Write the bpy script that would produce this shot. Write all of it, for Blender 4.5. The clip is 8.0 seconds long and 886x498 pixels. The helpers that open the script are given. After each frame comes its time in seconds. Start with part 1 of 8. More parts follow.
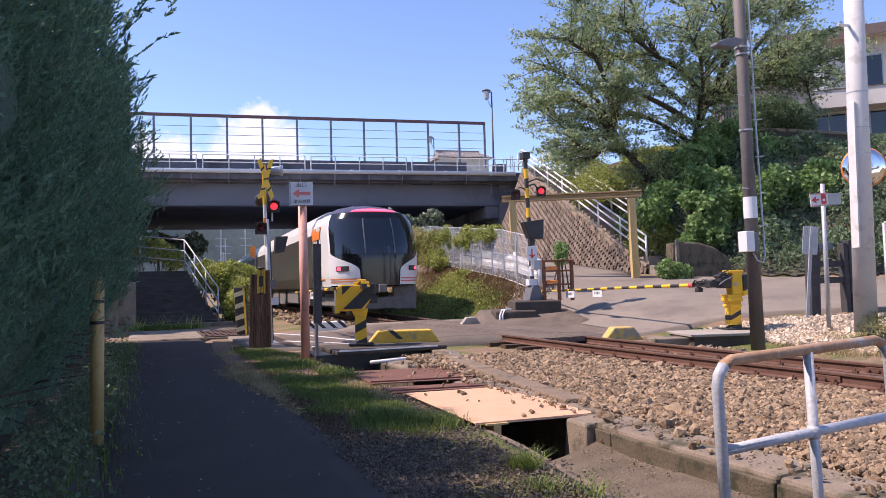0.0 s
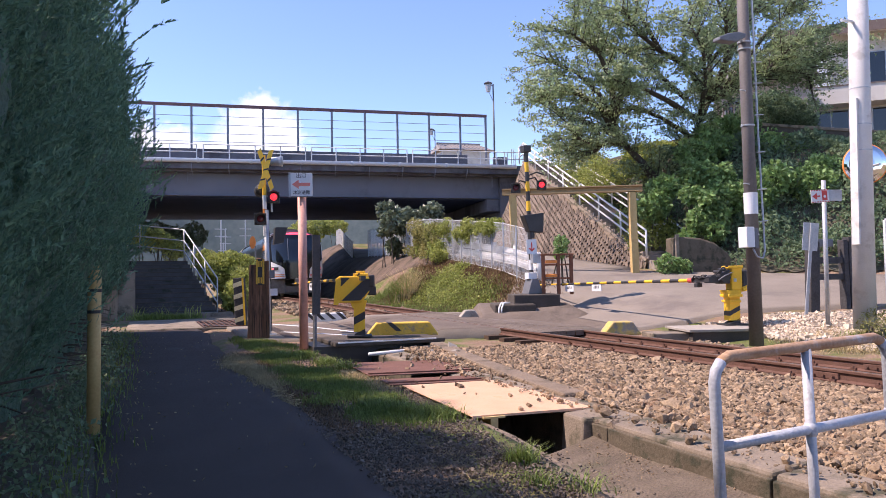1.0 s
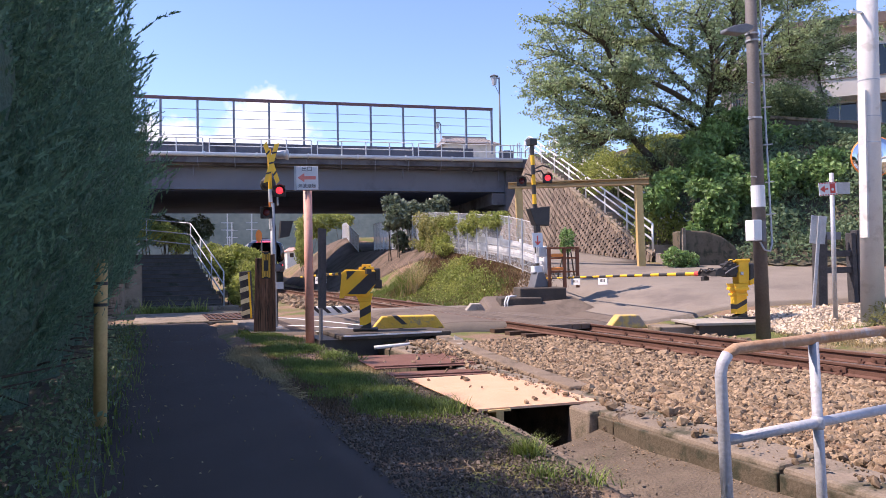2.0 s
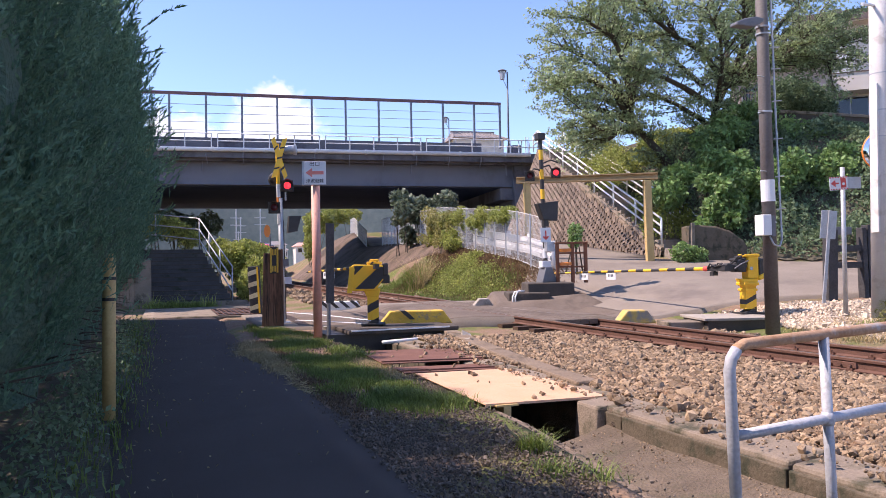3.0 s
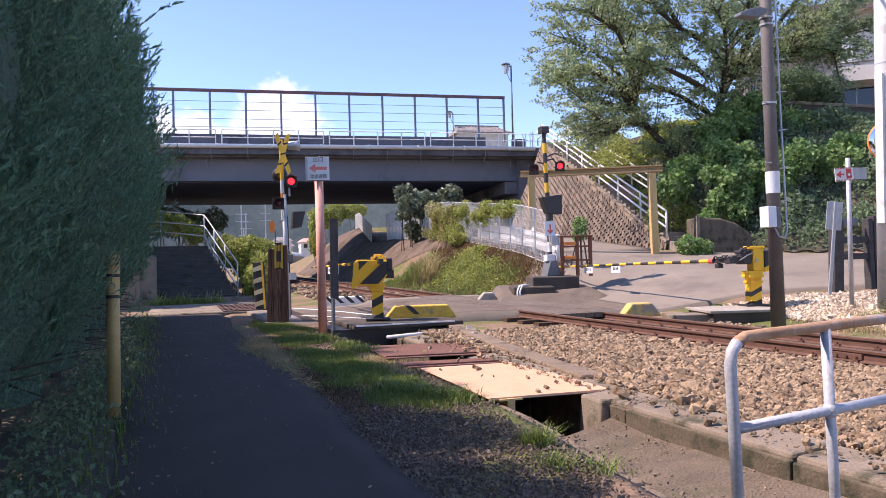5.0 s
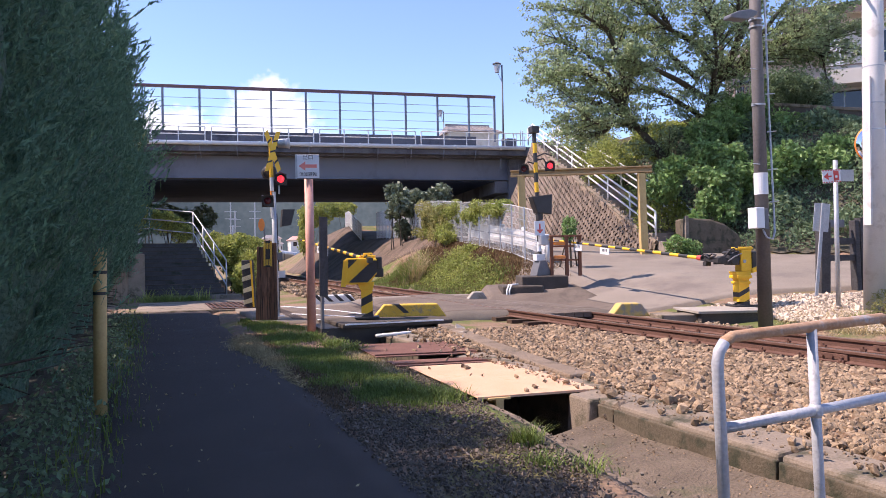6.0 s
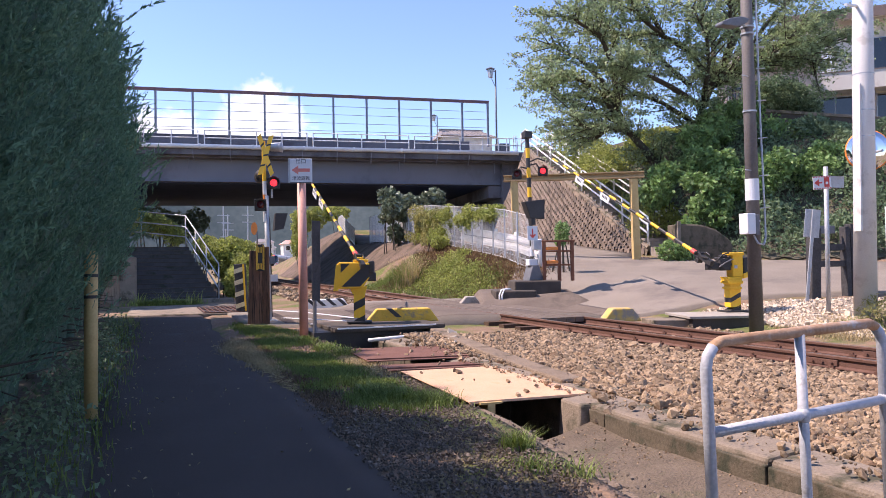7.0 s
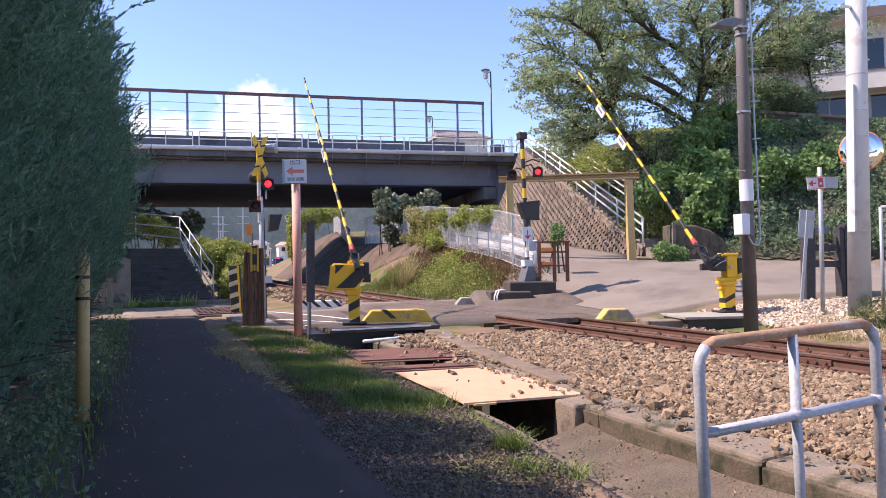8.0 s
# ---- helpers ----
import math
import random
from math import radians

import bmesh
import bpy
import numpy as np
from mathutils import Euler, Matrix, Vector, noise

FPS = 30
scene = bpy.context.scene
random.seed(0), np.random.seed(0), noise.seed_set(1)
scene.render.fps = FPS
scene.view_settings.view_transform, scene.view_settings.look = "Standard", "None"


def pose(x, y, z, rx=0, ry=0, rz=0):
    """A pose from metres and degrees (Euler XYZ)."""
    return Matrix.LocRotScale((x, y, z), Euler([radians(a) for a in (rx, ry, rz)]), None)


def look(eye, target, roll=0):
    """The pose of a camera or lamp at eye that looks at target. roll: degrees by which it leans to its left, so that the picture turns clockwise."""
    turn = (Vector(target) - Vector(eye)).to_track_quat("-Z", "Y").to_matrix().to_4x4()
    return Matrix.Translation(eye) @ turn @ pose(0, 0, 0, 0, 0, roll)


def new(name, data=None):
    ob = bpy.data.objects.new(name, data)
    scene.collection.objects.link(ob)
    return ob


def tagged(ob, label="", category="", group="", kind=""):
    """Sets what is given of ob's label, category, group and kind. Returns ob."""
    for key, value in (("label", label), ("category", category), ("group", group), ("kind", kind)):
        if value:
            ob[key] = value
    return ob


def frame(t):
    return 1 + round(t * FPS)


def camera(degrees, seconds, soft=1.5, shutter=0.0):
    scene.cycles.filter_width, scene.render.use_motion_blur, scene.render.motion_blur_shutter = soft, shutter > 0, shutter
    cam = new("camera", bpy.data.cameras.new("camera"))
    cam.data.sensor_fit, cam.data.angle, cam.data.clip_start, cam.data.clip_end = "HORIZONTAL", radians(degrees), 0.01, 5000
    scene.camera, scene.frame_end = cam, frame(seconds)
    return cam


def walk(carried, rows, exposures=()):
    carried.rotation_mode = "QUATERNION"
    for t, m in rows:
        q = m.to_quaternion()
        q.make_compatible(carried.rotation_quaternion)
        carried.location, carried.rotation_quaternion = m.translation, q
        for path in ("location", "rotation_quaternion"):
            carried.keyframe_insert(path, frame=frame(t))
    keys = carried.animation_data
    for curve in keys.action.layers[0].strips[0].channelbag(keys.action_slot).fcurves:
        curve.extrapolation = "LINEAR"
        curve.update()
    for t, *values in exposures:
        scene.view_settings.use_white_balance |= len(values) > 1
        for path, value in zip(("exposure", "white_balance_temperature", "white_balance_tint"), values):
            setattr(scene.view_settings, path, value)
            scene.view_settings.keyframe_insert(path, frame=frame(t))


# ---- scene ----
cam = camera(62.1, 8.0, soft=0.6)
PATH = [
    (0, (-0.044, -0.03, 1.405), (0.698, 1.824, 1.504), -1.6),
    (0.5, (-0.055, -0.052, 1.408), (0.683, 1.805, 1.505), -1.4),
    (1, (-0.021, -0.012, 1.405), (0.721, 1.844, 1.484), -1.0),
    (1.5, (-0.015, -0.007, 1.402), (0.722, 1.851, 1.471), -1.0),
    (3, (0.002, 0.012, 1.397), (0.708, 1.883, 1.446), -1.0),
    (3.5, (0.006, 0.008, 1.399), (0.707, 1.881, 1.445), -1.1),
    (4, (0.014, 0.004, 1.401), (0.708, 1.879, 1.45), -1.5),
    (4.5, (0.023, 0.006, 1.399), (0.708, 1.885, 1.439), -1.6),
    (6, (0.033, 0.01, 1.395), (0.751, 1.877, 1.426), -1.1),
    (6.5, (0.032, 0.003, 1.394), (0.756, 1.867, 1.432), -1.1),
    (7, (0.037, -0.006, 1.394), (0.772, 1.853, 1.437), -0.9),
    (7.5, (0.053, 0.004, 1.395), (0.788, 1.864, 1.435), -1.1),
    (8, (0.061, 0.005, 1.391), (0.807, 1.86, 1.437), -1.0),
]
walk(cam, [(t, look(e, g, r)) for t, e, g, r in PATH], exposures=[(0.0, 0.80, 6400, 26), (1.0, 0.95, 6400, 26), (8.0, 1.02, 6400, 26)])

# ---- light: high sun from the west of the track, a little ahead ----
SUN_TO = Vector((-0.90, 0.36, 1.30)).normalized()
world = bpy.data.worlds.new("sky")
scene.world = world
world.use_nodes = True
wn = world.node_tree.nodes
sky = wn.new("ShaderNodeTexSky")
sky.sky_type = "NISHITA"
sky.sun_disc = False
sky.sun_elevation = math.asin(SUN_TO.z)
sky.sun_rotation = math.atan2(SUN_TO.x, SUN_TO.y)
sky.air_density, sky.dust_density, sky.ozone_density = 0.85, 0.1, 3.6
wn["Background"].inputs["Strength"].default_value = 0.135
world.node_tree.links.new(sky.outputs[0], wn["Background"].inputs["Color"])
sun = new("sun", bpy.data.lights.new("sun", "SUN"))
sun.data.energy, sun.data.angle, sun.data.color = 3.8, radians(0.53), (1.0, 0.87, 0.70)
sun.matrix_basis = look(SUN_TO * 50, (0, 0, 0))


# ---- materials ----
def mat(name, a, b, scale=4.0, rough=0.8, bump=0.3, metal=0.0, fine=40.0, stain=None, stain_scale=0.8, stain_at=0.55,
        per_object=0.0, per_island=0.0, spec=0.5, emit=0.0, sheen=0.0, bump_dist=0.01, translucent=0.0, grain=1.0):
    """A surface of two tones broken by large and fine noise, with stains of a third tone and fine relief."""
    m = bpy.data.materials.new(name)
    m.use_nodes = True
    nt = m.node_tree
    n, ln = nt.nodes, nt.links
    bsdf = n["Principled BSDF"]
    co = n.new("ShaderNodeTexCoord")
    big = n.new("ShaderNodeTexNoise")
    big.inputs["Scale"].default_value, big.inputs["Detail"].default_value = scale, 6
    small = n.new("ShaderNodeTexNoise")
    small.inputs["Scale"].default_value, small.inputs["Detail"].default_value = fine, 5
    place = n.new("ShaderNodeMapping")
    place.inputs["Scale"].default_value = (1, 1, grain)
    ln.new(co.outputs["Object"], place.inputs["Vector"])
    ln.new(place.outputs[0], big.inputs["Vector"])
    ln.new(place.outputs[0], small.inputs["Vector"])
    add = n.new("ShaderNodeMath")
    add.operation = "MULTIPLY_ADD"
    add.inputs[1].default_value = 0.5
    half = n.new("ShaderNodeMath")
    half.operation = "MULTIPLY"
    half.inputs[1].default_value = 0.5
    ln.new(small.outputs[0], half.inputs[0])
    ln.new(big.outputs[0], add.inputs[0])
    ln.new(half.outputs[0], add.inputs[2])
    ramp = n.new("ShaderNodeValToRGB")
    ramp.color_ramp.elements[0].position, ramp.color_ramp.elements[1].position = 0.35, 0.65
    ramp.color_ramp.elements[0].color, ramp.color_ramp.elements[1].color = (*a, 1), (*b, 1)
    ln.new(add.outputs[0], ramp.inputs[0])
    col = ramp.outputs[0]
    if stain:
        s = n.new("ShaderNodeTexNoise")
        s.inputs["Scale"].default_value, s.inputs["Detail"].default_value = stain_scale, 8
        s.inputs["Roughness"].default_value = 0.65
        ln.new(place.outputs[0], s.inputs["Vector"])
        r2 = n.new("ShaderNodeValToRGB")
        r2.color_ramp.elements[0].position, r2.color_ramp.elements[1].position = stain_at, stain_at + 0.12
        ln.new(s.outputs[0], r2.inputs[0])
        mix = n.new("ShaderNodeMix")
        mix.data_type = "RGBA"
        ln.new(r2.outputs[0], mix.inputs["Factor"])
        ln.new(col, mix.inputs["A"])
        mix.inputs["B"].default_value = (*stain, 1)
        col = mix.outputs["Result"]
    vary = per_object or per_island
    if vary:
        if per_object:
            info = n.new("ShaderNodeObjectInfo")
            rnd = info.outputs["Random"]
        else:
            info = n.new("ShaderNodeNewGeometry")
            rnd = info.outputs["Random Per Island"]
        rng = n.new("ShaderNodeMapRange")
        rng.inputs["To Min"].default_value, rng.inputs["To Max"].default_value = 1 - vary, 1 + vary
        ln.new(rnd, rng.inputs["Value"])
        hsv = n.new("ShaderNodeHueSaturation")
        ln.new(rng.outputs[0], hsv.inputs["Value"])
        ln.new(col, hsv.inputs["Color"])
        col = hsv.outputs[0]
    ln.new(col, bsdf.inputs["Base Color"])
    bsdf.inputs["Roughness"].default_value = rough
    bsdf.inputs["Metallic"].default_value = metal
    bsdf.inputs["Specular IOR Level"].default_value = spec
    if bump:
        bp = n.new("ShaderNodeBump")
        bp.inputs["Strength"].default_value, bp.inputs["Distance"].default_value = bump, bump_dist
        ln.new(small.outputs[0], bp.inputs["Height"])
        ln.new(bp.outputs[0], bsdf.inputs["Normal"])
    if emit:
        ln.new(col, bsdf.inputs["Emission Color"])
        bsdf.inputs["Emission Strength"].default_value = emit
    if translucent:
        tr = n.new("ShaderNodeBsdfTranslucent")
        ln.new(col, tr.inputs["Color"])
        ms = n.new("ShaderNodeMixShader")
        ms.inputs[0].default_value = translucent
        ln.new(bsdf.outputs[0], ms.inputs[1])
        ln.new(tr.outputs[0], ms.inputs[2])
        ln.new(ms.outputs[0], n["Material Output"].inputs["Surface"])
    return m


def glass_mat(name, tint, rough=0.02):
    m = bpy.data.materials.new(name)
    m.use_nodes = True
    b = m.node_tree.nodes["Principled BSDF"]
    b.inputs["Base Color"].default_value = (*tint, 1)
    b.inputs["Roughness"].default_value = rough
    b.inputs["Specular IOR Level"].default_value = 0.8
    return m


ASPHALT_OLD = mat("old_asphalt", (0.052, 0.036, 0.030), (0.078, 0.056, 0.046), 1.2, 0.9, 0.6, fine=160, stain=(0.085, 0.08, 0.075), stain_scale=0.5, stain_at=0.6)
ASPHALT_LIGHT = mat("pale_asphalt", (0.19, 0.16, 0.132), (0.268, 0.228, 0.19), 0.8, 0.9, 0.6, fine=90, stain=(0.165, 0.138, 0.12), stain_scale=0.45, stain_at=0.52)
CONCRETE = mat("weathered_concrete", (0.30, 0.27, 0.235), (0.42, 0.38, 0.33), 2.5, 0.92, 0.5, fine=70, stain=(0.13, 0.11, 0.085), stain_scale=1.6, stain_at=0.56)
CONCRETE_DARK = mat("mossy_concrete", (0.18, 0.145, 0.11), (0.28, 0.225, 0.175), 2.5, 0.95, 0.7, fine=50, stain=(0.07, 0.065, 0.04), stain_scale=2.2, stain_at=0.52)
SLOPE_PAVING = mat("stained_slope_paving", (0.10, 0.068, 0.050), (0.185, 0.130, 0.098), 0.7, 0.95, 0.9, fine=22, stain=(0.075, 0.055, 0.035), stain_scale=0.8, stain_at=0.48, bump_dist=0.03)
# mossy drain face; also puts tree shade into the retaining block's colour
MOSSY_SHADE = mat("mossy_shaded_concrete", (0.085, 0.068, 0.045), (0.15, 0.12, 0.085), 4.0, 0.9, 0.8, fine=45, stain=(0.04, 0.042, 0.025), stain_scale=3.0, stain_at=0.5)
CONCRETE_BRIDGE = mat("stained_bridge_concrete", (0.115, 0.115, 0.135), (0.18, 0.18, 0.205), 0.6, 0.9, 0.4, fine=20, stain=(0.06, 0.058, 0.07), stain_scale=0.5, stain_at=0.5)
ASPHALT_BROWN = mat("oily_brown_asphalt", (0.12, 0.092, 0.072), (0.19, 0.15, 0.12), 1.5, 0.9, 0.6, fine=80, stain=(0.09, 0.07, 0.055), stain_scale=1.0, per_object=0.12)
# dark blue base puts the shade under the bridge into the colour
SOFFIT = mat("shade_blue_soffit", (0.055, 0.075, 0.135), (0.08, 0.102, 0.175), 0.4, 0.95, 0.1, stain=(0.045, 0.062, 0.11), stain_scale=0.3, spec=0.05)
STEEL_GIRDER = mat("grey_painted_girder", (0.15, 0.162, 0.205), (0.20, 0.212, 0.26), 0.5, 0.6, 0.1, stain=(0.125, 0.13, 0.165), stain_scale=0.4)
SOIL = mat("dry_soil", (0.20, 0.135, 0.085), (0.33, 0.235, 0.15), 1.4, 1.0, 0.9, fine=45, stain=(0.14, 0.13, 0.05), stain_scale=0.9, stain_at=0.52, bump_dist=0.03)
SLOPE_SOIL = mat("weedy_slope_soil", (0.19, 0.12, 0.078), (0.31, 0.205, 0.135), 0.7, 1.0, 0.9, fine=20, stain=(0.12, 0.14, 0.035), stain_scale=0.5, stain_at=0.47, bump_dist=0.05)
LITTER = mat("leaf_litter", (0.075, 0.066, 0.048), (0.13, 0.115, 0.08), 2.0, 1.0, 0.8, fine=25, bump_dist=0.03)
CONCRETE_BROWN = mat("earthy_concrete", (0.16, 0.12, 0.085), (0.27, 0.205, 0.15), 3.0, 0.95, 0.9, fine=40, stain=(0.07, 0.06, 0.04), stain_scale=2.6, stain_at=0.54, bump_dist=0.02)
# step concrete coloured near black for the deep shade on the west steps
STEP_SHADE = mat("shaded_step", (0.055, 0.053, 0.055), (0.10, 0.096, 0.098), 2.0, 0.9, 0.5, stain=(0.04, 0.045, 0.03), stain_scale=1.5)
DRAIN_SILT = mat("drain_silt", (0.105, 0.082, 0.06), (0.20, 0.155, 0.115), 3.0, 1.0, 1.0, fine=45, stain=(0.11, 0.10, 0.06), stain_scale=2.2, stain_at=0.56, bump_dist=0.03)
GAP_SHADE = mat("ballast_bed", (0.06, 0.042, 0.03), (0.13, 0.09, 0.065), 6, 1.0, 1.0, fine=30, bump_dist=0.05)
STONE = mat("ballast_stone", (0.18, 0.122, 0.074), (0.37, 0.272, 0.178), 7, 0.9, 0.25, fine=60, stain=(0.18, 0.105, 0.06), stain_scale=3.0, stain_at=0.55, per_island=0.45)
STONE_PALE = mat("pale_rubble", (0.43, 0.34, 0.25), (0.66, 0.555, 0.44), 6, 0.9, 0.5, fine=60, per_island=0.4)
STONE_GREY = mat("grey_gravel", (0.115, 0.090, 0.070), (0.205, 0.165, 0.13), 7, 0.95, 0.5, fine=60, per_island=0.35)
RAIL_RUST = mat("rusty_rail_steel", (0.105, 0.052, 0.037), (0.175, 0.09, 0.065), 5, 0.75, 0.4, metal=0.2, fine=60)
RAIL_HEAD = mat("worn_rail_head", (0.30, 0.22, 0.17), (0.42, 0.34, 0.28), 5, 0.4, 0.1, metal=0.8)
RUST_PLATE = mat("rust_red_plate", (0.125, 0.054, 0.037), (0.21, 0.10, 0.07), 3, 0.8, 0.4, fine=50)
CHECKER = mat("faded_yellow_plate", (0.62, 0.37, 0.225), (0.74, 0.46, 0.30), 2.5, 0.75, 0.4, fine=50, stain=(0.50, 0.29, 0.14), stain_scale=2.0, stain_at=0.58)
YELLOW = mat("yellow_paint", (0.84, 0.47, 0.018), (0.92, 0.56, 0.035), 3, 0.55, 0.15, stain=(0.55, 0.33, 0.05), stain_scale=3, stain_at=0.62)
CROSS_YELLOW = mat("reflective_yellow_sheet", (0.94, 0.52, 0.015), (0.98, 0.60, 0.03), 3, 0.35, 0.05)
YELLOW_WORN = mat("worn_yellow_paint", (0.60, 0.36, 0.04), (0.76, 0.50, 0.08), 4, 0.8, 0.4, stain=(0.32, 0.25, 0.17), stain_scale=6, stain_at=0.53)
KERB_FADED = mat("chipped_yellow_kerb", (0.55, 0.38, 0.10), (0.68, 0.48, 0.15), 4, 0.85, 0.5, stain=(0.34, 0.29, 0.23), stain_scale=4.5, stain_at=0.46)
OCHRE_BROWN = mat("brown_ochre_paint", (0.33, 0.22, 0.10), (0.43, 0.30, 0.15), 3, 0.7, 0.2, stain=(0.25, 0.15, 0.08), stain_scale=3)
YELLOW_DULL = mat("dull_ochre_paint", (0.50, 0.34, 0.13), (0.60, 0.43, 0.19), 3, 0.7, 0.2, stain=(0.40, 0.24, 0.09), stain_scale=3)
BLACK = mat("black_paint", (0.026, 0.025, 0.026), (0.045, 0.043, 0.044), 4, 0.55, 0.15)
RUBBER = mat("dull_black_rubber", (0.02, 0.02, 0.021), (0.03, 0.03, 0.031), 6, 0.7, 0.2)
GREY_STEEL = mat("galvanised_steel", (0.36, 0.38, 0.41), (0.50, 0.52, 0.55), 6, 0.5, 0.15, metal=0.35, fine=30)
GREY_DARK = mat("dark_grey_steel", (0.13, 0.135, 0.15), (0.18, 0.185, 0.20), 6, 0.6, 0.2, metal=0.2)
RAILING = mat("weathered_galvanised_pipe", (0.36, 0.38, 0.43), (0.52, 0.54, 0.59), 9, 0.6, 0.3, metal=0.1, fine=60, stain=(0.30, 0.29, 0.29), stain_scale=9, stain_at=0.6)
RUST_PIPE = mat("rusted_galvanised_pipe", (0.36, 0.20, 0.11), (0.50, 0.33, 0.22), 9, 0.8, 0.4, metal=0.1, fine=60, stain=(0.45, 0.42, 0.42), stain_scale=7, stain_at=0.56)
WHITE = mat("white_paint", (0.74, 0.74, 0.73), (0.82, 0.82, 0.81), 3, 0.5, 0.1, stain=(0.60, 0.58, 0.54), stain_scale=2.5, stain_at=0.6)
CREAM = mat("weathered_cream_paint", (0.58, 0.50, 0.30), (0.72, 0.65, 0.44), 5, 0.7, 0.3, stain=(0.30, 0.25, 0.16), stain_scale=6, stain_at=0.58)
WHITE_PIPE = mat("white_pipe_paint", (0.72, 0.72, 0.72), (0.80, 0.80, 0.80), 2, 0.5, 0.1)
POLE_BROWN = mat("brown_grey_pole", (0.115, 0.10, 0.093), (0.165, 0.148, 0.138), 2, 0.7, 0.3, fine=30)
POLE_WHITE = mat("pale_concrete_pole", (0.60, 0.58, 0.56), (0.72, 0.70, 0.68), 2, 0.8, 0.3, fine=50, stain=(0.50, 0.47, 0.44), stain_scale=3)
SALMON = mat("faded_red_post", (0.68, 0.33, 0.26), (0.78, 0.42, 0.34), 4, 0.6, 0.2, stain=(0.55, 0.30, 0.24), stain_scale=5)
WOOD_SLEEPER = mat("tarred_sleeper_wood", (0.055, 0.032, 0.02), (0.12, 0.07, 0.042), 4, 0.9, 0.8, fine=25, stain=(0.16, 0.10, 0.06), stain_scale=3, stain_at=0.6, per_object=0.25)
WOOD_GUARD = mat("weathered_red_brown_sleeper", (0.12, 0.06, 0.036), (0.27, 0.15, 0.09), 14, 0.9, 1.0, fine=60, stain=(0.05, 0.032, 0.022), stain_scale=18, stain_at=0.5, per_object=0.25, grain=0.07)
WOOD_RACK = mat("red_brown_wood", (0.17, 0.06, 0.03), (0.26, 0.11, 0.06), 4, 0.8, 0.4)
RED_LENS = mat("lit_red_lens", (0.9, 0.02, 0.03), (1.0, 0.06, 0.07), 8, 0.3, 0.0, emit=0.9)
LENS_OFF = mat("unlit_red_lens", (0.085, 0.012, 0.014), (0.12, 0.02, 0.022), 8, 0.15, 0.0)
RED = mat("red_paint", (0.62, 0.06, 0.05), (0.70, 0.10, 0.08), 5, 0.5, 0.1)
PINK_RED = mat("faded_red_print", (0.75, 0.20, 0.17), (0.82, 0.28, 0.22), 5, 0.6, 0.05)
SIGN_WHITE = mat("sign_white", (0.68, 0.70, 0.72), (0.76, 0.78, 0.80), 4, 0.5, 0.05)
INK = mat("dark_ink", (0.05, 0.05, 0.06), (0.08, 0.08, 0.09), 6, 0.6, 0.0)
ORANGE = mat("orange_plastic", (0.80, 0.22, 0.04), (0.88, 0.30, 0.06), 4, 0.5, 0.1)
ORANGE_LINE = mat("orange_stripe", (0.75, 0.20, 0.03), (0.80, 0.24, 0.05), 4, 0.4, 0.0)
TRAIN_WHITE = mat("train_white", (0.74, 0.73, 0.72), (0.79, 0.78, 0.77), 1, 0.25, 0.02)
TRAIN_BLACK = mat("train_black_gloss", (0.008, 0.008, 0.012), (0.014, 0.013, 0.018), 1, 0.12, 0.0)
TRAIN_STEEL = mat("brushed_stainless", (0.11, 0.105, 0.09), (0.15, 0.14, 0.12), 1, 0.35, 0.05, metal=0.6, fine=20)
TRAIN_ROOF = mat("dark_train_roof", (0.05, 0.035, 0.05), (0.075, 0.055, 0.075), 2, 0.35, 0.05)
UNDERFRAME = mat("grey_underframe", (0.12, 0.115, 0.11), (0.22, 0.21, 0.20), 5, 0.8, 0.3)
GLASS_DARK = glass_mat("dark_glass", (0.012, 0.016, 0.022))
TAIL_RED = mat("tail_lamp_red", (0.9, 0.05, 0.10), (1.0, 0.10, 0.16), 6, 0.3, 0.0, emit=1.2)
LEAF_JUNIPER = mat("juniper_foliage", (0.095, 0.20, 0.14), (0.185, 0.33, 0.19), 1.6, 0.6, 0.0, per_island=0.2, translucent=0.4, spec=0.5)
# darker juniper green: shade inside the hedge put into the colour
LEAF_JUNIPER_SHADE = mat("shaded_inner_juniper", (0.05, 0.105, 0.075), (0.095, 0.165, 0.105), 3.5, 0.85, 0.8, fine=30, bump_dist=0.05)
LEAF_SILVER = mat("silvery_broad_leaf", (0.11, 0.15, 0.09), (0.23, 0.27, 0.18), 0.9, 0.34, 0.0, per_island=0.45, translucent=0.25, spec=0.8)
LEAF_CHERRY = mat("cherry_leaf", (0.225, 0.31, 0.155), (0.38, 0.455, 0.235), 0.6, 0.4, 0.0, per_island=0.4, translucent=0.58, spec=0.8)
LEAF_BUSH = mat("broad_bush_leaf", (0.15, 0.255, 0.085), (0.285, 0.42, 0.15), 0.9, 0.5, 0.0, per_island=0.4, translucent=0.4)
LEAF_DARK = mat("dark_broad_leaf", (0.13, 0.195, 0.115), (0.225, 0.305, 0.17), 0.9, 0.6, 0.0, per_island=0.3, translucent=0.4, spec=0.25)
LEAF_WEED = mat("weed_leaf", (0.23, 0.285, 0.065), (0.40, 0.42, 0.125), 0.8, 0.6, 0.0, per_island=0.4, translucent=0.45)
LEAF_DRY = mat("dry_vine_leaf", (0.24, 0.25, 0.08), (0.40, 0.37, 0.15), 0.9, 0.7, 0.0, per_island=0.4, translucent=0.4)
GRASS = mat("grass_blade", (0.12, 0.185, 0.035), (0.23, 0.285, 0.07), 1.2, 0.6, 0.0, per_island=0.4, translucent=0.3)
BANK_STRAW = mat("brown_bank_straw", (0.13, 0.082, 0.045), (0.23, 0.15, 0.08), 0.9, 0.9, 0.0, per_island=0.5, translucent=0.25)
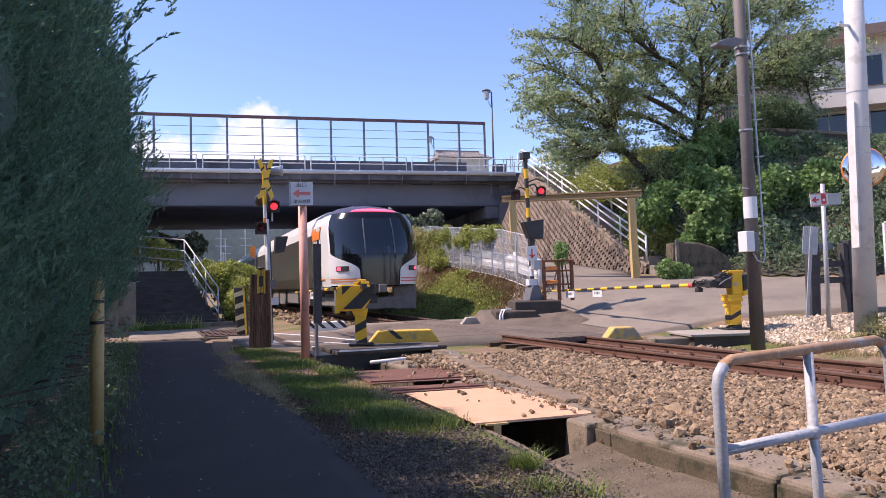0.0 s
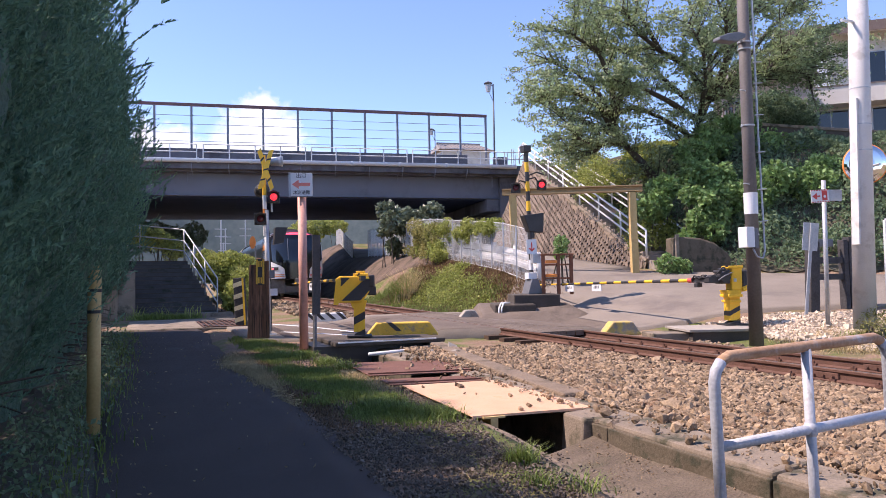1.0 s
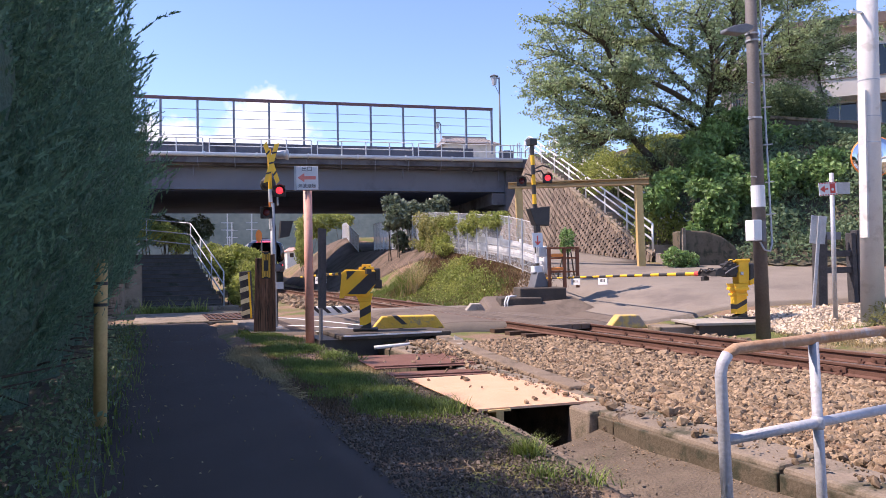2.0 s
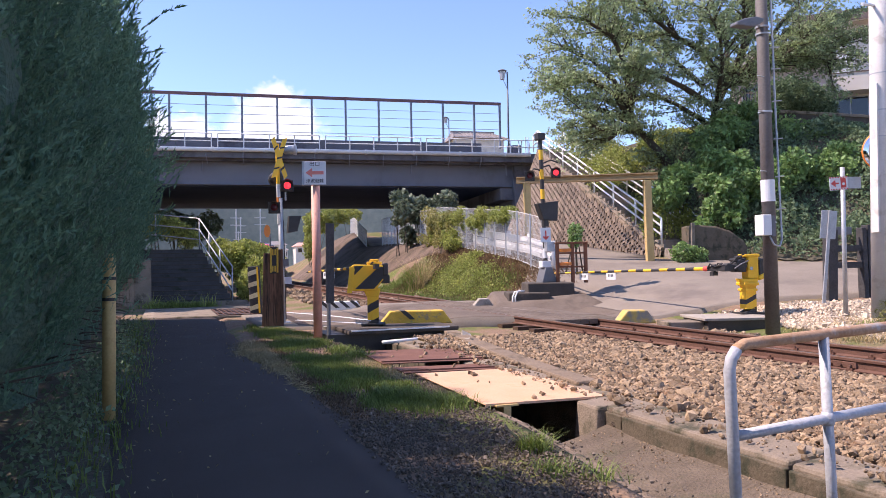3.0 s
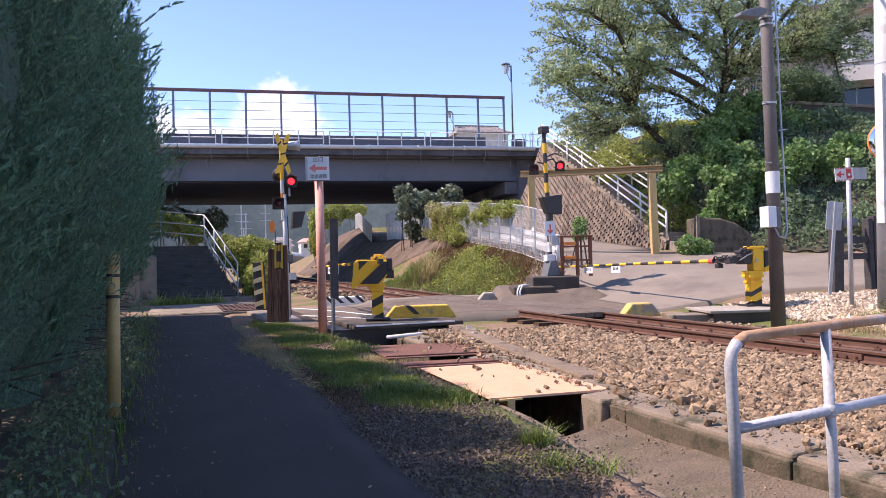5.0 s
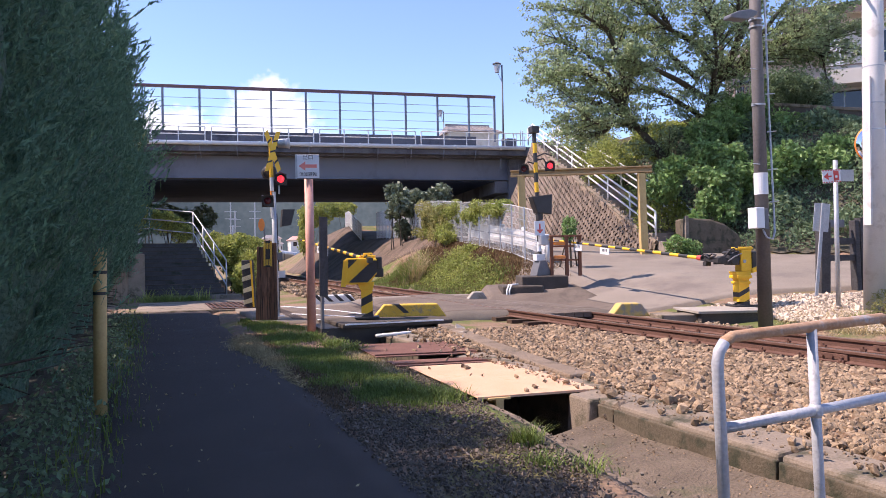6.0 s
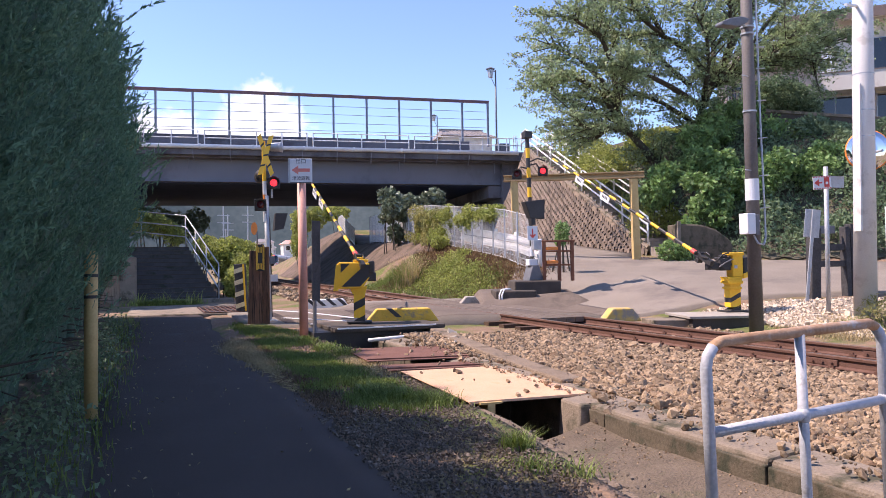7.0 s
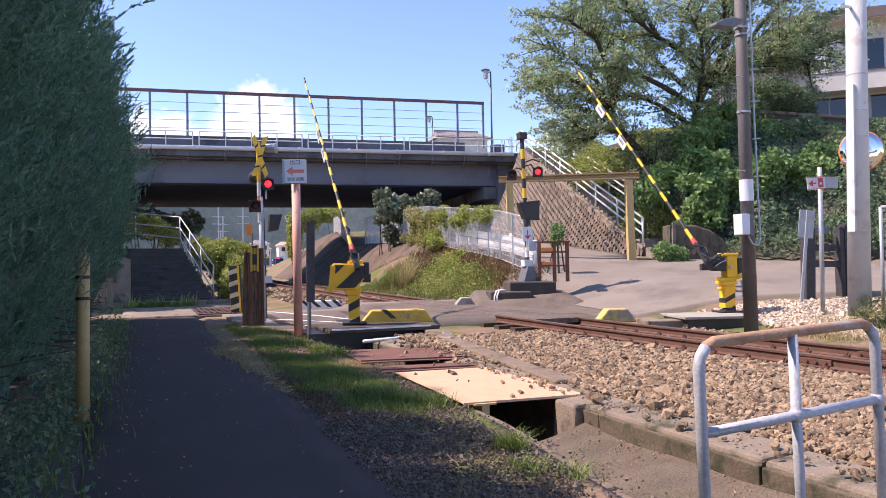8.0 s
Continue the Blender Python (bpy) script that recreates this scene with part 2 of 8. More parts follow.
FENCE_PALE = mat("pale_coated_mesh", (0.55, 0.55, 0.54), (0.68, 0.68, 0.67), 6, 0.6, 0.1, stain=(0.42, 0.38, 0.33), stain_scale=4, stain_at=0.6)
FENCE_PURPLE = mat("purple_brown_paint", (0.15, 0.075, 0.08), (0.21, 0.11, 0.115), 2, 0.6, 0.2)
FENCE_BLUE = mat("blue_grey_paint", (0.17, 0.19, 0.24), (0.24, 0.26, 0.31), 2, 0.5, 0.1)
GRASS_DRY = mat("dry_grass_blade", (0.36, 0.27, 0.14), (0.50, 0.41, 0.23), 1.2, 0.8, 0.0, per_island=0.4, translucent=0.3)
BARK = mat("grey_bark", (0.055, 0.045, 0.035), (0.10, 0.085, 0.065), 5, 0.95, 0.8, fine=20)
STAIR_STONE = mat("concrete_step", (0.24, 0.20, 0.165), (0.34, 0.29, 0.24), 2, 0.9, 0.4, stain=(0.12, 0.10, 0.075), stain_scale=1.5)
PITCH_STONE = mat("pitched_stone", (0.11, 0.082, 0.062), (0.19, 0.146, 0.115), 2, 0.95, 0.6, fine=25, per_object=0.4, stain=(0.09, 0.08, 0.055), stain_scale=1.2)
HOUSE_WALL = mat("cream_render", (0.66, 0.62, 0.56), (0.74, 0.70, 0.64), 0.8, 0.9, 0.1, stain=(0.55, 0.50, 0.45), stain_scale=0.5)
HOUSE_PINK = mat("pale_pink_render", (0.62, 0.50, 0.45), (0.70, 0.57, 0.52), 0.8, 0.9, 0.1, stain=(0.52, 0.42, 0.38), stain_scale=0.5)
ROOF_TILE = mat("grey_roof_tile", (0.20, 0.18, 0.18), (0.29, 0.265, 0.26), 2, 0.7, 0.3)
ROOF_BROWN = mat("brown_fascia", (0.16, 0.115, 0.095), (0.22, 0.165, 0.14), 2, 0.7, 0.2)
FAR_WOOD = mat("far_forest", (0.07, 0.10, 0.10), (0.125, 0.155, 0.15), 0.03, 1.0, 0.12, fine=0.25, bump_dist=3.0)
TIMBER_BLACK = mat("blackened_timber", (0.035, 0.034, 0.036), (0.075, 0.072, 0.074), 4, 0.9, 0.6, fine=25)
PLINTH = mat("oily_shaded_concrete", (0.05, 0.042, 0.036), (0.10, 0.082, 0.068), 2.5, 0.9, 0.6, fine=50, stain=(0.15, 0.115, 0.09), stain_scale=2.0, stain_at=0.6)


def cloud_mat():
    """Soft cloud: own white glow in place of scattered sunlight, thinning out by noise towards the rim."""
    m = bpy.data.materials.new("cloud_white")
    m.use_nodes = True
    n, ln = m.node_tree.nodes, m.node_tree.links
    co, info = n.new("ShaderNodeTexCoord"), n.new("ShaderNodeObjectInfo")
    shift = n.new("ShaderNodeVectorMath")
    ln.new(co.outputs["Object"], shift.inputs[0])
    ln.new(info.outputs["Location"], shift.inputs[1])
    tex = n.new("ShaderNodeTexNoise")
    tex.inputs["Scale"].default_value, tex.inputs["Detail"].default_value, tex.inputs["Roughness"].default_value = 1.7, 8, 0.58
    ln.new(shift.outputs[0], tex.inputs["Vector"])
    r = n.new("ShaderNodeVectorMath")
    r.operation = "LENGTH"
    ln.new(co.outputs["Object"], r.inputs[0])
    a = n.new("ShaderNodeMath")
    a.operation = "MULTIPLY_ADD"
    ln.new(tex.outputs[0], a.inputs[0])
    a.inputs[1].default_value, a.inputs[2].default_value = 1.5, 0.25
    b = n.new("ShaderNodeMath")
    b.operation = "SUBTRACT"
    ln.new(a.outputs[0], b.inputs[0])
    ln.new(r.outputs["Value"], b.inputs[1])
    ramp = n.new("ShaderNodeValToRGB")
    ramp.color_ramp.elements[0].position, ramp.color_ramp.elements[1].position = 0.12, 0.75
    ln.new(b.outputs[0], ramp.inputs[0])
    em, tr, mix = n.new("ShaderNodeEmission"), n.new("ShaderNodeBsdfTransparent"), n.new("ShaderNodeMixShader")
    em.inputs[0].default_value, em.inputs[1].default_value = (0.92, 0.97, 1.02, 1), 0.66
    ln.new(ramp.outputs[0], mix.inputs[0])
    ln.new(tr.outputs[0], mix.inputs[1])
    ln.new(em.outputs[0], mix.inputs[2])
    ln.new(mix.outputs[0], n["Material Output"].inputs["Surface"])
    return m


CLOUD = cloud_mat()
MIRROR = glass_mat("mirror_face", (0.85, 0.86, 0.88), 0.03)
MIRROR.node_tree.nodes["Principled BSDF"].inputs["Metallic"].default_value = 1.0


# ---- building helpers ----
class Geo:
    """Collects the faces of one mesh."""

    def __init__(self):
        self.v, self.f = [], []

    def add(self, verts, faces):
        k = len(self.v)
        self.v.extend(tuple(p) for p in verts)
        self.f.extend(tuple(i + k for i in fc) for fc in faces)
        return self

    def box(self, x0, y0, z0, x1, y1, z1, m=None):
        vs = [Vector((x, y, z)) for z in (z0, z1) for x, y in ((x0, y0), (x1, y0), (x1, y1), (x0, y1))]
        if m:
            vs = [m @ p for p in vs]
        return self.add(vs, [(3, 2, 1, 0), (4, 5, 6, 7), (0, 1, 5, 4), (1, 2, 6, 5), (2, 3, 7, 6), (3, 0, 4, 7)])

    def prism(self, poly, d0, d1, m=None):
        """A polygon in x and z, from y = d0 to d1; it runs counter-clockwise as seen from -y."""
        n = len(poly)
        vs = [Vector((x, d0, z)) for x, z in poly] + [Vector((x, d1, z)) for x, z in poly]
        if m:
            vs = [m @ p for p in vs]
        fs = [tuple(range(n)), tuple(range(2 * n - 1, n - 1, -1))]
        fs += [(i, i + n, (i + 1) % n + n, (i + 1) % n) for i in range(n)]
        return self.add(vs, fs)

    def cyl(self, p, q, r, r2=None, n=12):
        return self.tube([p, q], [r, r if r2 is None else r2], n)

    def tube(self, pts, r, n=8):
        pts = [Vector(p) for p in pts]
        rs = r if isinstance(r, list) else [r] * len(pts)
        vs, fs = [], []
        side = None
        for i, p in enumerate(pts):
            d = (pts[min(i + 1, len(pts) - 1)] - pts[max(i - 1, 0)]).normalized()
            if side is None:
                side = d.orthogonal().normalized()
            side = (side - d * side.dot(d)).normalized()
            up = d.cross(side)
            for k in range(n):
                a = 2 * math.pi * k / n
                vs.append(p + (side * math.cos(a) + up * math.sin(a)) * rs[i])
        for i in range(len(pts) - 1):
            for k in range(n):
                fs.append((i * n + k, i * n + (k + 1) % n, (i + 1) * n + (k + 1) % n, (i + 1) * n + k))
        fs.append(tuple(range(n - 1, -1, -1)))
        fs.append(tuple(range((len(pts) - 1) * n, len(pts) * n)))
        return self.add(vs, fs)

    def lathe(self, profile, n=20, m=None):
        """Rings of (radius, z) round the z axis, closed at both ends."""
        vs, fs = [], []
        for r, z in profile:
            vs += [Vector((r * math.cos(2 * math.pi * k / n), r * math.sin(2 * math.pi * k / n), z)) for k in range(n)]
        if m:
            vs = [m @ p for p in vs]
        for i in range(len(profile) - 1):
            for k in range(n):
                fs.append((i * n + k, i * n + (k + 1) % n, (i + 1) * n + (k + 1) % n, (i + 1) * n + k))
        fs.append(tuple(range(n - 1, -1, -1)))
        fs.append(tuple(range((len(profile) - 1) * n, len(profile) * n)))
        return self.add(vs, fs)

    def grid(self, nu, nv, fn):
        vs = [fn(i / nu, j / nv) for j in range(nv + 1) for i in range(nu + 1)]
        fs = [(j * (nu + 1) + i, j * (nu + 1) + i + 1, (j + 1) * (nu + 1) + i + 1, (j + 1) * (nu + 1) + i) for j in range(nv) for i in range(nu)]
        return self.add(vs, fs)

    def mesh(self, name, material, smooth=False):
        me = bpy.data.meshes.new(name)
        me.from_pydata(self.v, [], self.f)
        me.materials.append(material)
        me.polygons.foreach_set("use_smooth", [smooth] * len(me.polygons))
        me.update()
        return me


def part(name, geo, material, parent, label="", bevel=0.0, smooth=False, m=None):
    """One mesh object under a thing or a part."""
    ob = new(name, geo.mesh(name, material, smooth))
    ob.parent = parent
    if m:
        ob.matrix_basis = m
    if bevel:
        b = ob.modifiers.new("edge", "BEVEL")
        b.width, b.segments, b.limit_method, b.angle_limit = bevel, 2, "ANGLE", radians(40)
    return tagged(ob, label)


def thing(name, label, category, m=None, group="", kind=""):
    ob = new(name)
    ob.empty_display_size = 0.2
    if m:
        ob.matrix_basis = m
    return tagged(ob, label, category, group, kind)


def single(name, geo, material, label, category, kind="", bevel=0.0, smooth=False, m=None, group=""):
    ob = part(name, geo, material, None, label, bevel, smooth, m)
    return tagged(ob, "", category, group, kind)


def raw_mesh(name, verts, faces, material, smooth=False):
    """A mesh from arrays: verts (n, 3), faces (m, k)."""
    me = bpy.data.meshes.new(name)
    k = faces.shape[1]
    me.vertices.add(len(verts))
    me.vertices.foreach_set("co", np.ascontiguousarray(verts, dtype=np.float32).ravel())
    me.loops.add(faces.size)
    me.loops.foreach_set("vertex_index", np.ascontiguousarray(faces, dtype=np.int32).ravel())
    me.polygons.add(len(faces))
    me.polygons.foreach_set("loop_start", np.arange(0, faces.size, k, dtype=np.int32))
    me.polygons.foreach_set("loop_total", np.full(len(faces), k, dtype=np.int32))
    me.polygons.foreach_set("use_smooth", np.full(len(faces), smooth, dtype=bool))
    me.materials.append(material)
    me.update(calc_edges=True)
    return me


def lettering(text, size, material, parent, m, name="lettering"):
    """Raised letters in the built-in font, centred on m, facing its -y."""
    cu = bpy.data.curves.new(name, "FONT")
    cu.body, cu.size, cu.extrude, cu.align_x, cu.align_y = text, size, 0.002, "CENTER", "CENTER"
    tmp = bpy.data.objects.new(name, cu)
    me = bpy.data.meshes.new_from_object(tmp)
    bpy.data.objects.remove(tmp)
    me.materials.append(material)
    ob = new(name, me)
    ob.parent = parent
    ob.matrix_basis = m @ pose(0, 0, 0, 90, 0, 0)
    return ob


def unit(a):
    return a / np.maximum(np.linalg.norm(a, axis=1, keepdims=True), 1e-9)


def leaves(centres, out, size, rng, ratio=0.5, droop=0.0, spread=1.0, flat=0.0):
    """Folded four-cornered leaves at centres, pointing along out with scatter. Returns verts and faces."""
    n = len(centres)
    d = unit(out + spread * rng.normal(size=(n, 3)))
    d[:, 2] -= droop
    d = unit(d)
    s = unit(np.cross(d, rng.normal(size=(n, 3)) + np.array([0, 0, flat])))
    up = np.cross(s, d)
    ln = size * rng.uniform(0.6, 1.3, (n, 1))
    w = ln * ratio * 0.5
    base = centres - d * ln * 0.5
    mid = centres + up * ln * 0.07
    v = np.stack([base, mid + s * w, centres + d * ln * 0.5, mid - s * w], axis=1).reshape(-1, 3)
    f = np.arange(4 * n).reshape(n, 4)
    return v, f


CUBE = np.array([(x, y, z) for z in (-1, 1) for x, y in ((-1, -1), (1, -1), (1, 1), (-1, 1))], float)
CUBE_F = np.array([(3, 2, 1), (3, 1, 0), (4, 5, 6), (4, 6, 7), (0, 1, 5), (0, 5, 4), (1, 2, 6), (1, 6, 5), (2, 3, 7), (2, 7, 6), (3, 0, 4), (3, 4, 7)])
_g = (1 + 5 ** 0.5) / 2
ROCK = np.array([(-1, _g, 0), (1, _g, 0), (-1, -_g, 0), (1, -_g, 0), (0, -1, _g), (0, 1, _g), (0, -1, -_g), (0, 1, -_g), (_g, 0, -1), (_g, 0, 1), (-_g, 0, -1), (-_g, 0, 1)]) * 0.55
ROCK_F = np.array([(0, 11, 5), (0, 5, 1), (0, 1, 7), (0, 7, 10), (0, 10, 11), (1, 5, 9), (5, 11, 4), (11, 10, 2), (10, 7, 6), (7, 1, 8),
                   (3, 9, 4), (3, 4, 2), (3, 2, 6), (3, 6, 8), (3, 8, 9), (4, 9, 5), (2, 4, 11), (6, 2, 10), (8, 6, 7), (9, 8, 1)])


def stones(centres, size, rng, flat=0.7, rocky=False):
    """Broken stones: sharp corners, each pushed about, stretched and turned its own way; rocky ones have twelve corners."""
    n = len(centres)
    shape, faces = (ROCK, ROCK_F) if rocky else (CUBE * 0.66, CUBE_F)
    v = shape[None] + np.clip(rng.normal(0, 0.15, (n, len(shape), 3)), -0.3, 0.3)
    v = v * np.stack([rng.uniform(0.8, 1.45, n), rng.uniform(0.6, 1.05, n), rng.uniform(0.5, 0.95, n) * flat / 0.7], axis=1)[:, None, :]
    a, b, e = rng.uniform(0, 2 * np.pi, n), rng.normal(0, 0.6, n), rng.normal(0, 0.6, n)
    for axis, ang in ((0, b), (1, e), (2, a)):
        p, q = [(1, 2), (2, 0), (0, 1)][axis]
        c, s = np.cos(ang)[:, None], np.sin(ang)[:, None]
        vp, vq = v[..., p].copy(), v[..., q].copy()
        v[..., p], v[..., q] = vp * c - vq * s, vp * s + vq * c
    s = size * np.exp(rng.normal(0, 0.36, n))
    v = v * s[:, None, None] + centres[:, None, :]
    f = faces[None] + (len(shape) * np.arange(n))[:, None, None]
    return v.reshape(-1, 3), f.reshape(-1, 3)


def blades(centres, height, rng, width=0.006, lean=0.35):
    """Grass blades: narrow three-cornered strips with a bent tip."""
    n = len(centres)
    a = rng.uniform(0, 2 * np.pi, n)
    h = (height * rng.uniform(0.45, 1.3, n))[:, None]
    side = np.stack([np.cos(a), np.sin(a), np.zeros(n)], axis=1) * width
    bend = np.stack([-np.sin(a), np.cos(a), np.zeros(n)], axis=1) * h * lean * rng.uniform(0.2, 1.6, (n, 1))
    up = np.array([[0, 0, 1.0]])
    v = np.stack([centres - side, centres + side, centres + side * 0.7 + up * h * 0.6 + bend * 0.4, centres - side * 0.7 + up * h * 0.6 + bend * 0.4,
                  centres + up * h + bend * 1.1], axis=1).reshape(-1, 3)
    k = 5 * np.arange(n)[:, None]
    f = np.concatenate([np.array([[0, 1, 2]]) + k, np.array([[0, 2, 3]]) + k, np.array([[3, 2, 4]]) + k])
    return v, f


def needles(centres, d, size, rng, ratio=0.22):
    """Scale-like conifer needles: one slim triangle each."""
    n = len(centres)
    s = unit(np.cross(d, rng.normal(size=(n, 3))))
    ln = size * rng.uniform(0.7, 1.4, (n, 1))
    v = np.stack([centres - s * ln * ratio, centres + s * ln * ratio, centres + d * ln], axis=1).reshape(-1, 3)
    return v, np.arange(3 * n).reshape(n, 3)


def ss(x):
    x = np.clip(x, 0, 1)
    return x * x * (3 - 2 * x)


# ---- the lie of the land: y runs along the track, x across it ----
def track_x(y):
    """The middle of the track: a reverse curve through the crossing, then a gentle bend east."""
    k = min(max((y - 6) / 22, 0), 1)
    j = min(max((y - 24) / 26, 0), 1)
    return 8.42 - 1.62 * k * k * (3 - 2 * k) + 0.0009 * max(y - 28, 0) ** 2 + 0.45 * j * j * (3 - 2 * j)


def rail_z(y):
    """Height of the rail heads, which climb beyond the crossing."""
    k, j = min(max((y - 8) / 22, 0), 1), min(max((y - 40) / 40, 0), 1)
    return 0.2 + 0.35 * k * k * (3 - 2 * k) + 0.2 * j * j * (3 - 2 * j)


def depth(x, y):
    return 0.35 * x + 0.937 * y


def crest_x(y):
    """The top edge of the cutting, which the fence follows."""
    return 11.05 + 0.075 * (y - 19.9) + 0.0009 * np.maximum(y - 28, 0) ** 2


def crest_z(y):
    return np.interp(y, [19, 20.6, 32, 45, 54, 62, 90], [1.2, 1.36, 2.45, 2.85, 3.0, 4.5, 5.0])


def drain_near(y):
    """Inner edge of the drain's wall on the path's side."""
    return np.minimum(2.40 + 0.114 * np.asarray(y, float), 3.14)


def land(x, y):
    x, y = np.asarray(x, float), np.asarray(y, float)
    z = 0.17 * ss((y - 11) / 8) + np.zeros_like(x)
    tx = np.vectorize(track_x)(y)
    rz = np.vectorize(rail_z)(y)
    bed = np.minimum(ss((x - tx + 4.2) / 1.6), 1 - ss((x - tx - 1.5) / 1.2))
    z = z + (rz - 0.20 - z) * bed
    lane = 0.24 + 0.105 * np.maximum(0, depth(x, y) - 14.8) + 0.02 * np.maximum(0, x - 10)
    lane = np.minimum(lane, 3.6)
    far = crest_z(y) + 0.02 * np.maximum(0, x - crest_x(y))
    lane = lane + (far - lane) * ss((y - 19.5) / 4)
    edge = 13.0 + (crest_x(y) - 13.0) * ss((y - 17.0) / 2.5)
    foot = 9.35 + (tx + 1.95 - 9.35) * ss((y - 18) / 3)
    u = np.clip((x - foot) / np.maximum(edge - foot, 1.0), 0, 1)
    w = 0.55 * u + 0.45 * ss(u)
    z = z + (lane - z) * w * ss((y - 7.0) / 6)
    # hill to the east of the stairs
    e = 0.737 * (x - 15.8) + 0.676 * (y - 21.9)
    q = (x - 18.5) * 0.97 - (y - 22.3) * 0.244
    hill = ss(np.minimum(e / 7.5, q / 2.5 + 0.05))
    z = z + 4.7 * hill * ss((x - 15) / 2.5)
    # west bank beyond the stairs, up to the road over the bridge
    west = ss((y - 34) / 3) * (1 - ss((x - 1.6) / 1.6))
    z = z + 1.9 * west
    return z


def ground():
    xs = np.concatenate([[-900, -300, -120, -60, -30], np.arange(-16, 2.8, 0.5), np.arange(2.56, 3.2, 0.06), [4.1, 4.16], np.arange(4.5, 32, 0.5), [36, 45, 60, 100, 200, 500, 900]])
    ys = np.concatenate([[-900, -300, -100, -40, -20, -12], np.arange(-8, 14.8, 0.5), [14.7, 14.75], np.arange(15, 66, 0.5), [70, 80, 100, 140, 220, 400, 900]])
    gx, gy = np.meshgrid(xs, ys)
    gz = land(gx, gy) - 0.03
    gz += 0.012 * np.sin(gx * 3.1 + np.cos(gy * 2.3) * 2) * np.cos(gy * 1.9)
    gz = np.where((gx > drain_near(gy) - 0.1) & (gx < 4.13) & (gy < 14.72), -1.15, gz)
    paved = (gx > 2.2) & (gx < 21.6) & (gy < 21.3 - 1.09 * (gx - 15.8)) & (gy > np.where(gx < 12, 15.9 - 0.27 * (gx - 4.4), 13.85 - 0.324 * (gx - 12))) & (gy < np.where(gx < 9.7, 20.1, 19.9 + 9 * ss((gx - 9.7) / 6)))
    lane = (gy > 22) & (gy < 58) & (gx > crest_x(gy) + 0.6) & (gx < 16.2 + (gy - 22.3) * 0.10)
    path = (gx > -0.4) & (gx < 2.4) & (gy > -7.8) & (gy < 26) & ((gx < 1.2) | (gy > 20.9))
    gz = np.where(paved | lane | path, gz - 0.14, gz)
    v = np.stack([gx, gy, gz], axis=-1).reshape(-1, 3)
    nx = len(xs)
    i, j = np.meshgrid(np.arange(nx - 1), np.arange(len(ys) - 1))
    a = (j * nx + i).ravel()
    f = np.stack([a, a + 1, a + nx + 1, a + nx], axis=1)
    tagged(new("ground", raw_mesh("ground", v, f, SLOPE_SOIL, True)), "dry brown soil with sparse weeds beside the railway", "ground", kind="structure")


ground()


def road_back(x):
    """Far edge of the road: the lane mouth, then the foot of the hill."""
    wide = 20.4 - 0.04 * (x - 4) if x < 9.7 else 20.2 + 9 * float(ss((x - 9.7) / 6))
    return min(wide, 21.6 - 1.09 * (x - 15.8))


def skirt(g, nu, nv, drop=0.3):
    """Turns the rim of a grid down, so that its edge is a solid side."""
    w = nu + 1
    rim = [i for i in range(w)] + [j * w + nu for j in range(1, nv + 1)] + [nv * w + i for i in range(nu - 1, -1, -1)] + [j * w for j in range(nv - 1, 0, -1)]
    k = len(g.v)
    g.v.extend((g.v[i][0], g.v[i][1], g.v[i][2] - drop) for i in rim)
    n = len(rim)
    g.f.extend((rim[i], k + i, k + (i + 1) % n, rim[(i + 1) % n]) for i in range(n))


def sheet(name, x0, x1, ys, material, label, lift=0.02, nx=8, kind="structure", category="road", edge=None):
    """A paved strip that follows the land; x0 and x1 are functions of y."""
    g = Geo()
    n = len(ys) - 1

    def at(u, v):
        y = ys[int(round(v * n))]
        x = x0(y) + (x1(y) - x0(y)) * u
        return (x, y, float(land(x, y)) + lift)
    g.grid(nx, n, at)
    skirt(g, nx, n, 0.12)
    return single(name, g, material, label, category, kind, smooth=True)


def wob(y, k, a=0.05):
    return a * math.sin(y * 1.7 + k) + a * 0.6 * math.sin(y * 4.3 + 2 * k)


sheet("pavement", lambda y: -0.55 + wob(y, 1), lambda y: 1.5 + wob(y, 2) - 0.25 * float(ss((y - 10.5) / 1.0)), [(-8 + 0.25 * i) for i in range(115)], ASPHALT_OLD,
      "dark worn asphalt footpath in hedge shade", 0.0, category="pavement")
sheet("apron", lambda y: -0.6, lambda y: 2.55, [20.7 + 0.25 * i for i in range(22)], CONCRETE_DARK, "worn concrete apron at the end of the footpath", 0.02, category="pavement")


def crossing_near(x):
    return 15.6 - 0.27 * (x - 4.4)


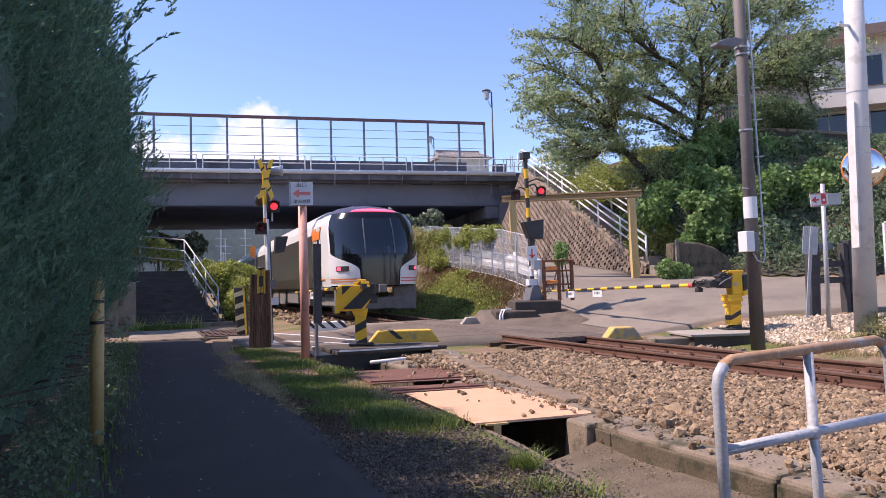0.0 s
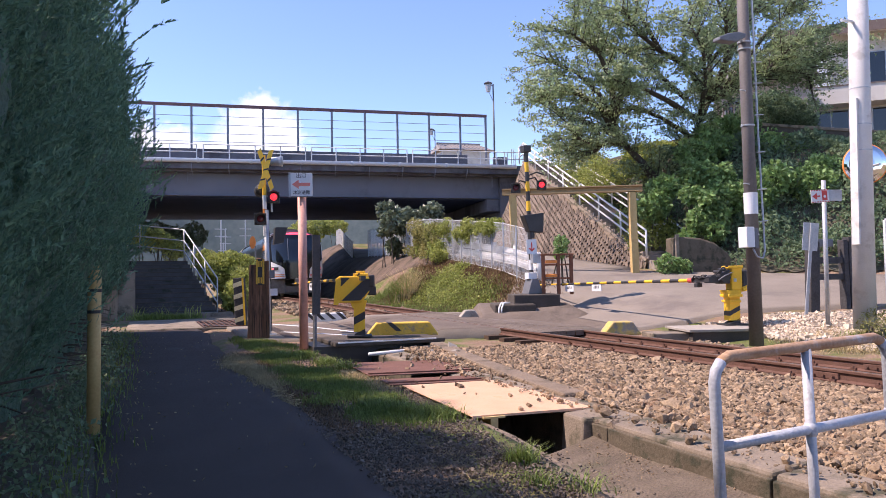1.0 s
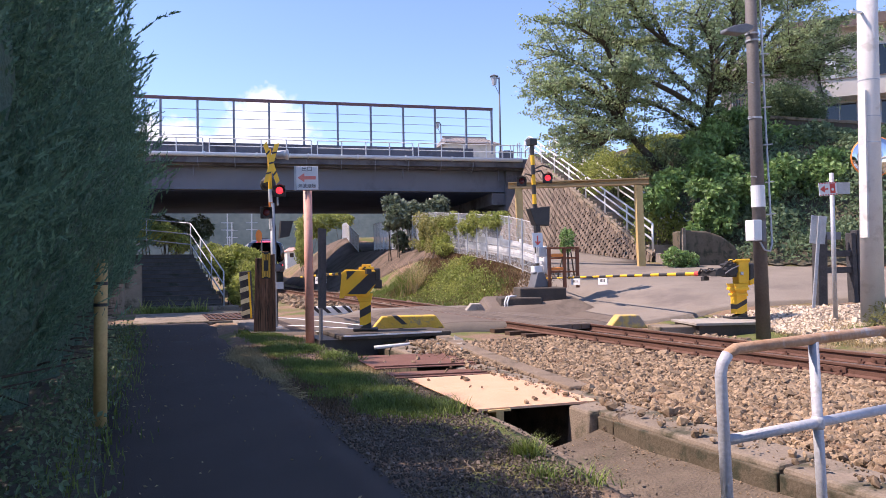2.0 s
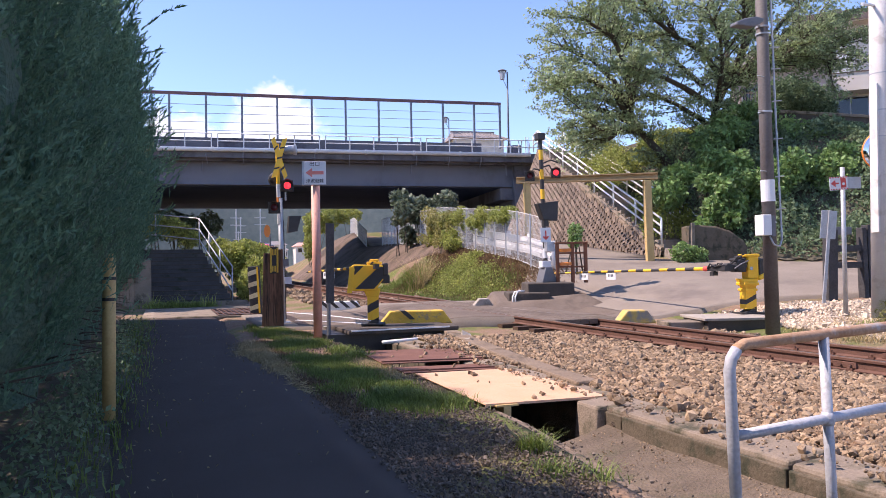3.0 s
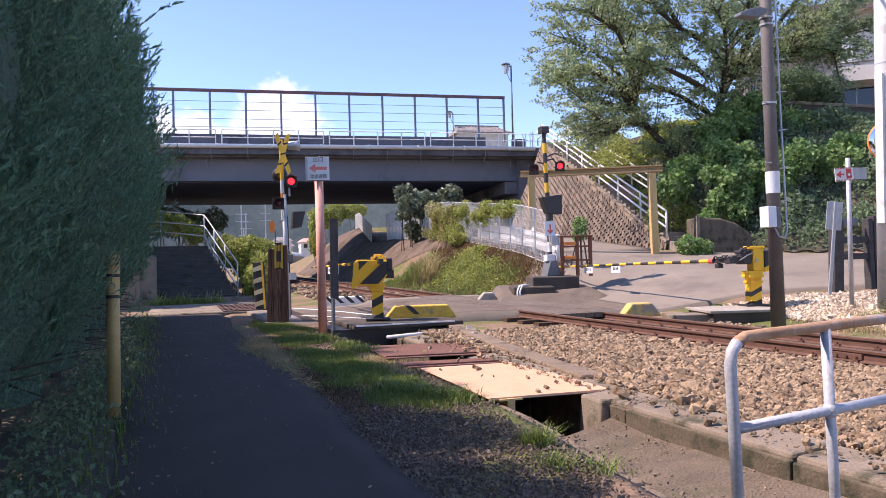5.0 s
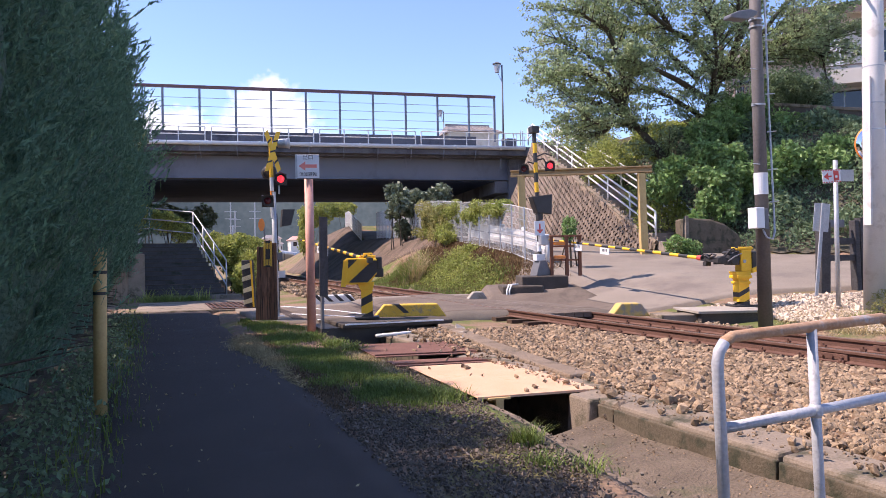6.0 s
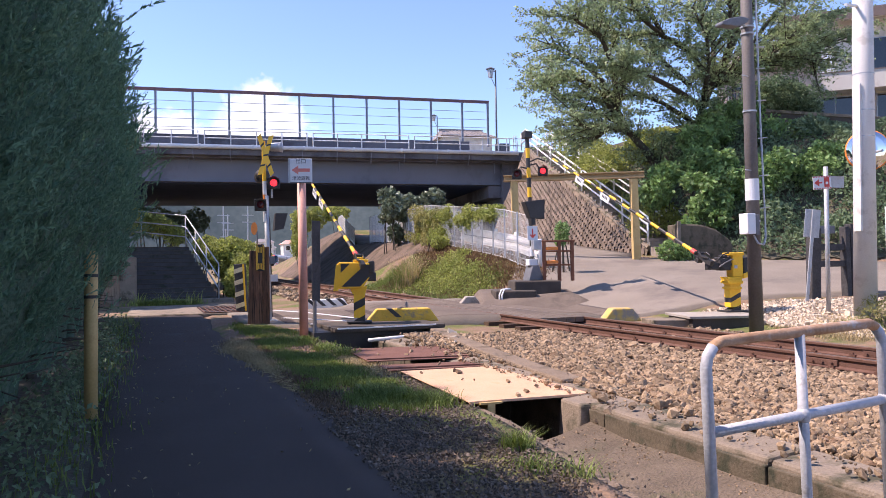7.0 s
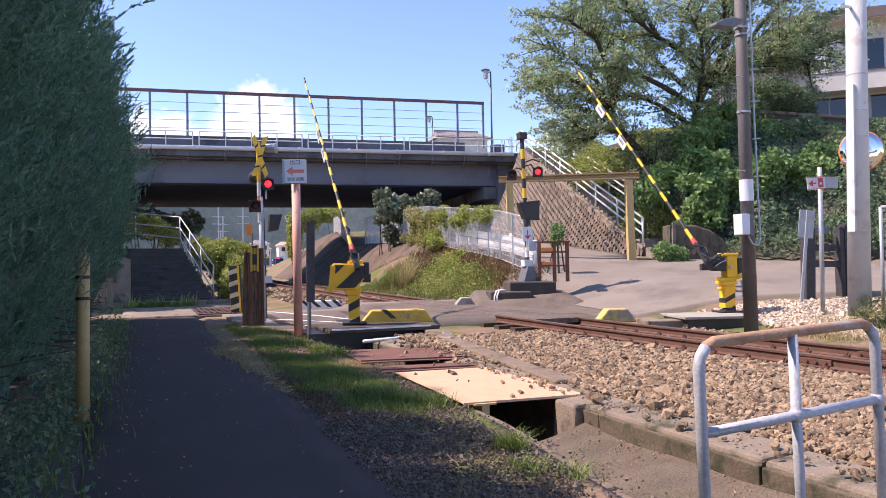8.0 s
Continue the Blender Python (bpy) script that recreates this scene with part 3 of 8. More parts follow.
def road():
    g = Geo()

    def at(u, v):
        x = 1.9 + 20 * u
        y0 = crossing_near(x) if x < 12 else 13.55 - 0.27 * (x - 12) * 1.2
        y1 = road_back(x)
        y = y0 + (y1 - y0) * v
        z = float(land(x, y)) + 0.035
        on = float(ss((x - track_x(y) + 2.6) / 1.0)) * (1 - float(ss((x - track_x(y) - 1.2) / 0.8)))
        return (x, y, z + (rail_z(y) - 0.012 - z) * on)
    g.grid(96, 36, at)
    skirt(g, 96, 36)
    single("road", g, ASPHALT_LIGHT, "sun-bleached grey asphalt road over the level crossing", "road", "structure", smooth=True)
    c = Geo()

    def crossing(u, v):
        x = 3.0 + 7.4 * u
        y0 = crossing_near(x) + 0.04
        y = y0 + (19.7 - y0) * v
        z = float(land(x, y)) + 0.035
        on = float(ss((x - track_x(y) + 2.6) / 1.0)) * (1 - float(ss((x - track_x(y) - 1.2) / 0.8)))
        return (x, y, z + (rail_z(y) - 0.012 - z) * on + 0.006)
    c.grid(60, 30, crossing)
    skirt(c, 60, 30, 0.02)
    single("crossing_surface", c, ASPHALT_BROWN, "oil-stained brown asphalt of the level crossing", "road", "structure", smooth=True)
    g = Geo()

    def lane(u, v):
        y = 22.5 + 36 * v
        xl = float(crest_x(y)) + 0.35
        xr = 16.5 + (y - 22.3) * 0.10
        x = xl + (xr - xl) * u
        return (x, y, float(land(x, y)) + 0.03)
    g.grid(10, 60, lane)
    skirt(g, 10, 60)
    slab = Geo()

    def paving(u, v):
        y = 29.5 + 45 * v
        foot, top = track_x(y) + 1.95, float(crest_x(y)) + 0.15
        low = 0.78 - 0.68 * float(ss((y - 29.5) / 11))
        x = foot + (top - foot) * (low + (1 - low) * u)
        return (x, y, float(land(x, y)) + 0.04 + 0.012 * math.sin(9 * y))
    slab.grid(8, 60, paving)
    skirt(slab, 8, 60, 0.2)
    single("slope_paving", slab, SLOPE_PAVING, "brown concrete paving on the cutting slope", "slope", "structure", smooth=True)
    single("lane", g, ASPHALT_LIGHT, "narrow grey lane rising beside the fence", "road", "structure", smooth=True)


road()


# ---- track ----
def track():
    for side in (-1, 1):
        t = thing("rail", "rusty steel running rail of a narrow-gauge line", "rail", group="rails", kind="structure")
        prof = [(-0.064, -0.153), (0.064, -0.153), (0.064, -0.142), (0.011, -0.122), (0.009, -0.045), (0.032, -0.036), (0.034, -0.008), (0.027, 0),
                (-0.027, 0), (-0.034, -0.008), (-0.032, -0.036), (-0.009, -0.045), (-0.011, -0.122), (-0.064, -0.142)]
        for nm, a, b, mt in (("rail_body", 0, 14, RAIL_RUST), ("rail_head", 5, 10, RAIL_HEAD)):
            g = Geo()
            ys = [-40 + 1.0 * i for i in range(200)]
            pr = prof if nm == "rail_body" else [(-0.024, -0.006), (0.024, -0.006), (0.024, 0.002), (-0.024, 0.002)]
            n = len(pr)
            vs = [(track_x(y) + side * 0.5655 + px, y, rail_z(y) + pz) for y in ys for px, pz in pr]
            fs = [(i * n + k, i * n + (k + 1) % n, (i + 1) * n + (k + 1) % n, (i + 1) * n + k) for i in range(len(ys) - 1) for k in range(n)]
            g.add(vs, fs)
            part(nm, g, mt, t)
        # fishplates at the joint, and clips on the sleepers
        yj = 6.9
        x = track_x(yj) + side * 0.5655
        top = rail_z(yj)
        for s in (-1, 1):
            g = Geo().box(x + s * 0.012, yj - 0.28, top - 0.125, x + s * 0.036, yj + 0.28, top - 0.05)
            part("fishplate", g, RAIL_RUST, t, bevel=0.005)
            for k in range(4):
                yb = yj - 0.21 + 0.14 * k
                part("bolt", Geo().cyl((x + s * 0.03, yb, top - 0.09), (x + s * 0.062, yb, top - 0.09), 0.017, n=6), RAIL_RUST, t)
        for k in range(34):
            yb = -2.0 + 0.62 * k
            if 12.8 < yb < 20.5:
                continue
            xb = track_x(yb) + side * 0.5655
            top = rail_z(yb)
            g = Geo()
            for s in (-1, 1):
                g.box(xb + s * 0.05 - 0.03, yb - 0.04, top - 0.15, xb + s * 0.07 + 0.03, yb + 0.04, top - 0.115)
                g.cyl((xb + s * 0.07, yb, top - 0.13), (xb + s * 0.07, yb, top - 0.085), 0.016, n=6)
            part("rail_clip", g, RAIL_RUST, t)
    g = Geo().box(-1.0, -0.12, -0.16, 1.0, 0.12, 0.0)
    me = g.mesh("sleeper", WOOD_SLEEPER)
    bed = tagged(new("sleepers"), "dark timber railway sleepers in ballast", "sleeper", kind="structure")
    for k in range(130):
        yb = -20.0 + 0.62 * k
        ob = new("sleeper", me)
        ob.parent = bed
        ob.matrix_basis = pose(track_x(yb), yb, rail_z(yb) - 0.155)


track()


# ---- bridge ----
BRIDGE = pose(9.4, 42.9, 0, 0, 0, -7.5)


def bridge():
    t = thing("road_bridge", "weathered grey road bridge over the railway with fence", "bridge", BRIDGE, kind="structure")
    part("deck", Geo().box(-45, 0.31, 7.75, 60, 17.6, 8.3), CONCRETE_BRIDGE, t, "dark-stained concrete deck")
    part("kerb_beam", Geo().prism([(-45, 7.86), (12.9, 7.86), (12.9, 8.42), (-45, 8.42)], -0.12, 0.3), CONCRETE_BRIDGE, t, bevel=0.02)
    part("far_kerb_beam", Geo().box(-45, 17.3, 7.72, 13.2, 17.7, 8.5), CONCRETE_BRIDGE, t)
    for k in range(6):
        y = 1.45 + 2.9 * k
        g = Geo().box(-45, y, 6.5, 11.6, y + 0.05, 7.75)
        g.box(-45, y - 0.25, 6.42, 11.6, y + 0.3, 6.47)
        part("girder", g, STEEL_GIRDER, t, "grey painted steel girder", bevel=0.01)
    part("fascia_plate", Geo().box(-45, 0.95, 6.46, 11.6, 1.0, 7.75).box(-45, 0.80, 6.42, 11.6, 1.16, 6.458), STEEL_GIRDER, t, "blue-grey painted outer girder", bevel=0.008)
    part("soffit", Geo().box(-45, 1.17, 6.36, 11.5, 17.3, 6.41), SOFFIT, t, "smooth soffit coloured dark blue for shade")
    for k in range(24):
        x = 9.0 - 2.03 * k
        part("bracket", Geo().tube([(x, -0.24, 8.22), (x, -0.16, 7.88), (x + 0.04, 0.32, 7.56)], 0.035, 6), FENCE_BLUE, t, "rust-streaked pipe bracket")
    for k in range(9):
        x = -38 + 6.1 * k
        part("drip_pipe", Geo().cyl((x, 0.4, 7.1), (x, 0.4, 7.8), 0.04, n=6), STEEL_GIRDER, t)
    part("abutment", Geo().box(11.4, 0.6, 0.0, 16, 17.4, 7.75), CONCRETE_BRIDGE, t)
    part("bearing_seat", Geo().box(10.55, 0.9, 5.6, 11.4, 17.2, 6.4), CONCRETE_BRIDGE, t, bevel=0.03)
    part("far_abutment", Geo().box(-40, 2.5, 0.0, -14.5, 17.2, 6.5), CONCRETE_BRIDGE, t)
    part("pipe", Geo().cyl((-45, -0.27, 8.31), (12.2, -0.27, 8.31), 0.125, n=12), WHITE_PIPE, t, "white painted service pipe", smooth=True)
    for k in range(20):
        x = -44.6 + 2.9 * k
        part("pipe_joint", Geo().cyl((x, -0.27, 8.31), (x + 0.1, -0.27, 8.31), 0.15, n=12), WHITE_PIPE, t)
    # railing in panels of four bays
    for p in range(-6, 3):
        x0 = -0.52 + 6.07 * p
        bays = 4 if p < 1 else 3
        x1 = x0 + 1.43 * bays
        for k in range(bays + 1):
            x = x0 + 1.43 * k
            part("rail_post", Geo().cyl((x, -0.25, 8.3), (x, -0.25, 9.22), 0.032, n=6), WHITE_PIPE, t)
        for z in (8.80, 9.23):
            part("hand_rail", Geo().cyl((x0, -0.25, z), (x1, -0.25, z), 0.028, n=6), WHITE_PIPE, t)
    for x in (10.88, 11.44, 11.9, 12.05):
        part("rail_post", Geo().cyl((x, -0.25, 8.3), (x, -0.25, 9.42 if x > 11.8 else 9.22), 0.032, n=6), WHITE_PIPE, t)
    for z in (8.80, 9.23):
        part("hand_rail", Geo().cyl((9.85, -0.25, z), (12.05, -0.25, z), 0.028, n=6), WHITE_PIPE, t)
    part("wall", Geo().box(-45, 0.9, 8.3, 9.35, 1.1, 9.18), CONCRETE_BRIDGE, t, "low dark parapet wall")
    part("wall", Geo().box(11.1, 0.9, 8.3, 11.35, 1.1, 9.1).box(11.42, 0.9, 8.3, 12.0, 1.1, 9.12), CONCRETE_BRIDGE, t, "low dark parapet wall")
    for x in [10.63] + [8.93 - 2.03 * k for k in range(26)]:
        part("fence_post", Geo().box(x - 0.06, 0.95, 8.9, x + 0.06, 1.07, 11.70), FENCE_BLUE, t, "blue-grey steel fence post")
    part("fence_rail", Geo().box(-43, 0.93, 11.68, 10.70, 1.11, 11.84), FENCE_PURPLE, t, "purple-brown fence top rail")
    for z in (9.62, 10.1, 10.62, 11.12):
        part("wire", Geo().cyl((-43, 1.0, z), (10.6, 1.0, z), 0.018, n=4), GREY_STEEL, t)
    for k in range(20):
        x = 12.6 + 1.3 * k
        part("rail_post", Geo().cyl((x, 1.0, 8.3), (x, 1.0, 9.3), 0.03, n=6), WHITE_PIPE, t)


bridge()


# ---- train ----
CAR = 20.9


def body_section(w, top, scale=1.0):
    """Half outline of the car body as (x, z), from the sill up to the roof's middle."""
    return [(w * 0.96, 0.95), (w, 1.3), (w, 2.75), (w * 0.965, 3.05), (w * 0.86, 3.33), (w * 0.6, 3.55), (w * 0.3, 3.63), (0, 3.65)]


def train_car(tail):
    t = thing("train_car", "white and orange diesel train car with a black end" if tail else "stainless train car with an orange stripe", "train")
    w = 1.45
    half = body_section(w, 3.65)
    ring = [(x, z) for x, z in half] + [(-x, z) for x, z in half[-2::-1]]
    n = len(ring)
    ys = [1.5, CAR] if tail else [0.0, CAR]
    # side walls in lengths: white end, then stainless
    def shell(name, y0, y1, idx, mt, lab="", grow=0.0):
        g = Geo()
        pts = [ring[i] for i in idx]
        vs = [(x * (1 + grow), y, z) for y in (y0, y1) for x, z in pts]
        k = len(pts)
        g.add(vs, [(i, i + 1, i + 1 + k, i + k) for i in range(k - 1)])
        ob = part(name, g, mt, t, lab)
        so = ob.modifiers.new("wall", "SOLIDIFY")
        so.thickness, so.offset = 0.05, -1.0
        return ob
    split = 3.6 if tail else 0.0
    shell("side_wall", split, CAR, [0, 1, 2], TRAIN_STEEL, "brushed stainless side")
    shell("side_wall", split, CAR, [n - 3, n - 2, n - 1], TRAIN_STEEL)
    shell("roof", split, CAR, list(range(2, n - 2)), TRAIN_WHITE, "pale curved roof")
    for s in (-1, 1):
        vs = [(s * x, y, z) for y in (split - (1.4 if tail else 0), CAR) for x, z in ((1.452, 2.56), (1.475, 2.56), (1.475, 2.76), (1.435, 2.97), (1.415, 2.96), (1.452, 2.75))]
        part("stripe", Geo().add(vs, [(0, 1, 2, 3, 4, 5), (11, 10, 9, 8, 7, 6)] + [(i, i + 6, (i + 1) % 6 + 6, (i + 1) % 6) for i in range(6)]), ORANGE_LINE, t, "orange stripe above the windows")
        part("stripe", Geo().box(s * 1.45 - 0.006, 1.6 if tail else 0, 1.18, s * 1.45 + 0.006, CAR, 1.22), ORANGE_LINE, t)
        part("window_band", Geo().box(s * 1.452 - 0.008, 5.2 if tail else 2.2, 1.75, s * 1.452 + 0.008, CAR - 2.2, 2.5), GLASS_DARK, t, "dark window band")
        for k in range(9):
            y = (6.6 if tail else 4.0) + 1.6 * k
            part("mullion", Geo().box(s * 1.462 - 0.004, y, 1.75, s * 1.462 + 0.004, y + 0.08, 2.5), BLACK, t)
        for y in ((2.2, 3.9) if tail else (0.9,)):
            d = part("door", Geo().box(s * 1.452 - 0.006, y, 1.05, s * 1.452 + 0.006, y + 0.75, 2.95), TRAIN_WHITE if tail else TRAIN_STEEL, t, "sliding door")
            part("door_glass", Geo().box(s * 1.46 - 0.006, y + 0.2, 1.9, s * 1.46 + 0.006, y + 0.55, 2.7), GLASS_DARK, d)
            for yy in (y - 0.02, y + 0.75):
                part("door_seal", Geo().box(s * 1.458 - 0.006, yy, 1.05, s * 1.458 + 0.006, yy + 0.025, 2.97), BLACK, d)
    part("floor", Geo().box(-1.38, 1.2 if tail else 0.05, 0.9, 1.38, CAR - 0.05, 1.0), UNDERFRAME, t)
    part("end_wall", Geo().prism(ring, CAR - 0.06, CAR - 0.02), GREY_DARK, t)
    if not tail:
        part("end_wall", Geo().prism(ring, 0.02, 0.06), GREY_DARK, t)
    for y in (7.2, 10.0, 12.8):
        part("roof_unit", Geo().box(-0.5, y, 3.5, 0.5, y + 2.0, 3.72), GREY_DARK, t, bevel=0.06)
    for y in (2.9, CAR - 3.4):
        b = part("bogie", Geo().box(-0.95, y - 1.2, 0.42, 0.95, y + 1.2, 0.72), UNDERFRAME, t, bevel=0.05)
        for dy in (-1.05, 1.05):
            for s in (-1, 1):
                part("wheel", Geo().cyl((s * 0.53, y + dy, 0.43), (s * 0.66, y + dy, 0.43), 0.43, n=20), UNDERFRAME, b)
        for s in (-1, 1):
            part("axle_box", Geo().box(s * 0.98 - 0.1, y - 1.35, 0.3, s * 0.98 + 0.1, y + 1.35, 0.62), UNDERFRAME, b, bevel=0.04)
    for y0, y1, z0 in ((5.2, 7.3, 0.28), (7.8, 10.6, 0.33), (11.2, 13.0, 0.25), (13.4, 15.2, 0.35)):
        part("equipment_box", Geo().box(-1.3, y0, z0, 1.3, y1, 0.9), UNDERFRAME, t, bevel=0.03)
    if not tail:
        return t
    # rounded end, black mask and cab glass
    top_z = 3.30

    def face(u, z, bulge=0.0):
        """Point of the end face: u from -1 to 1 across, z above the rail."""
        lean = 0.50 * max(0.0, (z - 1.9) / 1.4) ** 1.5
        wz = np.interp(z, [p[1] for p in half[:-1]], [p[0] for p in half[:-1]])
        a = u * 1.15
        x = wz * math.sin(a) / math.sin(1.15)
        y = 0.85 * ((1 - math.cos(a)) / (1 - math.cos(1.15))) ** 1.3
        return (x * (1 + bulge * 0.4), y + lean - bulge, z)

    def panel(name, u0, u1, z0, z1, mt, bulge, lab="", nu=14, nv=10, parent=None, shape=None):
        g = Geo()

        def at(a, b):
            z = z0 + (z1 - z0) * b
            lo, hi = shape(z) if shape else (u0, u1)
            return face(lo + (hi - lo) * a, z, bulge)
        g.grid(nu, nv, at)
        return part(name, g, mt, parent or t, lab, smooth=True)
    end = panel("end_mask", -1, 1, 0.95, top_z, TRAIN_BLACK, 0.0, "glossy black end mask", 24, 20)
    g = Geo()

    def cap(a, b):
        x0, y0, z0 = face(-1 + 2 * a, top_z)
        zt = float(np.interp(abs(x0), [p[0] for p in half[::-1]], [p[1] for p in half[::-1]]))
        return (x0, y0 + (split - y0) * b, z0 + (zt - z0) * math.sin(min(1.0, b * 1.9) * math.pi / 2) + 0.004)
    g.grid(24, 12, cap)
    part("roof_cap", g, TRAIN_ROOF, t, "dark domed end roof", smooth=True)
    for s in (-1, 1):
        g = Geo()

        def side(a, b, s=s):
            z = 0.95 + (top_z - 0.95) * b
            x0, y0, _ = face(s, z)
            return (x0, y0 + (split - y0) * a, z)
        g.grid(8, 16, side)
        part("end_side", g, TRAIN_WHITE, t, "white side panel", smooth=True)
    part("fairing", Geo().box(-0.30, 2.1, 3.55, 0.30, 2.7, 3.72), TRAIN_ROOF, t, bevel=0.05)
    glass = panel("windscreen", -0.93, 0.93, 1.95, 3.10, GLASS_DARK, 0.02, "dark curved windscreen", 20, 8)
    for u in (-0.26, 0.26):
        panel("pillar", u - 0.012, u + 0.012, 1.95, 3.10, GREY_DARK, 0.03, nu=1, nv=6, parent=glass)
    g = Geo()

    def marker(a, b):
        u = -0.5 + a
        h = 0.02 + 0.13 * math.sqrt(max(0.0, 1 - (2 * u) ** 2))
        x0, y0, z0 = face(u, top_z)
        k = 0.012 + b * h * 0.8
        zt = float(np.interp(abs(x0), [p[0] for p in half[::-1]], [p[1] for p in half[::-1]]))
        return (x0, y0 + (split - y0) * k - 0.012, z0 + (zt - z0) * math.sin(min(1.0, k * 1.9) * math.pi / 2) + 0.022)
    g.grid(16, 4, marker)
    part("marker_strip", g, TAIL_RED, t, "red marker panel above the windscreen", smooth=True)
    for s in (-1, 1):
        def cheek(z, s=s):
            inner = 0.36 + 0.60 * float(ss((z - 1.35) / 0.68)) ** 1.6
            return (inner, 1.0) if s > 0 else (-1.0, -inner)
        panel("cheek", 0, 0, 0.98, 2.02, TRAIN_WHITE, 0.025, "white lower cheek panel", 10, 14, shape=cheek)
        panel("corner_pillar", 0, 0, 2.02, 3.28, TRAIN_WHITE, 0.015, nu=3, nv=8, shape=lambda z, s=s: (0.955, 1.0) if s > 0 else (-1.0, -0.955))
        for z in (1.08, 1.16):
            panel("cheek_stripe", 0, 0, z, z + 0.035, RED if s > 0 else ORANGE_LINE, 0.04, nu=8, nv=1, shape=lambda z, s=s: (0.38, 0.98) if s > 0 else (-0.98, -0.38))
        lamp = panel("lamp_housing", 0, 0, 1.42, 1.58, BLACK, 0.045, "black lamp housing", 8, 4, shape=lambda z, s=s: (0.56, 0.82) if s > 0 else (-0.82, -0.56))
        panel("tail_lamp", 0, 0, 1.45, 1.55, TAIL_RED, 0.06, "lit red tail lamp", 4, 3, parent=lamp, shape=lambda z, s=s: (0.72, 0.80) if s > 0 else (-0.80, -0.72))
        part("snow_guard", Geo().box(s * 0.95 - 0.38, 0.55, 0.18, s * 0.95 + 0.38, 0.75, 0.95), UNDERFRAME, t, "grey end skirt", bevel=0.04)
    part("coupler", Geo().box(-0.12, -0.25, 0.75, 0.12, 0.6, 0.99), UNDERFRAME, t, bevel=0.03)
    part("skirt", Geo().box(-0.6, 0.5, 0.22, 0.6, 0.7, 0.6), UNDERFRAME, t, bevel=0.03)
    part("wiper", Geo().tube([(-0.35, 0.12, 2.0), (-0.28, 0.2, 2.3), (-0.1, 0.3, 2.6)], 0.014, 5), BLACK, t)
    return t


CARS = [train_car(True), train_car(False), train_car(False)]


# ---- level crossing ----
def striped(name, pts_fn, n, r, mats, parent, length):
    """A pole in alternating coloured lengths."""
    for k in range(n):
        a, b = length * k / n, length * (k + 1) / n
        part(name, Geo().cyl(pts_fn(a), pts_fn(b), r, n=12), mats[k % len(mats)], parent, smooth=False)


def warning_lamp(parent, m, lit=True):
    """A round crossing lamp with its black shroud; it faces -y of m."""
    h = part("lamp_body", Geo().lathe([(0.08, 0.0), (0.125, 0.03), (0.125, 0.10)], 18, pose(0, 0, 0, 90, 0, 0)), BLACK, parent, "black warning lamp", m=m)
    g = Geo()
    for k in range(14):
        a0, a1 = radians(-20 + 220 * k / 14), radians(-20 + 220 * (k + 1) / 14)
        for r in (0.128,):
            vs = [(r * math.cos(a), y, r * math.sin(a)) for a in (a0, a1) for y in (-0.10, -0.30 + 0.12 * abs(math.cos(a)))]
            g.add(vs, [(0, 1, 3, 2)])
    hood = part("hood", g, BLACK, h)
    so = hood.modifiers.new("wall", "SOLIDIFY")
    so.thickness = 0.006
    part("lens", Geo().lathe([(0.085, 0.09), (0.078, 0.112), (0.045, 0.126), (0.0, 0.13)], 18, pose(0, 0, 0, 90, 0, 0)), RED_LENS if lit else LENS_OFF, h, "lit red lens" if lit else "dark red unlit lens", smooth=True)
    part("back_board", Geo().box(-0.135, 0.0, -0.135, 0.135, 0.02, 0.135), BLACK, h, bevel=0.01)
    return h


def crossbuck(parent, z, y=-0.09):
    for a in (17, -17):
        b = part("crossbuck_board", Geo(), YELLOW, parent, "yellow and black crossbuck board", m=pose(0, y - (0.012 if a > 0 else 0), z, 0, a, 0))
        for k in range(7):
            za, zb = -0.43 + 0.123 * k - (0.04 if k % 2 == 0 else -0.04), -0.43 + 0.123 * (k + 1) + (0.04 if k % 2 == 0 else -0.04)
            part("board_band", Geo().prism([(-0.05, za - 0.03), (0.05, za + 0.03), (0.05, zb + 0.03), (-0.05, zb - 0.03)], -0.006, 0.006), CROSS_YELLOW if k % 2 == 0 else BLACK, b)


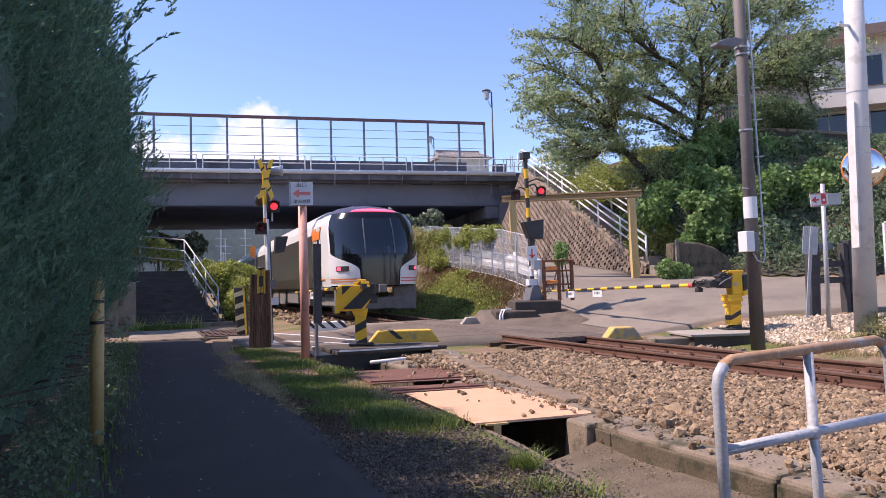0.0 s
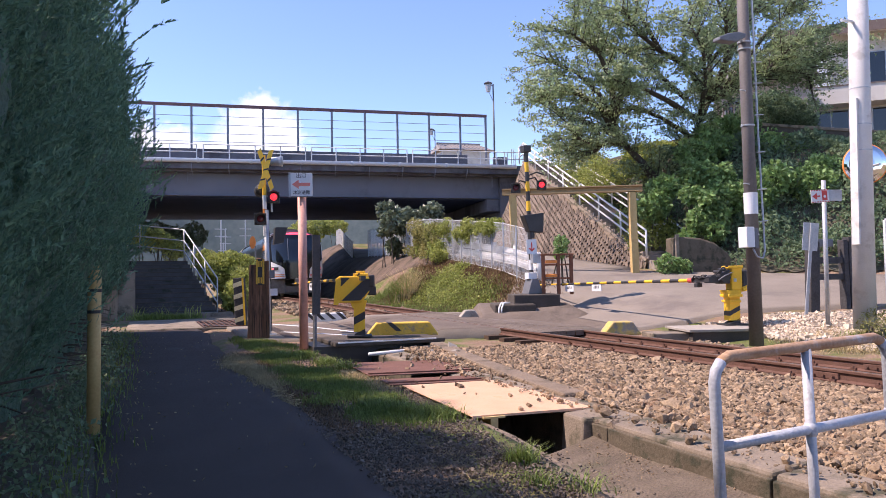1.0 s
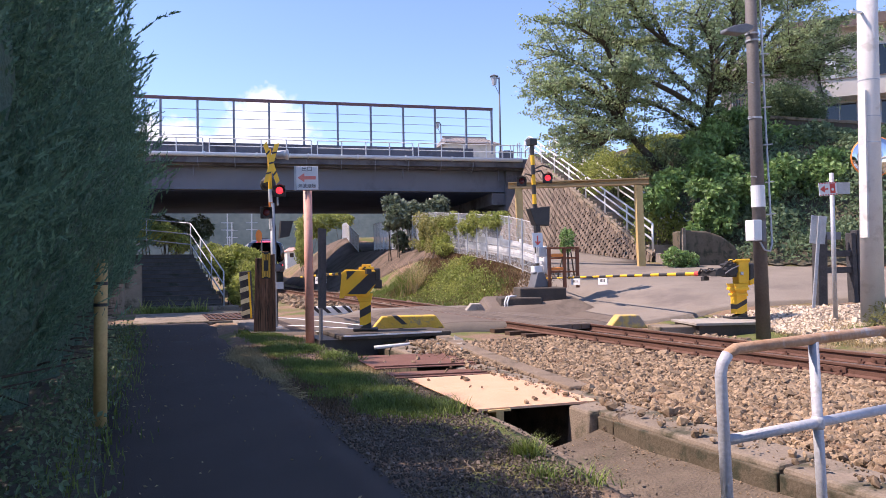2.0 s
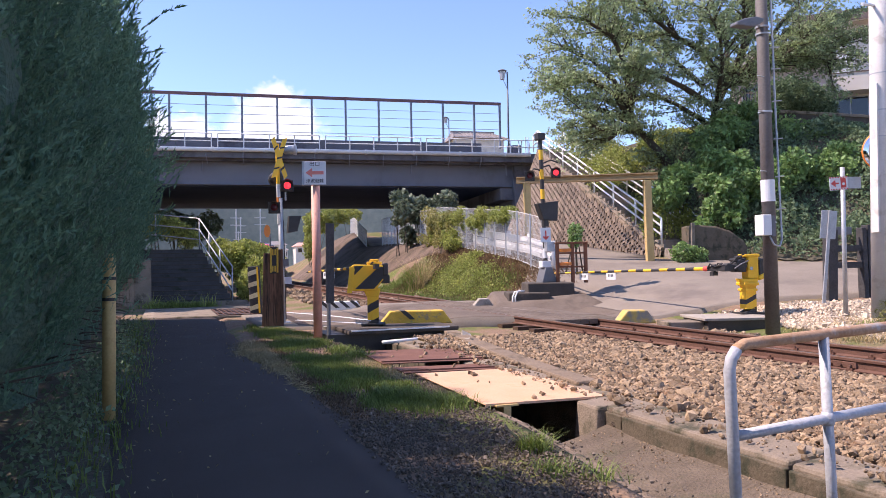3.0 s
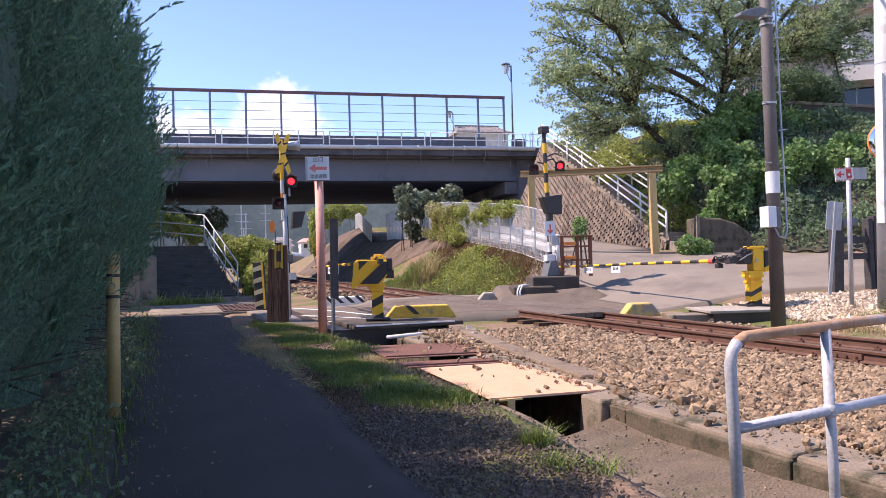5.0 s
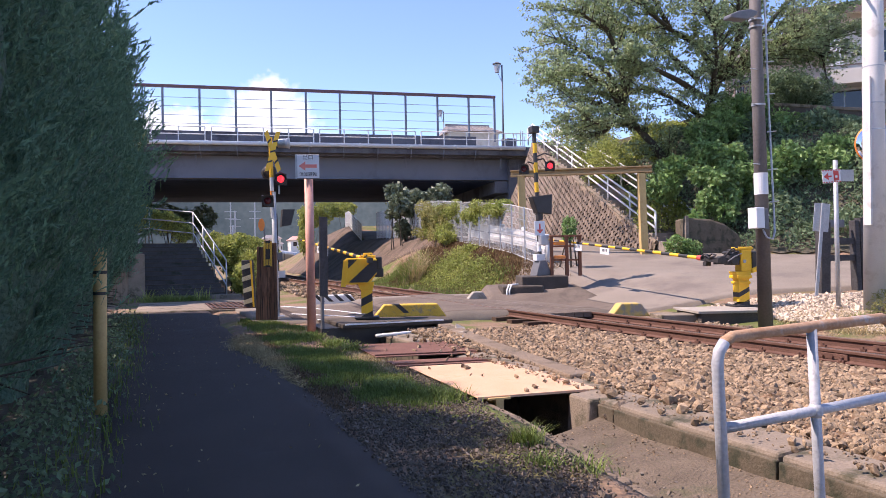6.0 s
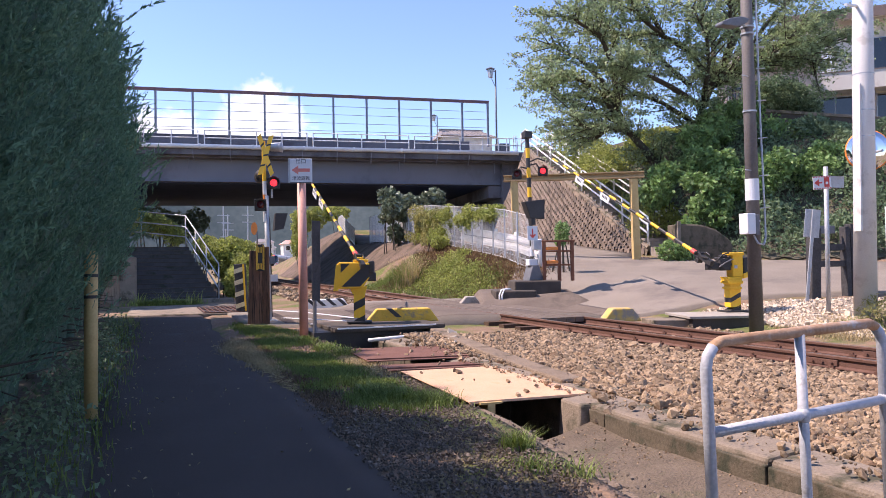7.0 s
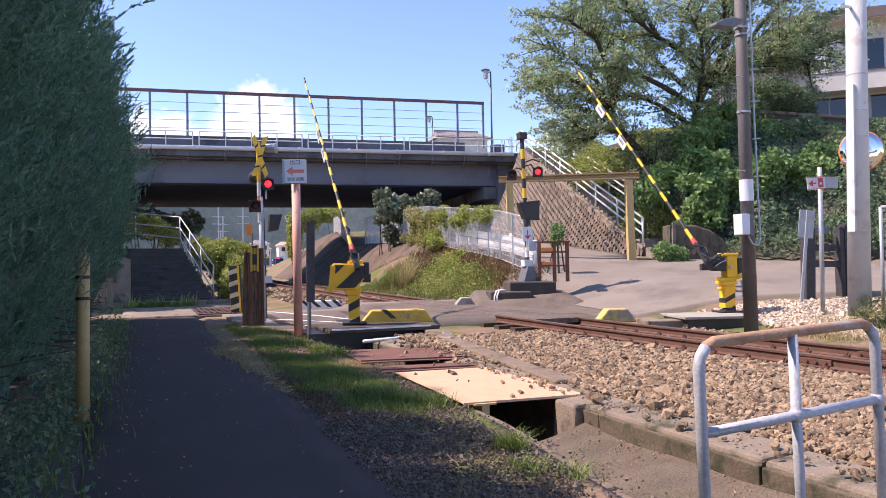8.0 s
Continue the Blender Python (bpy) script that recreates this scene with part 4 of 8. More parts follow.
def signal_west():
    t = thing("crossing_signal", "grey crossing signal post with crossbuck and red lamps", "crossing signal", pose(2.53, 17.2, 0.15, 0, -0.9, 0), group="crossing signals")
    part("post", Geo().cyl((0, 0, 0), (0, 0, 2.9), 0.055, n=14), GREY_STEEL, t, smooth=True)
    part("base", Geo().box(-0.16, -0.16, 0, 0.16, 0.16, 0.05), GREY_STEEL, t, bevel=0.01)
    for k in range(6):
        part("top_post", Geo().cyl((-0.03, -0.0, 2.3 + 0.31 * k), (-0.03, -0.0, 2.61 + 0.31 * k), 0.045, n=12), (ORANGE if k % 2 else SIGN_WHITE) if k < 3 else YELLOW, t)
    crossbuck(t, 3.82)
    part("bell", Geo().lathe([(0.05, 0), (0.10, 0.05), (0.105, 0.22), (0.13, 0.30)], 16, pose(0.1, 0, 4.02, 90, 0, 70)), GREY_STEEL, t, "grey loudspeaker", smooth=True)
    for (x, z, rz) in ((0.17, 3.18, 6), (-0.14, 2.68, 6)):
        part("lamp_arm", Geo().tube([(0, 0, z - 0.1), (x * 0.7, 0, z - 0.08), (x, 0.05, z)], 0.018, 6), BLACK, t)
        warning_lamp(t, pose(x, -0.05, z, 0, 0, rz + (-14)), x > 0)
    part("far_lamp", Geo().lathe([(0.10, 0.0), (0.16, 0.05), (0.16, 0.30)], 18, pose(-0.05, 0.1, 3.38, -90, 0, 0)), BLACK, t, "black lamp facing away")
    part("far_lamp", Geo().prism([(-0.10, -0.2), (0.12, -0.16), (0.22, 0.2), (-0.06, 0.2)], 0.1, 0.35), BLACK, t, m=pose(0.28, 0.0, 2.3, 0, 0, 0))
    part("bracket", Geo().cyl((0.13, 0, 2.85), (0.13, 0, 3.35), 0.02, n=6), GREY_STEEL, t)
    part("control_box", Geo().box(0.03, -0.08, 1.32, 0.15, 0.06, 1.50), GREY_DARK, t, "small grey control box", bevel=0.01)
    part("notice", Geo().box(0.04, -0.10, 0.92, 0.20, -0.085, 1.08), SIGN_WHITE, t, "small white notice")
    part("cable", Geo().tube([(0.07, 0.04, 0.1), (0.075, 0.04, 1.2), (0.07, 0.03, 2.4)], 0.012, 5), BLACK, t)


def signal_east():
    t = thing("crossing_signal", "yellow and black striped crossing signal with red lamps", "crossing signal", pose(9.93, 18.2, 0.92, 0, -1.6, 0), group="crossing signals")
    part("foot", Geo().prism([(-0.24, 0), (0.24, 0), (0.10, 0.42), (-0.10, 0.42)], -0.2, 0.2), GREY_DARK, t, "grey cast foot", bevel=0.02)
    for k in range(13):
        mt = YELLOW if k % 2 else BLACK
        if k in (1, 3):
            mt = SIGN_WHITE
        part("post_band", Geo().cyl((0, 0, 0.4 + 0.275 * k), (0, 0, 0.4 + 0.275 * (k + 1)), 0.058, n=14), mt, t)
    part("bell", Geo().box(-0.13, -0.14, 3.97, 0.10, 0.1, 4.16), BLACK, t, "black bell housing", bevel=0.02)
    for x, z in ((0.42, 3.05), (-0.40, 2.96)):
        part("lamp_arm", Geo().tube([(0, 0, z + 0.16), (x * 0.6, 0, z + 0.22), (x, 0.04, z + 0.02)], 0.022, 6), BLACK, t)
        warning_lamp(t, pose(x, -0.05, z, 0, 0, -24), x > 0)
    part("lamp_arm", Geo().tube([(0, 0, 3.3), (0.3, 0, 3.42), (0.55, 0.02, 3.35)], 0.02, 6), BLACK, t)
    part("indicator", Geo().prism([(-0.30, 0.28), (0.34, 0.34), (0.30, -0.22), (-0.14, -0.18)], -0.12, 0.14), BLACK, t, "black direction indicator box", bevel=0.02, m=pose(0.08, 0, 1.92))
    part("indicator_stem", Geo().cyl((0.04, 0, 1.55), (0.04, 0, 1.75), 0.10, n=10), BLACK, t)
    b = part("emergency_board", Geo().box(-0.17, -0.10, 1.12, 0.15, -0.085, 1.52), SIGN_WHITE, t, "white board with a red down arrow")
    part("arrow_stem", Geo().box(-0.03, -0.105, 1.24, 0.01, -0.101, 1.44), RED, b)
    part("arrow_head", Geo().prism([(-0.11, 1.27), (-0.01, 1.17), (0.09, 1.27), (0.05, 1.29), (-0.01, 1.235), (-0.07, 1.29)], -0.105, -0.101), RED, b)
    part("push_box", Geo().box(-0.04, -0.2, 0.85, 0.2, -0.02, 1.12), GREY_STEEL, t, "grey emergency button box", bevel=0.015)
    part("junction_box", Geo().box(-0.16, -0.12, 0.42, 0.1, 0.1, 0.6), SIGN_WHITE, t, bevel=0.01)


def machine(name, m, west):
    """The barrier machine; the arm is a part of its own that turns about the shaft."""
    t = thing("barrier_machine", "yellow and black striped level-crossing barrier machine", "barrier", m, group="barrier machines")
    part("base_plate", Geo().box(-0.25, -0.22, 0, 0.25, 0.22, 0.03), BLACK, t)
    bands = [(0.03, 0.10, BLACK), (0.10, 0.30, YELLOW), (0.30, 0.46, BLACK), (0.46, 0.60, YELLOW)] if west else [(0.03, 0.10, BLACK), (0.10, 0.26, YELLOW), (0.26, 0.36, BLACK), (0.36, 0.60, YELLOW)]
    for a, b, mt in bands:
        w0 = 0.115
        part("column", Geo().prism([(-w0, a - (0.06 if a > 0.1 else 0)), (w0, a + (0.06 if a > 0.1 else 0)), (w0, b + (0.06 if b < 0.6 else 0)), (-w0, b - (0.06 if b < 0.6 else 0))], -0.13, 0.13), mt, t)
    part("collar", Geo().prism([(-0.13, 0.58), (0.12, 0.58), (0.16, 0.74), (-0.2, 0.74)], -0.15, 0.15), YELLOW, t, bevel=0.01)
    return t


def machine_west():
    t = machine("west", pose(4.0, 14.75, 0.24, 0, 0, -15), True)
    # sloping cabinet, striped
    body = part("cabinet", Geo().prism([(-0.46, 0.70), (0.06, 0.70), (0.21, 0.92), (0.21, 1.22), (-0.40, 1.24), (-0.46, 1.18)], -0.22, 0.22), YELLOW, t, "yellow cabinet with black hazard band", bevel=0.02)
    part("hazard_band", Geo().prism([(-0.36, 0.74), (0.02, 0.74), (0.21, 0.94), (0.21, 1.18), (0.12, 1.18)], -0.226, -0.221), BLACK, body)
    part("hazard_corner", Geo().prism([(-0.37, 1.02), (-0.18, 1.205), (-0.37, 1.205)], -0.226, -0.221), BLACK, body)
    part("side_flap", Geo().prism([(-0.52, 0.66), (-0.42, 0.66), (-0.36, 1.15), (-0.46, 1.2)], -0.27, -0.23), YELLOW, body)
    part("top_cap", Geo().box(-0.12, -0.16, 1.23, 0.19, 0.16, 1.29), YELLOW, body, bevel=0.015)
    part("top_cap", Geo().box(-0.06, -0.12, 1.28, 0.13, 0.12, 1.34), YELLOW, body, bevel=0.015)
    part("hasp", Geo().box(-0.1, -0.25, 1.1, 0.02, -0.225, 1.15), YELLOW, body)
    part("counterweight", Geo().box(0.17, -0.10, 0.84, 0.35, 0.30, 1.02), BLACK, t, "black counterweight", bevel=0.02)
    part("drive_box", Geo().box(0.20, -0.12, 1.0, 0.32, 0.26, 1.26), BLACK, t, bevel=0.03)
    return t


def machine_east():
    t = machine("east", pose(11.55, 12.35, 0.30, 0, 0, -15), False)
    body = part("cabinet", Geo().box(-0.06, -0.14, 0.74, 0.18, 0.14, 1.24), YELLOW, t, "yellow upright cabinet", bevel=0.02)
    part("top_cap", Geo().box(-0.13, -0.16, 1.2, 0.20, 0.16, 1.26), YELLOW, body, bevel=0.015)
    part("hazard_band", Geo().prism([(0.18, 0.76), (0.42, 0.92), (0.46, 1.18), (0.18, 1.14)], -0.16, 0.12), BLACK, t, bevel=0.02)
    part("side_box", Geo().prism([(0.16, 0.70), (0.44, 0.78), (0.44, 0.93), (0.16, 0.80)], -0.18, 0.12), YELLOW, t, bevel=0.02)
    part("flange", Geo().box(-0.17, -0.19, 0.60, 0.15, 0.19, 0.66), YELLOW, t, bevel=0.01)
    part("flange", Geo().box(-0.14, -0.18, 0.48, 0.12, 0.18, 0.53), YELLOW, t, bevel=0.01)
    part("gear_housing", Geo().cyl((-0.20, -0.15, 1.02), (-0.20, 0.15, 1.02), 0.13, n=7), BLACK, t, "black gear housing", bevel=0.01)
    part("weight", Geo().box(-0.32, -0.12, 0.88, -0.08, 0.12, 1.10), BLACK, t, bevel=0.02)
    part("shaft_housing", Geo().box(-0.60, -0.10, 0.90, -0.26, 0.02, 1.04).cyl((-0.46, -0.13, 0.99), (-0.46, 0.05, 0.99), 0.085, n=10), BLACK, t, bevel=0.01)
    for x, z, r in ((-0.30, 1.14, 0.035), (-0.20, 1.19, 0.028), (-0.12, 1.15, 0.03)):
        part("bolt", Geo().cyl((x, -0.14, z), (x, 0.14, z), r, n=8), BLACK, t)
    part("linkage", Geo().tube([(-0.36, -0.15, 0.96), (-0.22, -0.19, 1.06), (-0.06, -0.17, 1.12)], 0.016, 6), GREY_DARK, t)
    part("cable", Geo().tube([(-0.40, -0.1, 1.06), (-0.28, -0.17, 1.22), (-0.10, -0.12, 1.26), (0.0, -0.1, 1.24)], 0.014, 6), RUBBER, t)
    part("padlock", Geo().box(-0.02, -0.165, 0.92, 0.04, -0.14, 0.99), GREY_STEEL, body, bevel=0.006)
    return t


def barrier_arm(parent, length, bend, flags):
    """An arm along its -x, hinged at its origin. Alternating bands; it sags to its tip."""
    arm = part("barrier_arm", Geo().box(-0.42, -0.05, -0.05, 0.10, 0.05, 0.05), BLACK, parent, "yellow and black barrier arm")
    n = 22
    def at(s):
        return (-s, 0, bend * (s / length) ** 2 - 0.0)
    part("arm_collar", Geo().cyl(at(0.40), at(0.55), 0.055, n=12), RED, arm, "red arm collar")
    part("arm_counterweight", Geo().box(-0.33, -0.07, -0.15, -0.22, 0.07, -0.06).box(-0.30, -0.055, -0.06, -0.25, 0.055, 0.09), BLACK, arm, bevel=0.012)
    part("arm_bracket", Geo().tube([(-0.40, -0.06, 0.0), (-0.30, -0.075, 0.10), (-0.14, -0.075, 0.04), (0.02, -0.06, 0.09)], 0.018, 6).tube([(-0.36, 0.06, -0.03), (-0.22, 0.07, 0.11), (-0.08, 0.06, 0.10)], 0.014, 6), BLACK, arm)
    a = 0.55
    for k in range(n):
        b = 0.55 + (length - 0.55) * (k + 1) / n
        r = 0.040 - 0.020 * k / n
        part("arm_band", Geo().cyl(at(a), at(b), r, n=10), YELLOW if k % 2 == 0 else BLACK, arm)
        a = b
    for s in flags:
        f = part("arm_flag", Geo().box(-s - 0.2, -0.008, at(s)[2] - 0.21, -s + 0.2, 0.008, at(s)[2] - 0.02), SIGN_WHITE, arm, "white warning flag")
        for k in range(4):
            part("flag_mark", Geo().box(-s - 0.11 + 0.06 * k, -0.011, at(s)[2] - 0.14, -s - 0.08 + 0.06 * k, -0.0085, at(s)[2] - 0.07), INK, f)
    return arm


signal_west()
signal_east()
MACHINE_W = machine_west()
MACHINE_E = machine_east()
ARM_W = barrier_arm(MACHINE_W, 6.5, -0.02, (3.6, 4.3))
ARM_E = barrier_arm(MACHINE_E, 7.0, -0.02, (3.95, 5.2))




# ---- drain beside the track ----
def drain():
    rng = np.random.default_rng(3)
    near = tagged(new("drain_wall"), "weathered concrete drain wall beside the footpath", "drain", kind="structure")
    far = tagged(new("drain_wall"), "mossy concrete drain wall holding the ballast", "drain", kind="structure")
    for k in range(9):
        y0, y1 = -4.0 + 2.0 * k + 0.012, -4.0 + 2.0 * (k + 1) - 0.012
        j = rng.normal(0, 0.005, 4)
        lo, hi = float(drain_near(y0)), float(drain_near(y1))
        vs = [(x + e, y, z) for z, e in ((-1.2, 0.0), (-0.045 + j[2], j[1])) for x, y in ((lo - 0.30, y0), (lo, y0), (hi, y1), (hi - 0.30, y1))]
        part("wall_segment", Geo().add(vs, [(3, 2, 1, 0), (4, 5, 6, 7), (0, 1, 5, 4), (1, 2, 6, 5), (2, 3, 7, 6), (3, 0, 4, 7)]), CONCRETE_BROWN, near, bevel=0.025)
        if y1 < 14.3:
            part("wall_segment", Geo().prism([(4.10 + j[0], -1.2), (4.46, -1.2), (4.47, 0.03 + j[2]), (4.06 + j[1], -0.005 + j[3])], y0, y1), CONCRETE_DARK, far, bevel=0.03)
            part("dark_face", Geo().box(4.035 + j[1], y0, -0.6, 4.075, y1, -0.05 + j[3]), MOSSY_SHADE, far, "dark mossy face below the kerb", bevel=0.012)
    single("drain_floor", Geo().grid(14, 120, lambda u, v: (2.5 + 1.65 * u, -6 + 21 * v, -1.0 + (0.50 + 0.33 * u) * (1 - float(ss((-6 + 21 * v - 6.25) / 0.35))) + 0.015 * math.sin(40 * v + 9 * u) + 0.012 * math.sin(97 * v - 5 * u))), DRAIN_SILT,
           "brown silt on the floor of the drain", "drain", "structure", smooth=True)
    line = [Vector((4.50, 7.3, 0)), Vector((4.62, 8.5, 0)), Vector((4.88, 10.6, 0)), Vector((5.16, 12.6, 0)), Vector((5.36, 14.1, 0))]
    for a, b in zip(line[:-1], line[1:]):
        d = (b - a).normalized()
        n = Vector((d.y, -d.x, 0)) * 0.15
        zs = [float(land(q.x, q.y)) for q in (a, b)]
        vs = [tuple(q + o + Vector((0, 0, z + h))) for h in (-0.4, 0.075) for q, o, z in ((a, -n, zs[0]), (a, n, zs[0]), (b - d * 0.015, n, zs[1]), (b - d * 0.015, -n, zs[1]))]
        part("kerb_segment", Geo().add(vs, [(3, 2, 1, 0), (4, 5, 6, 7), (0, 1, 5, 4), (1, 2, 6, 5), (2, 3, 7, 6), (3, 0, 4, 7)]), CONCRETE_BROWN, far, bevel=0.025)
    part("pier", Geo().prism([(3.90, -0.8), (4.2, -0.8), (4.22, -0.35), (4.29, -0.25), (4.27, -0.005), (3.96, -0.005)], 6.28, 6.69), CONCRETE_DARK, far, "broken concrete pier under the plate", bevel=0.03)
    c = np.column_stack([rng.uniform(4.06, 4.36, 80), rng.uniform(5.95, 6.3, 80), rng.uniform(-0.36, 0.0, 80)])
    v, f = stones(c, 0.045, rng)
    tagged(new("broken_concrete", raw_mesh("broken_concrete", v, f, CONCRETE_BROWN)), "crumbled concrete beside the pier", "rubble", kind="stuff")
    u = rng.random(900)
    c = np.column_stack([3.05 + 1.05 * u, rng.uniform(1.5, 6.2, 900), -0.495 + 0.33 * (0.55 + 1.05 * u) / 1.65])
    v, f = stones(c, 0.007, rng)
    tagged(new("drain_pebbles", raw_mesh("drain_pebbles", v, f, STONE)), "small pebbles on the drain silt", "pebbles", kind="stuff")
    t = thing("drain_cover", "faded yellow checkered steel plate over the drain", "drain cover", pose(3.68, 7.87, 0.025, 0, 0.6, -1.5))
    part("plate", Geo().box(-0.70, -1.17, -0.012, 0.70, 1.17, 0.0), CHECKER, t, bevel=0.003)
    part("front_angle", Geo().box(-0.70, -1.18, -0.022, 0.70, -1.165, 0.002), CHECKER, t)
    part("bearer", Geo().prism([(-0.52, -0.16), (-0.44, -0.16), (-0.44, -0.03), (-0.36, -0.03), (-0.36, -0.012), (-0.60, -0.012), (-0.60, -0.03), (-0.52, -0.03)], -1.22, 1.1), YELLOW_DULL, t, "worn yellow bearer beam")
    g = Geo()
    for i in range(22):
        for j in range(38):
            x, y = -0.66 + 0.0625 * i, -1.13 + 0.0608 * j
            d = 0.018 if (i + j) % 2 else -0.018
            g.add([(x - 0.02, y - d, 0.0), (x, y - d * 0.2 - 0.006, 0.002), (x + 0.02, y + d, 0.0), (x, y + d * 0.2 + 0.006, 0.002)], [(0, 1, 2, 3)])
    part("tread_pattern", g, CHECKER, t)
    for (y, w, h) in ((9.42, 0.28, 0.0), (10.9, 0.85, 0.015)):
        t = thing("drain_cover", "rust-red steel plate over the drain", "drain cover", pose(3.75, y, 0.02 + h, 0, 1.0, -2))
        part("plate", Geo().box(-0.85, -w, -0.014, 0.78, w, 0.0), RUST_PLATE, t, bevel=0.003)
        part("rib", Geo().box(-0.85, -w + 0.1, 0.0, 0.78, -w + 0.13, 0.02), RUST_PLATE, t)
    c = np.stack([rng.uniform(3.1, 4.3, 26), rng.uniform(6.8, 11.6, 26), np.full(26, 0.045)], axis=1)
    v, f = stones(c, 0.028, rng)
    tagged(new("loose_stones", raw_mesh("loose_stones", v, f, STONE)), "loose ballast stones lying on the drain plates", "stones", kind="stuff")
    # slab that carries the west barrier machine over the drain
    t = thing("machine_slab", "dark concrete slab with a worn white edge", "slab", pose(0, 0, 0), kind="structure")
    part("slab", Geo().box(3.25, 13.75, 0.13, 5.5, 15.45, 0.215), PLINTH, t, bevel=0.02)
    # black boxes stand for the shade under the slab and in the culvert
    part("slab_shadow_wall", Geo().box(2.9, 14.0, -0.3, 5.4, 15.3, 0.13), BLACK, t, "black box for the shade below the slab")
    part("edge_strip", Geo().box(3.3, 13.735, 0.195, 5.3, 13.765, 0.222), WHITE, t, "worn white edge strip")
    part("culvert_shade", Geo().box(2.75, 14.2, -0.9, 4.6, 14.6, 0.0), BLACK, t)
    single("drain_pipe", Geo().tube([(3.75, 13.2, 0.02), (4.3, 13.3, 0.03), (4.75, 13.35, 0.04)], 0.035, 10), WHITE, "white plastic pipe across the drain", "pipe", smooth=True)
    c = np.array([[4.75, 12.55, 0.08], [5.0, 12.2, 0.06], [4.55, 12.1, 0.03], [4.6, 11.5, 0.02], [5.3, 12.9, 0.1], [4.9, 11.7, 0.05]])
    v, f = stones(c, 0.10, rng, 0.5)
    tagged(new("broken_rock", raw_mesh("broken_rock", v, f, CONCRETE)), "pale broken rocks at the end of the drain wall", "rocks", kind="stuff")


drain()


def gravel():
    rng = np.random.default_rng(11)

    def field(n, x0, x1, y0, y1, size, lift, keep=None, rocky=False):
        x, y = rng.uniform(x0, x1, n), rng.uniform(y0, y1, n)
        if keep is not None:
            k = keep(x, y)
            x, y = x[k], y[k]
        z = land(x, y) + lift + rng.uniform(-0.01, 0.03, len(x))
        return stones(np.stack([x, y, z], axis=1), size, rng, rocky=rocky)

    # bed coloured dark to stand for shade in the gaps between stones
    single("ballast_bed", Geo().grid(24, 60, lambda u, v: (4.47 + 5.5 * u, -8 + 20.8 * v, float(land(4.47 + 5.5 * u, -8 + 20.8 * v)) + 0.002)), GAP_SHADE, "ballast bed below the track, darkened for shaded gaps", "ballast", "structure")

    def off_rail(x, y):
        tx = np.vectorize(track_x)(y)
        d = np.abs(np.abs(x - tx) - 0.5655)
        return (d > 0.11) & ((y < 12.9) | (y > 20.5) | (x < tx - 2.6) & (y < 13.6 + 0 * x))
    vs, fs, k = [], [], 0
    for args in ((30000, 4.5, 7.9, 1.2, 8.0, 0.0255, 0.0), (19000, 4.5, 7.8, 8.0, 14.2, 0.026, 0.0), (5000, 7.8, 10.2, 1.0, 12.6, 0.034, -0.01), (160, 4.1, 4.6, 1.5, 12.6, 0.03, 0.03), (700, 4.08, 4.6, 1.5, 12.6, 0.010, 0.03),
                 (3000, 4.4, 9.4, 20.5, 40, 0.055, -0.01)):
        v, f = field(*args, keep=off_rail, rocky=True)
        vs.append(v)
        fs.append(f + k)
        k += len(v)
    tagged(new("ballast", raw_mesh("ballast", np.concatenate(vs), np.concatenate(fs), STONE)), "brown and grey broken-stone railway ballast", "ballast", kind="stuff")
    v, f = field(34000, 1.42, 3.0, 2.0, 13.5, 0.0088, -0.019, lambda x, y: np.where(y < 7.2, (x < drain_near(y) - 0.24 + 0.06 * np.sin(3 * y)) | (rng.random(len(x)) < 0.12), (x > 2.62) | (rng.random(len(x)) < 0.2)))
    tagged(new("verge_gravel", raw_mesh("verge_gravel", v, f, STONE_GREY)), "grey gravel on the verge by the path", "gravel", kind="stuff")
    v, f = field(16000, 11.3, 15.5, 9.0, 13.2, 0.026, 0.0, lambda x, y: (y < 13.2 - 0.3 * (x - 11)) & (rng.random(len(x)) < 0.9))
    tagged(new("rubble", raw_mesh("rubble", v, f, STONE_PALE)), "pale rubble stones beside the road", "stones", kind="stuff")


gravel()


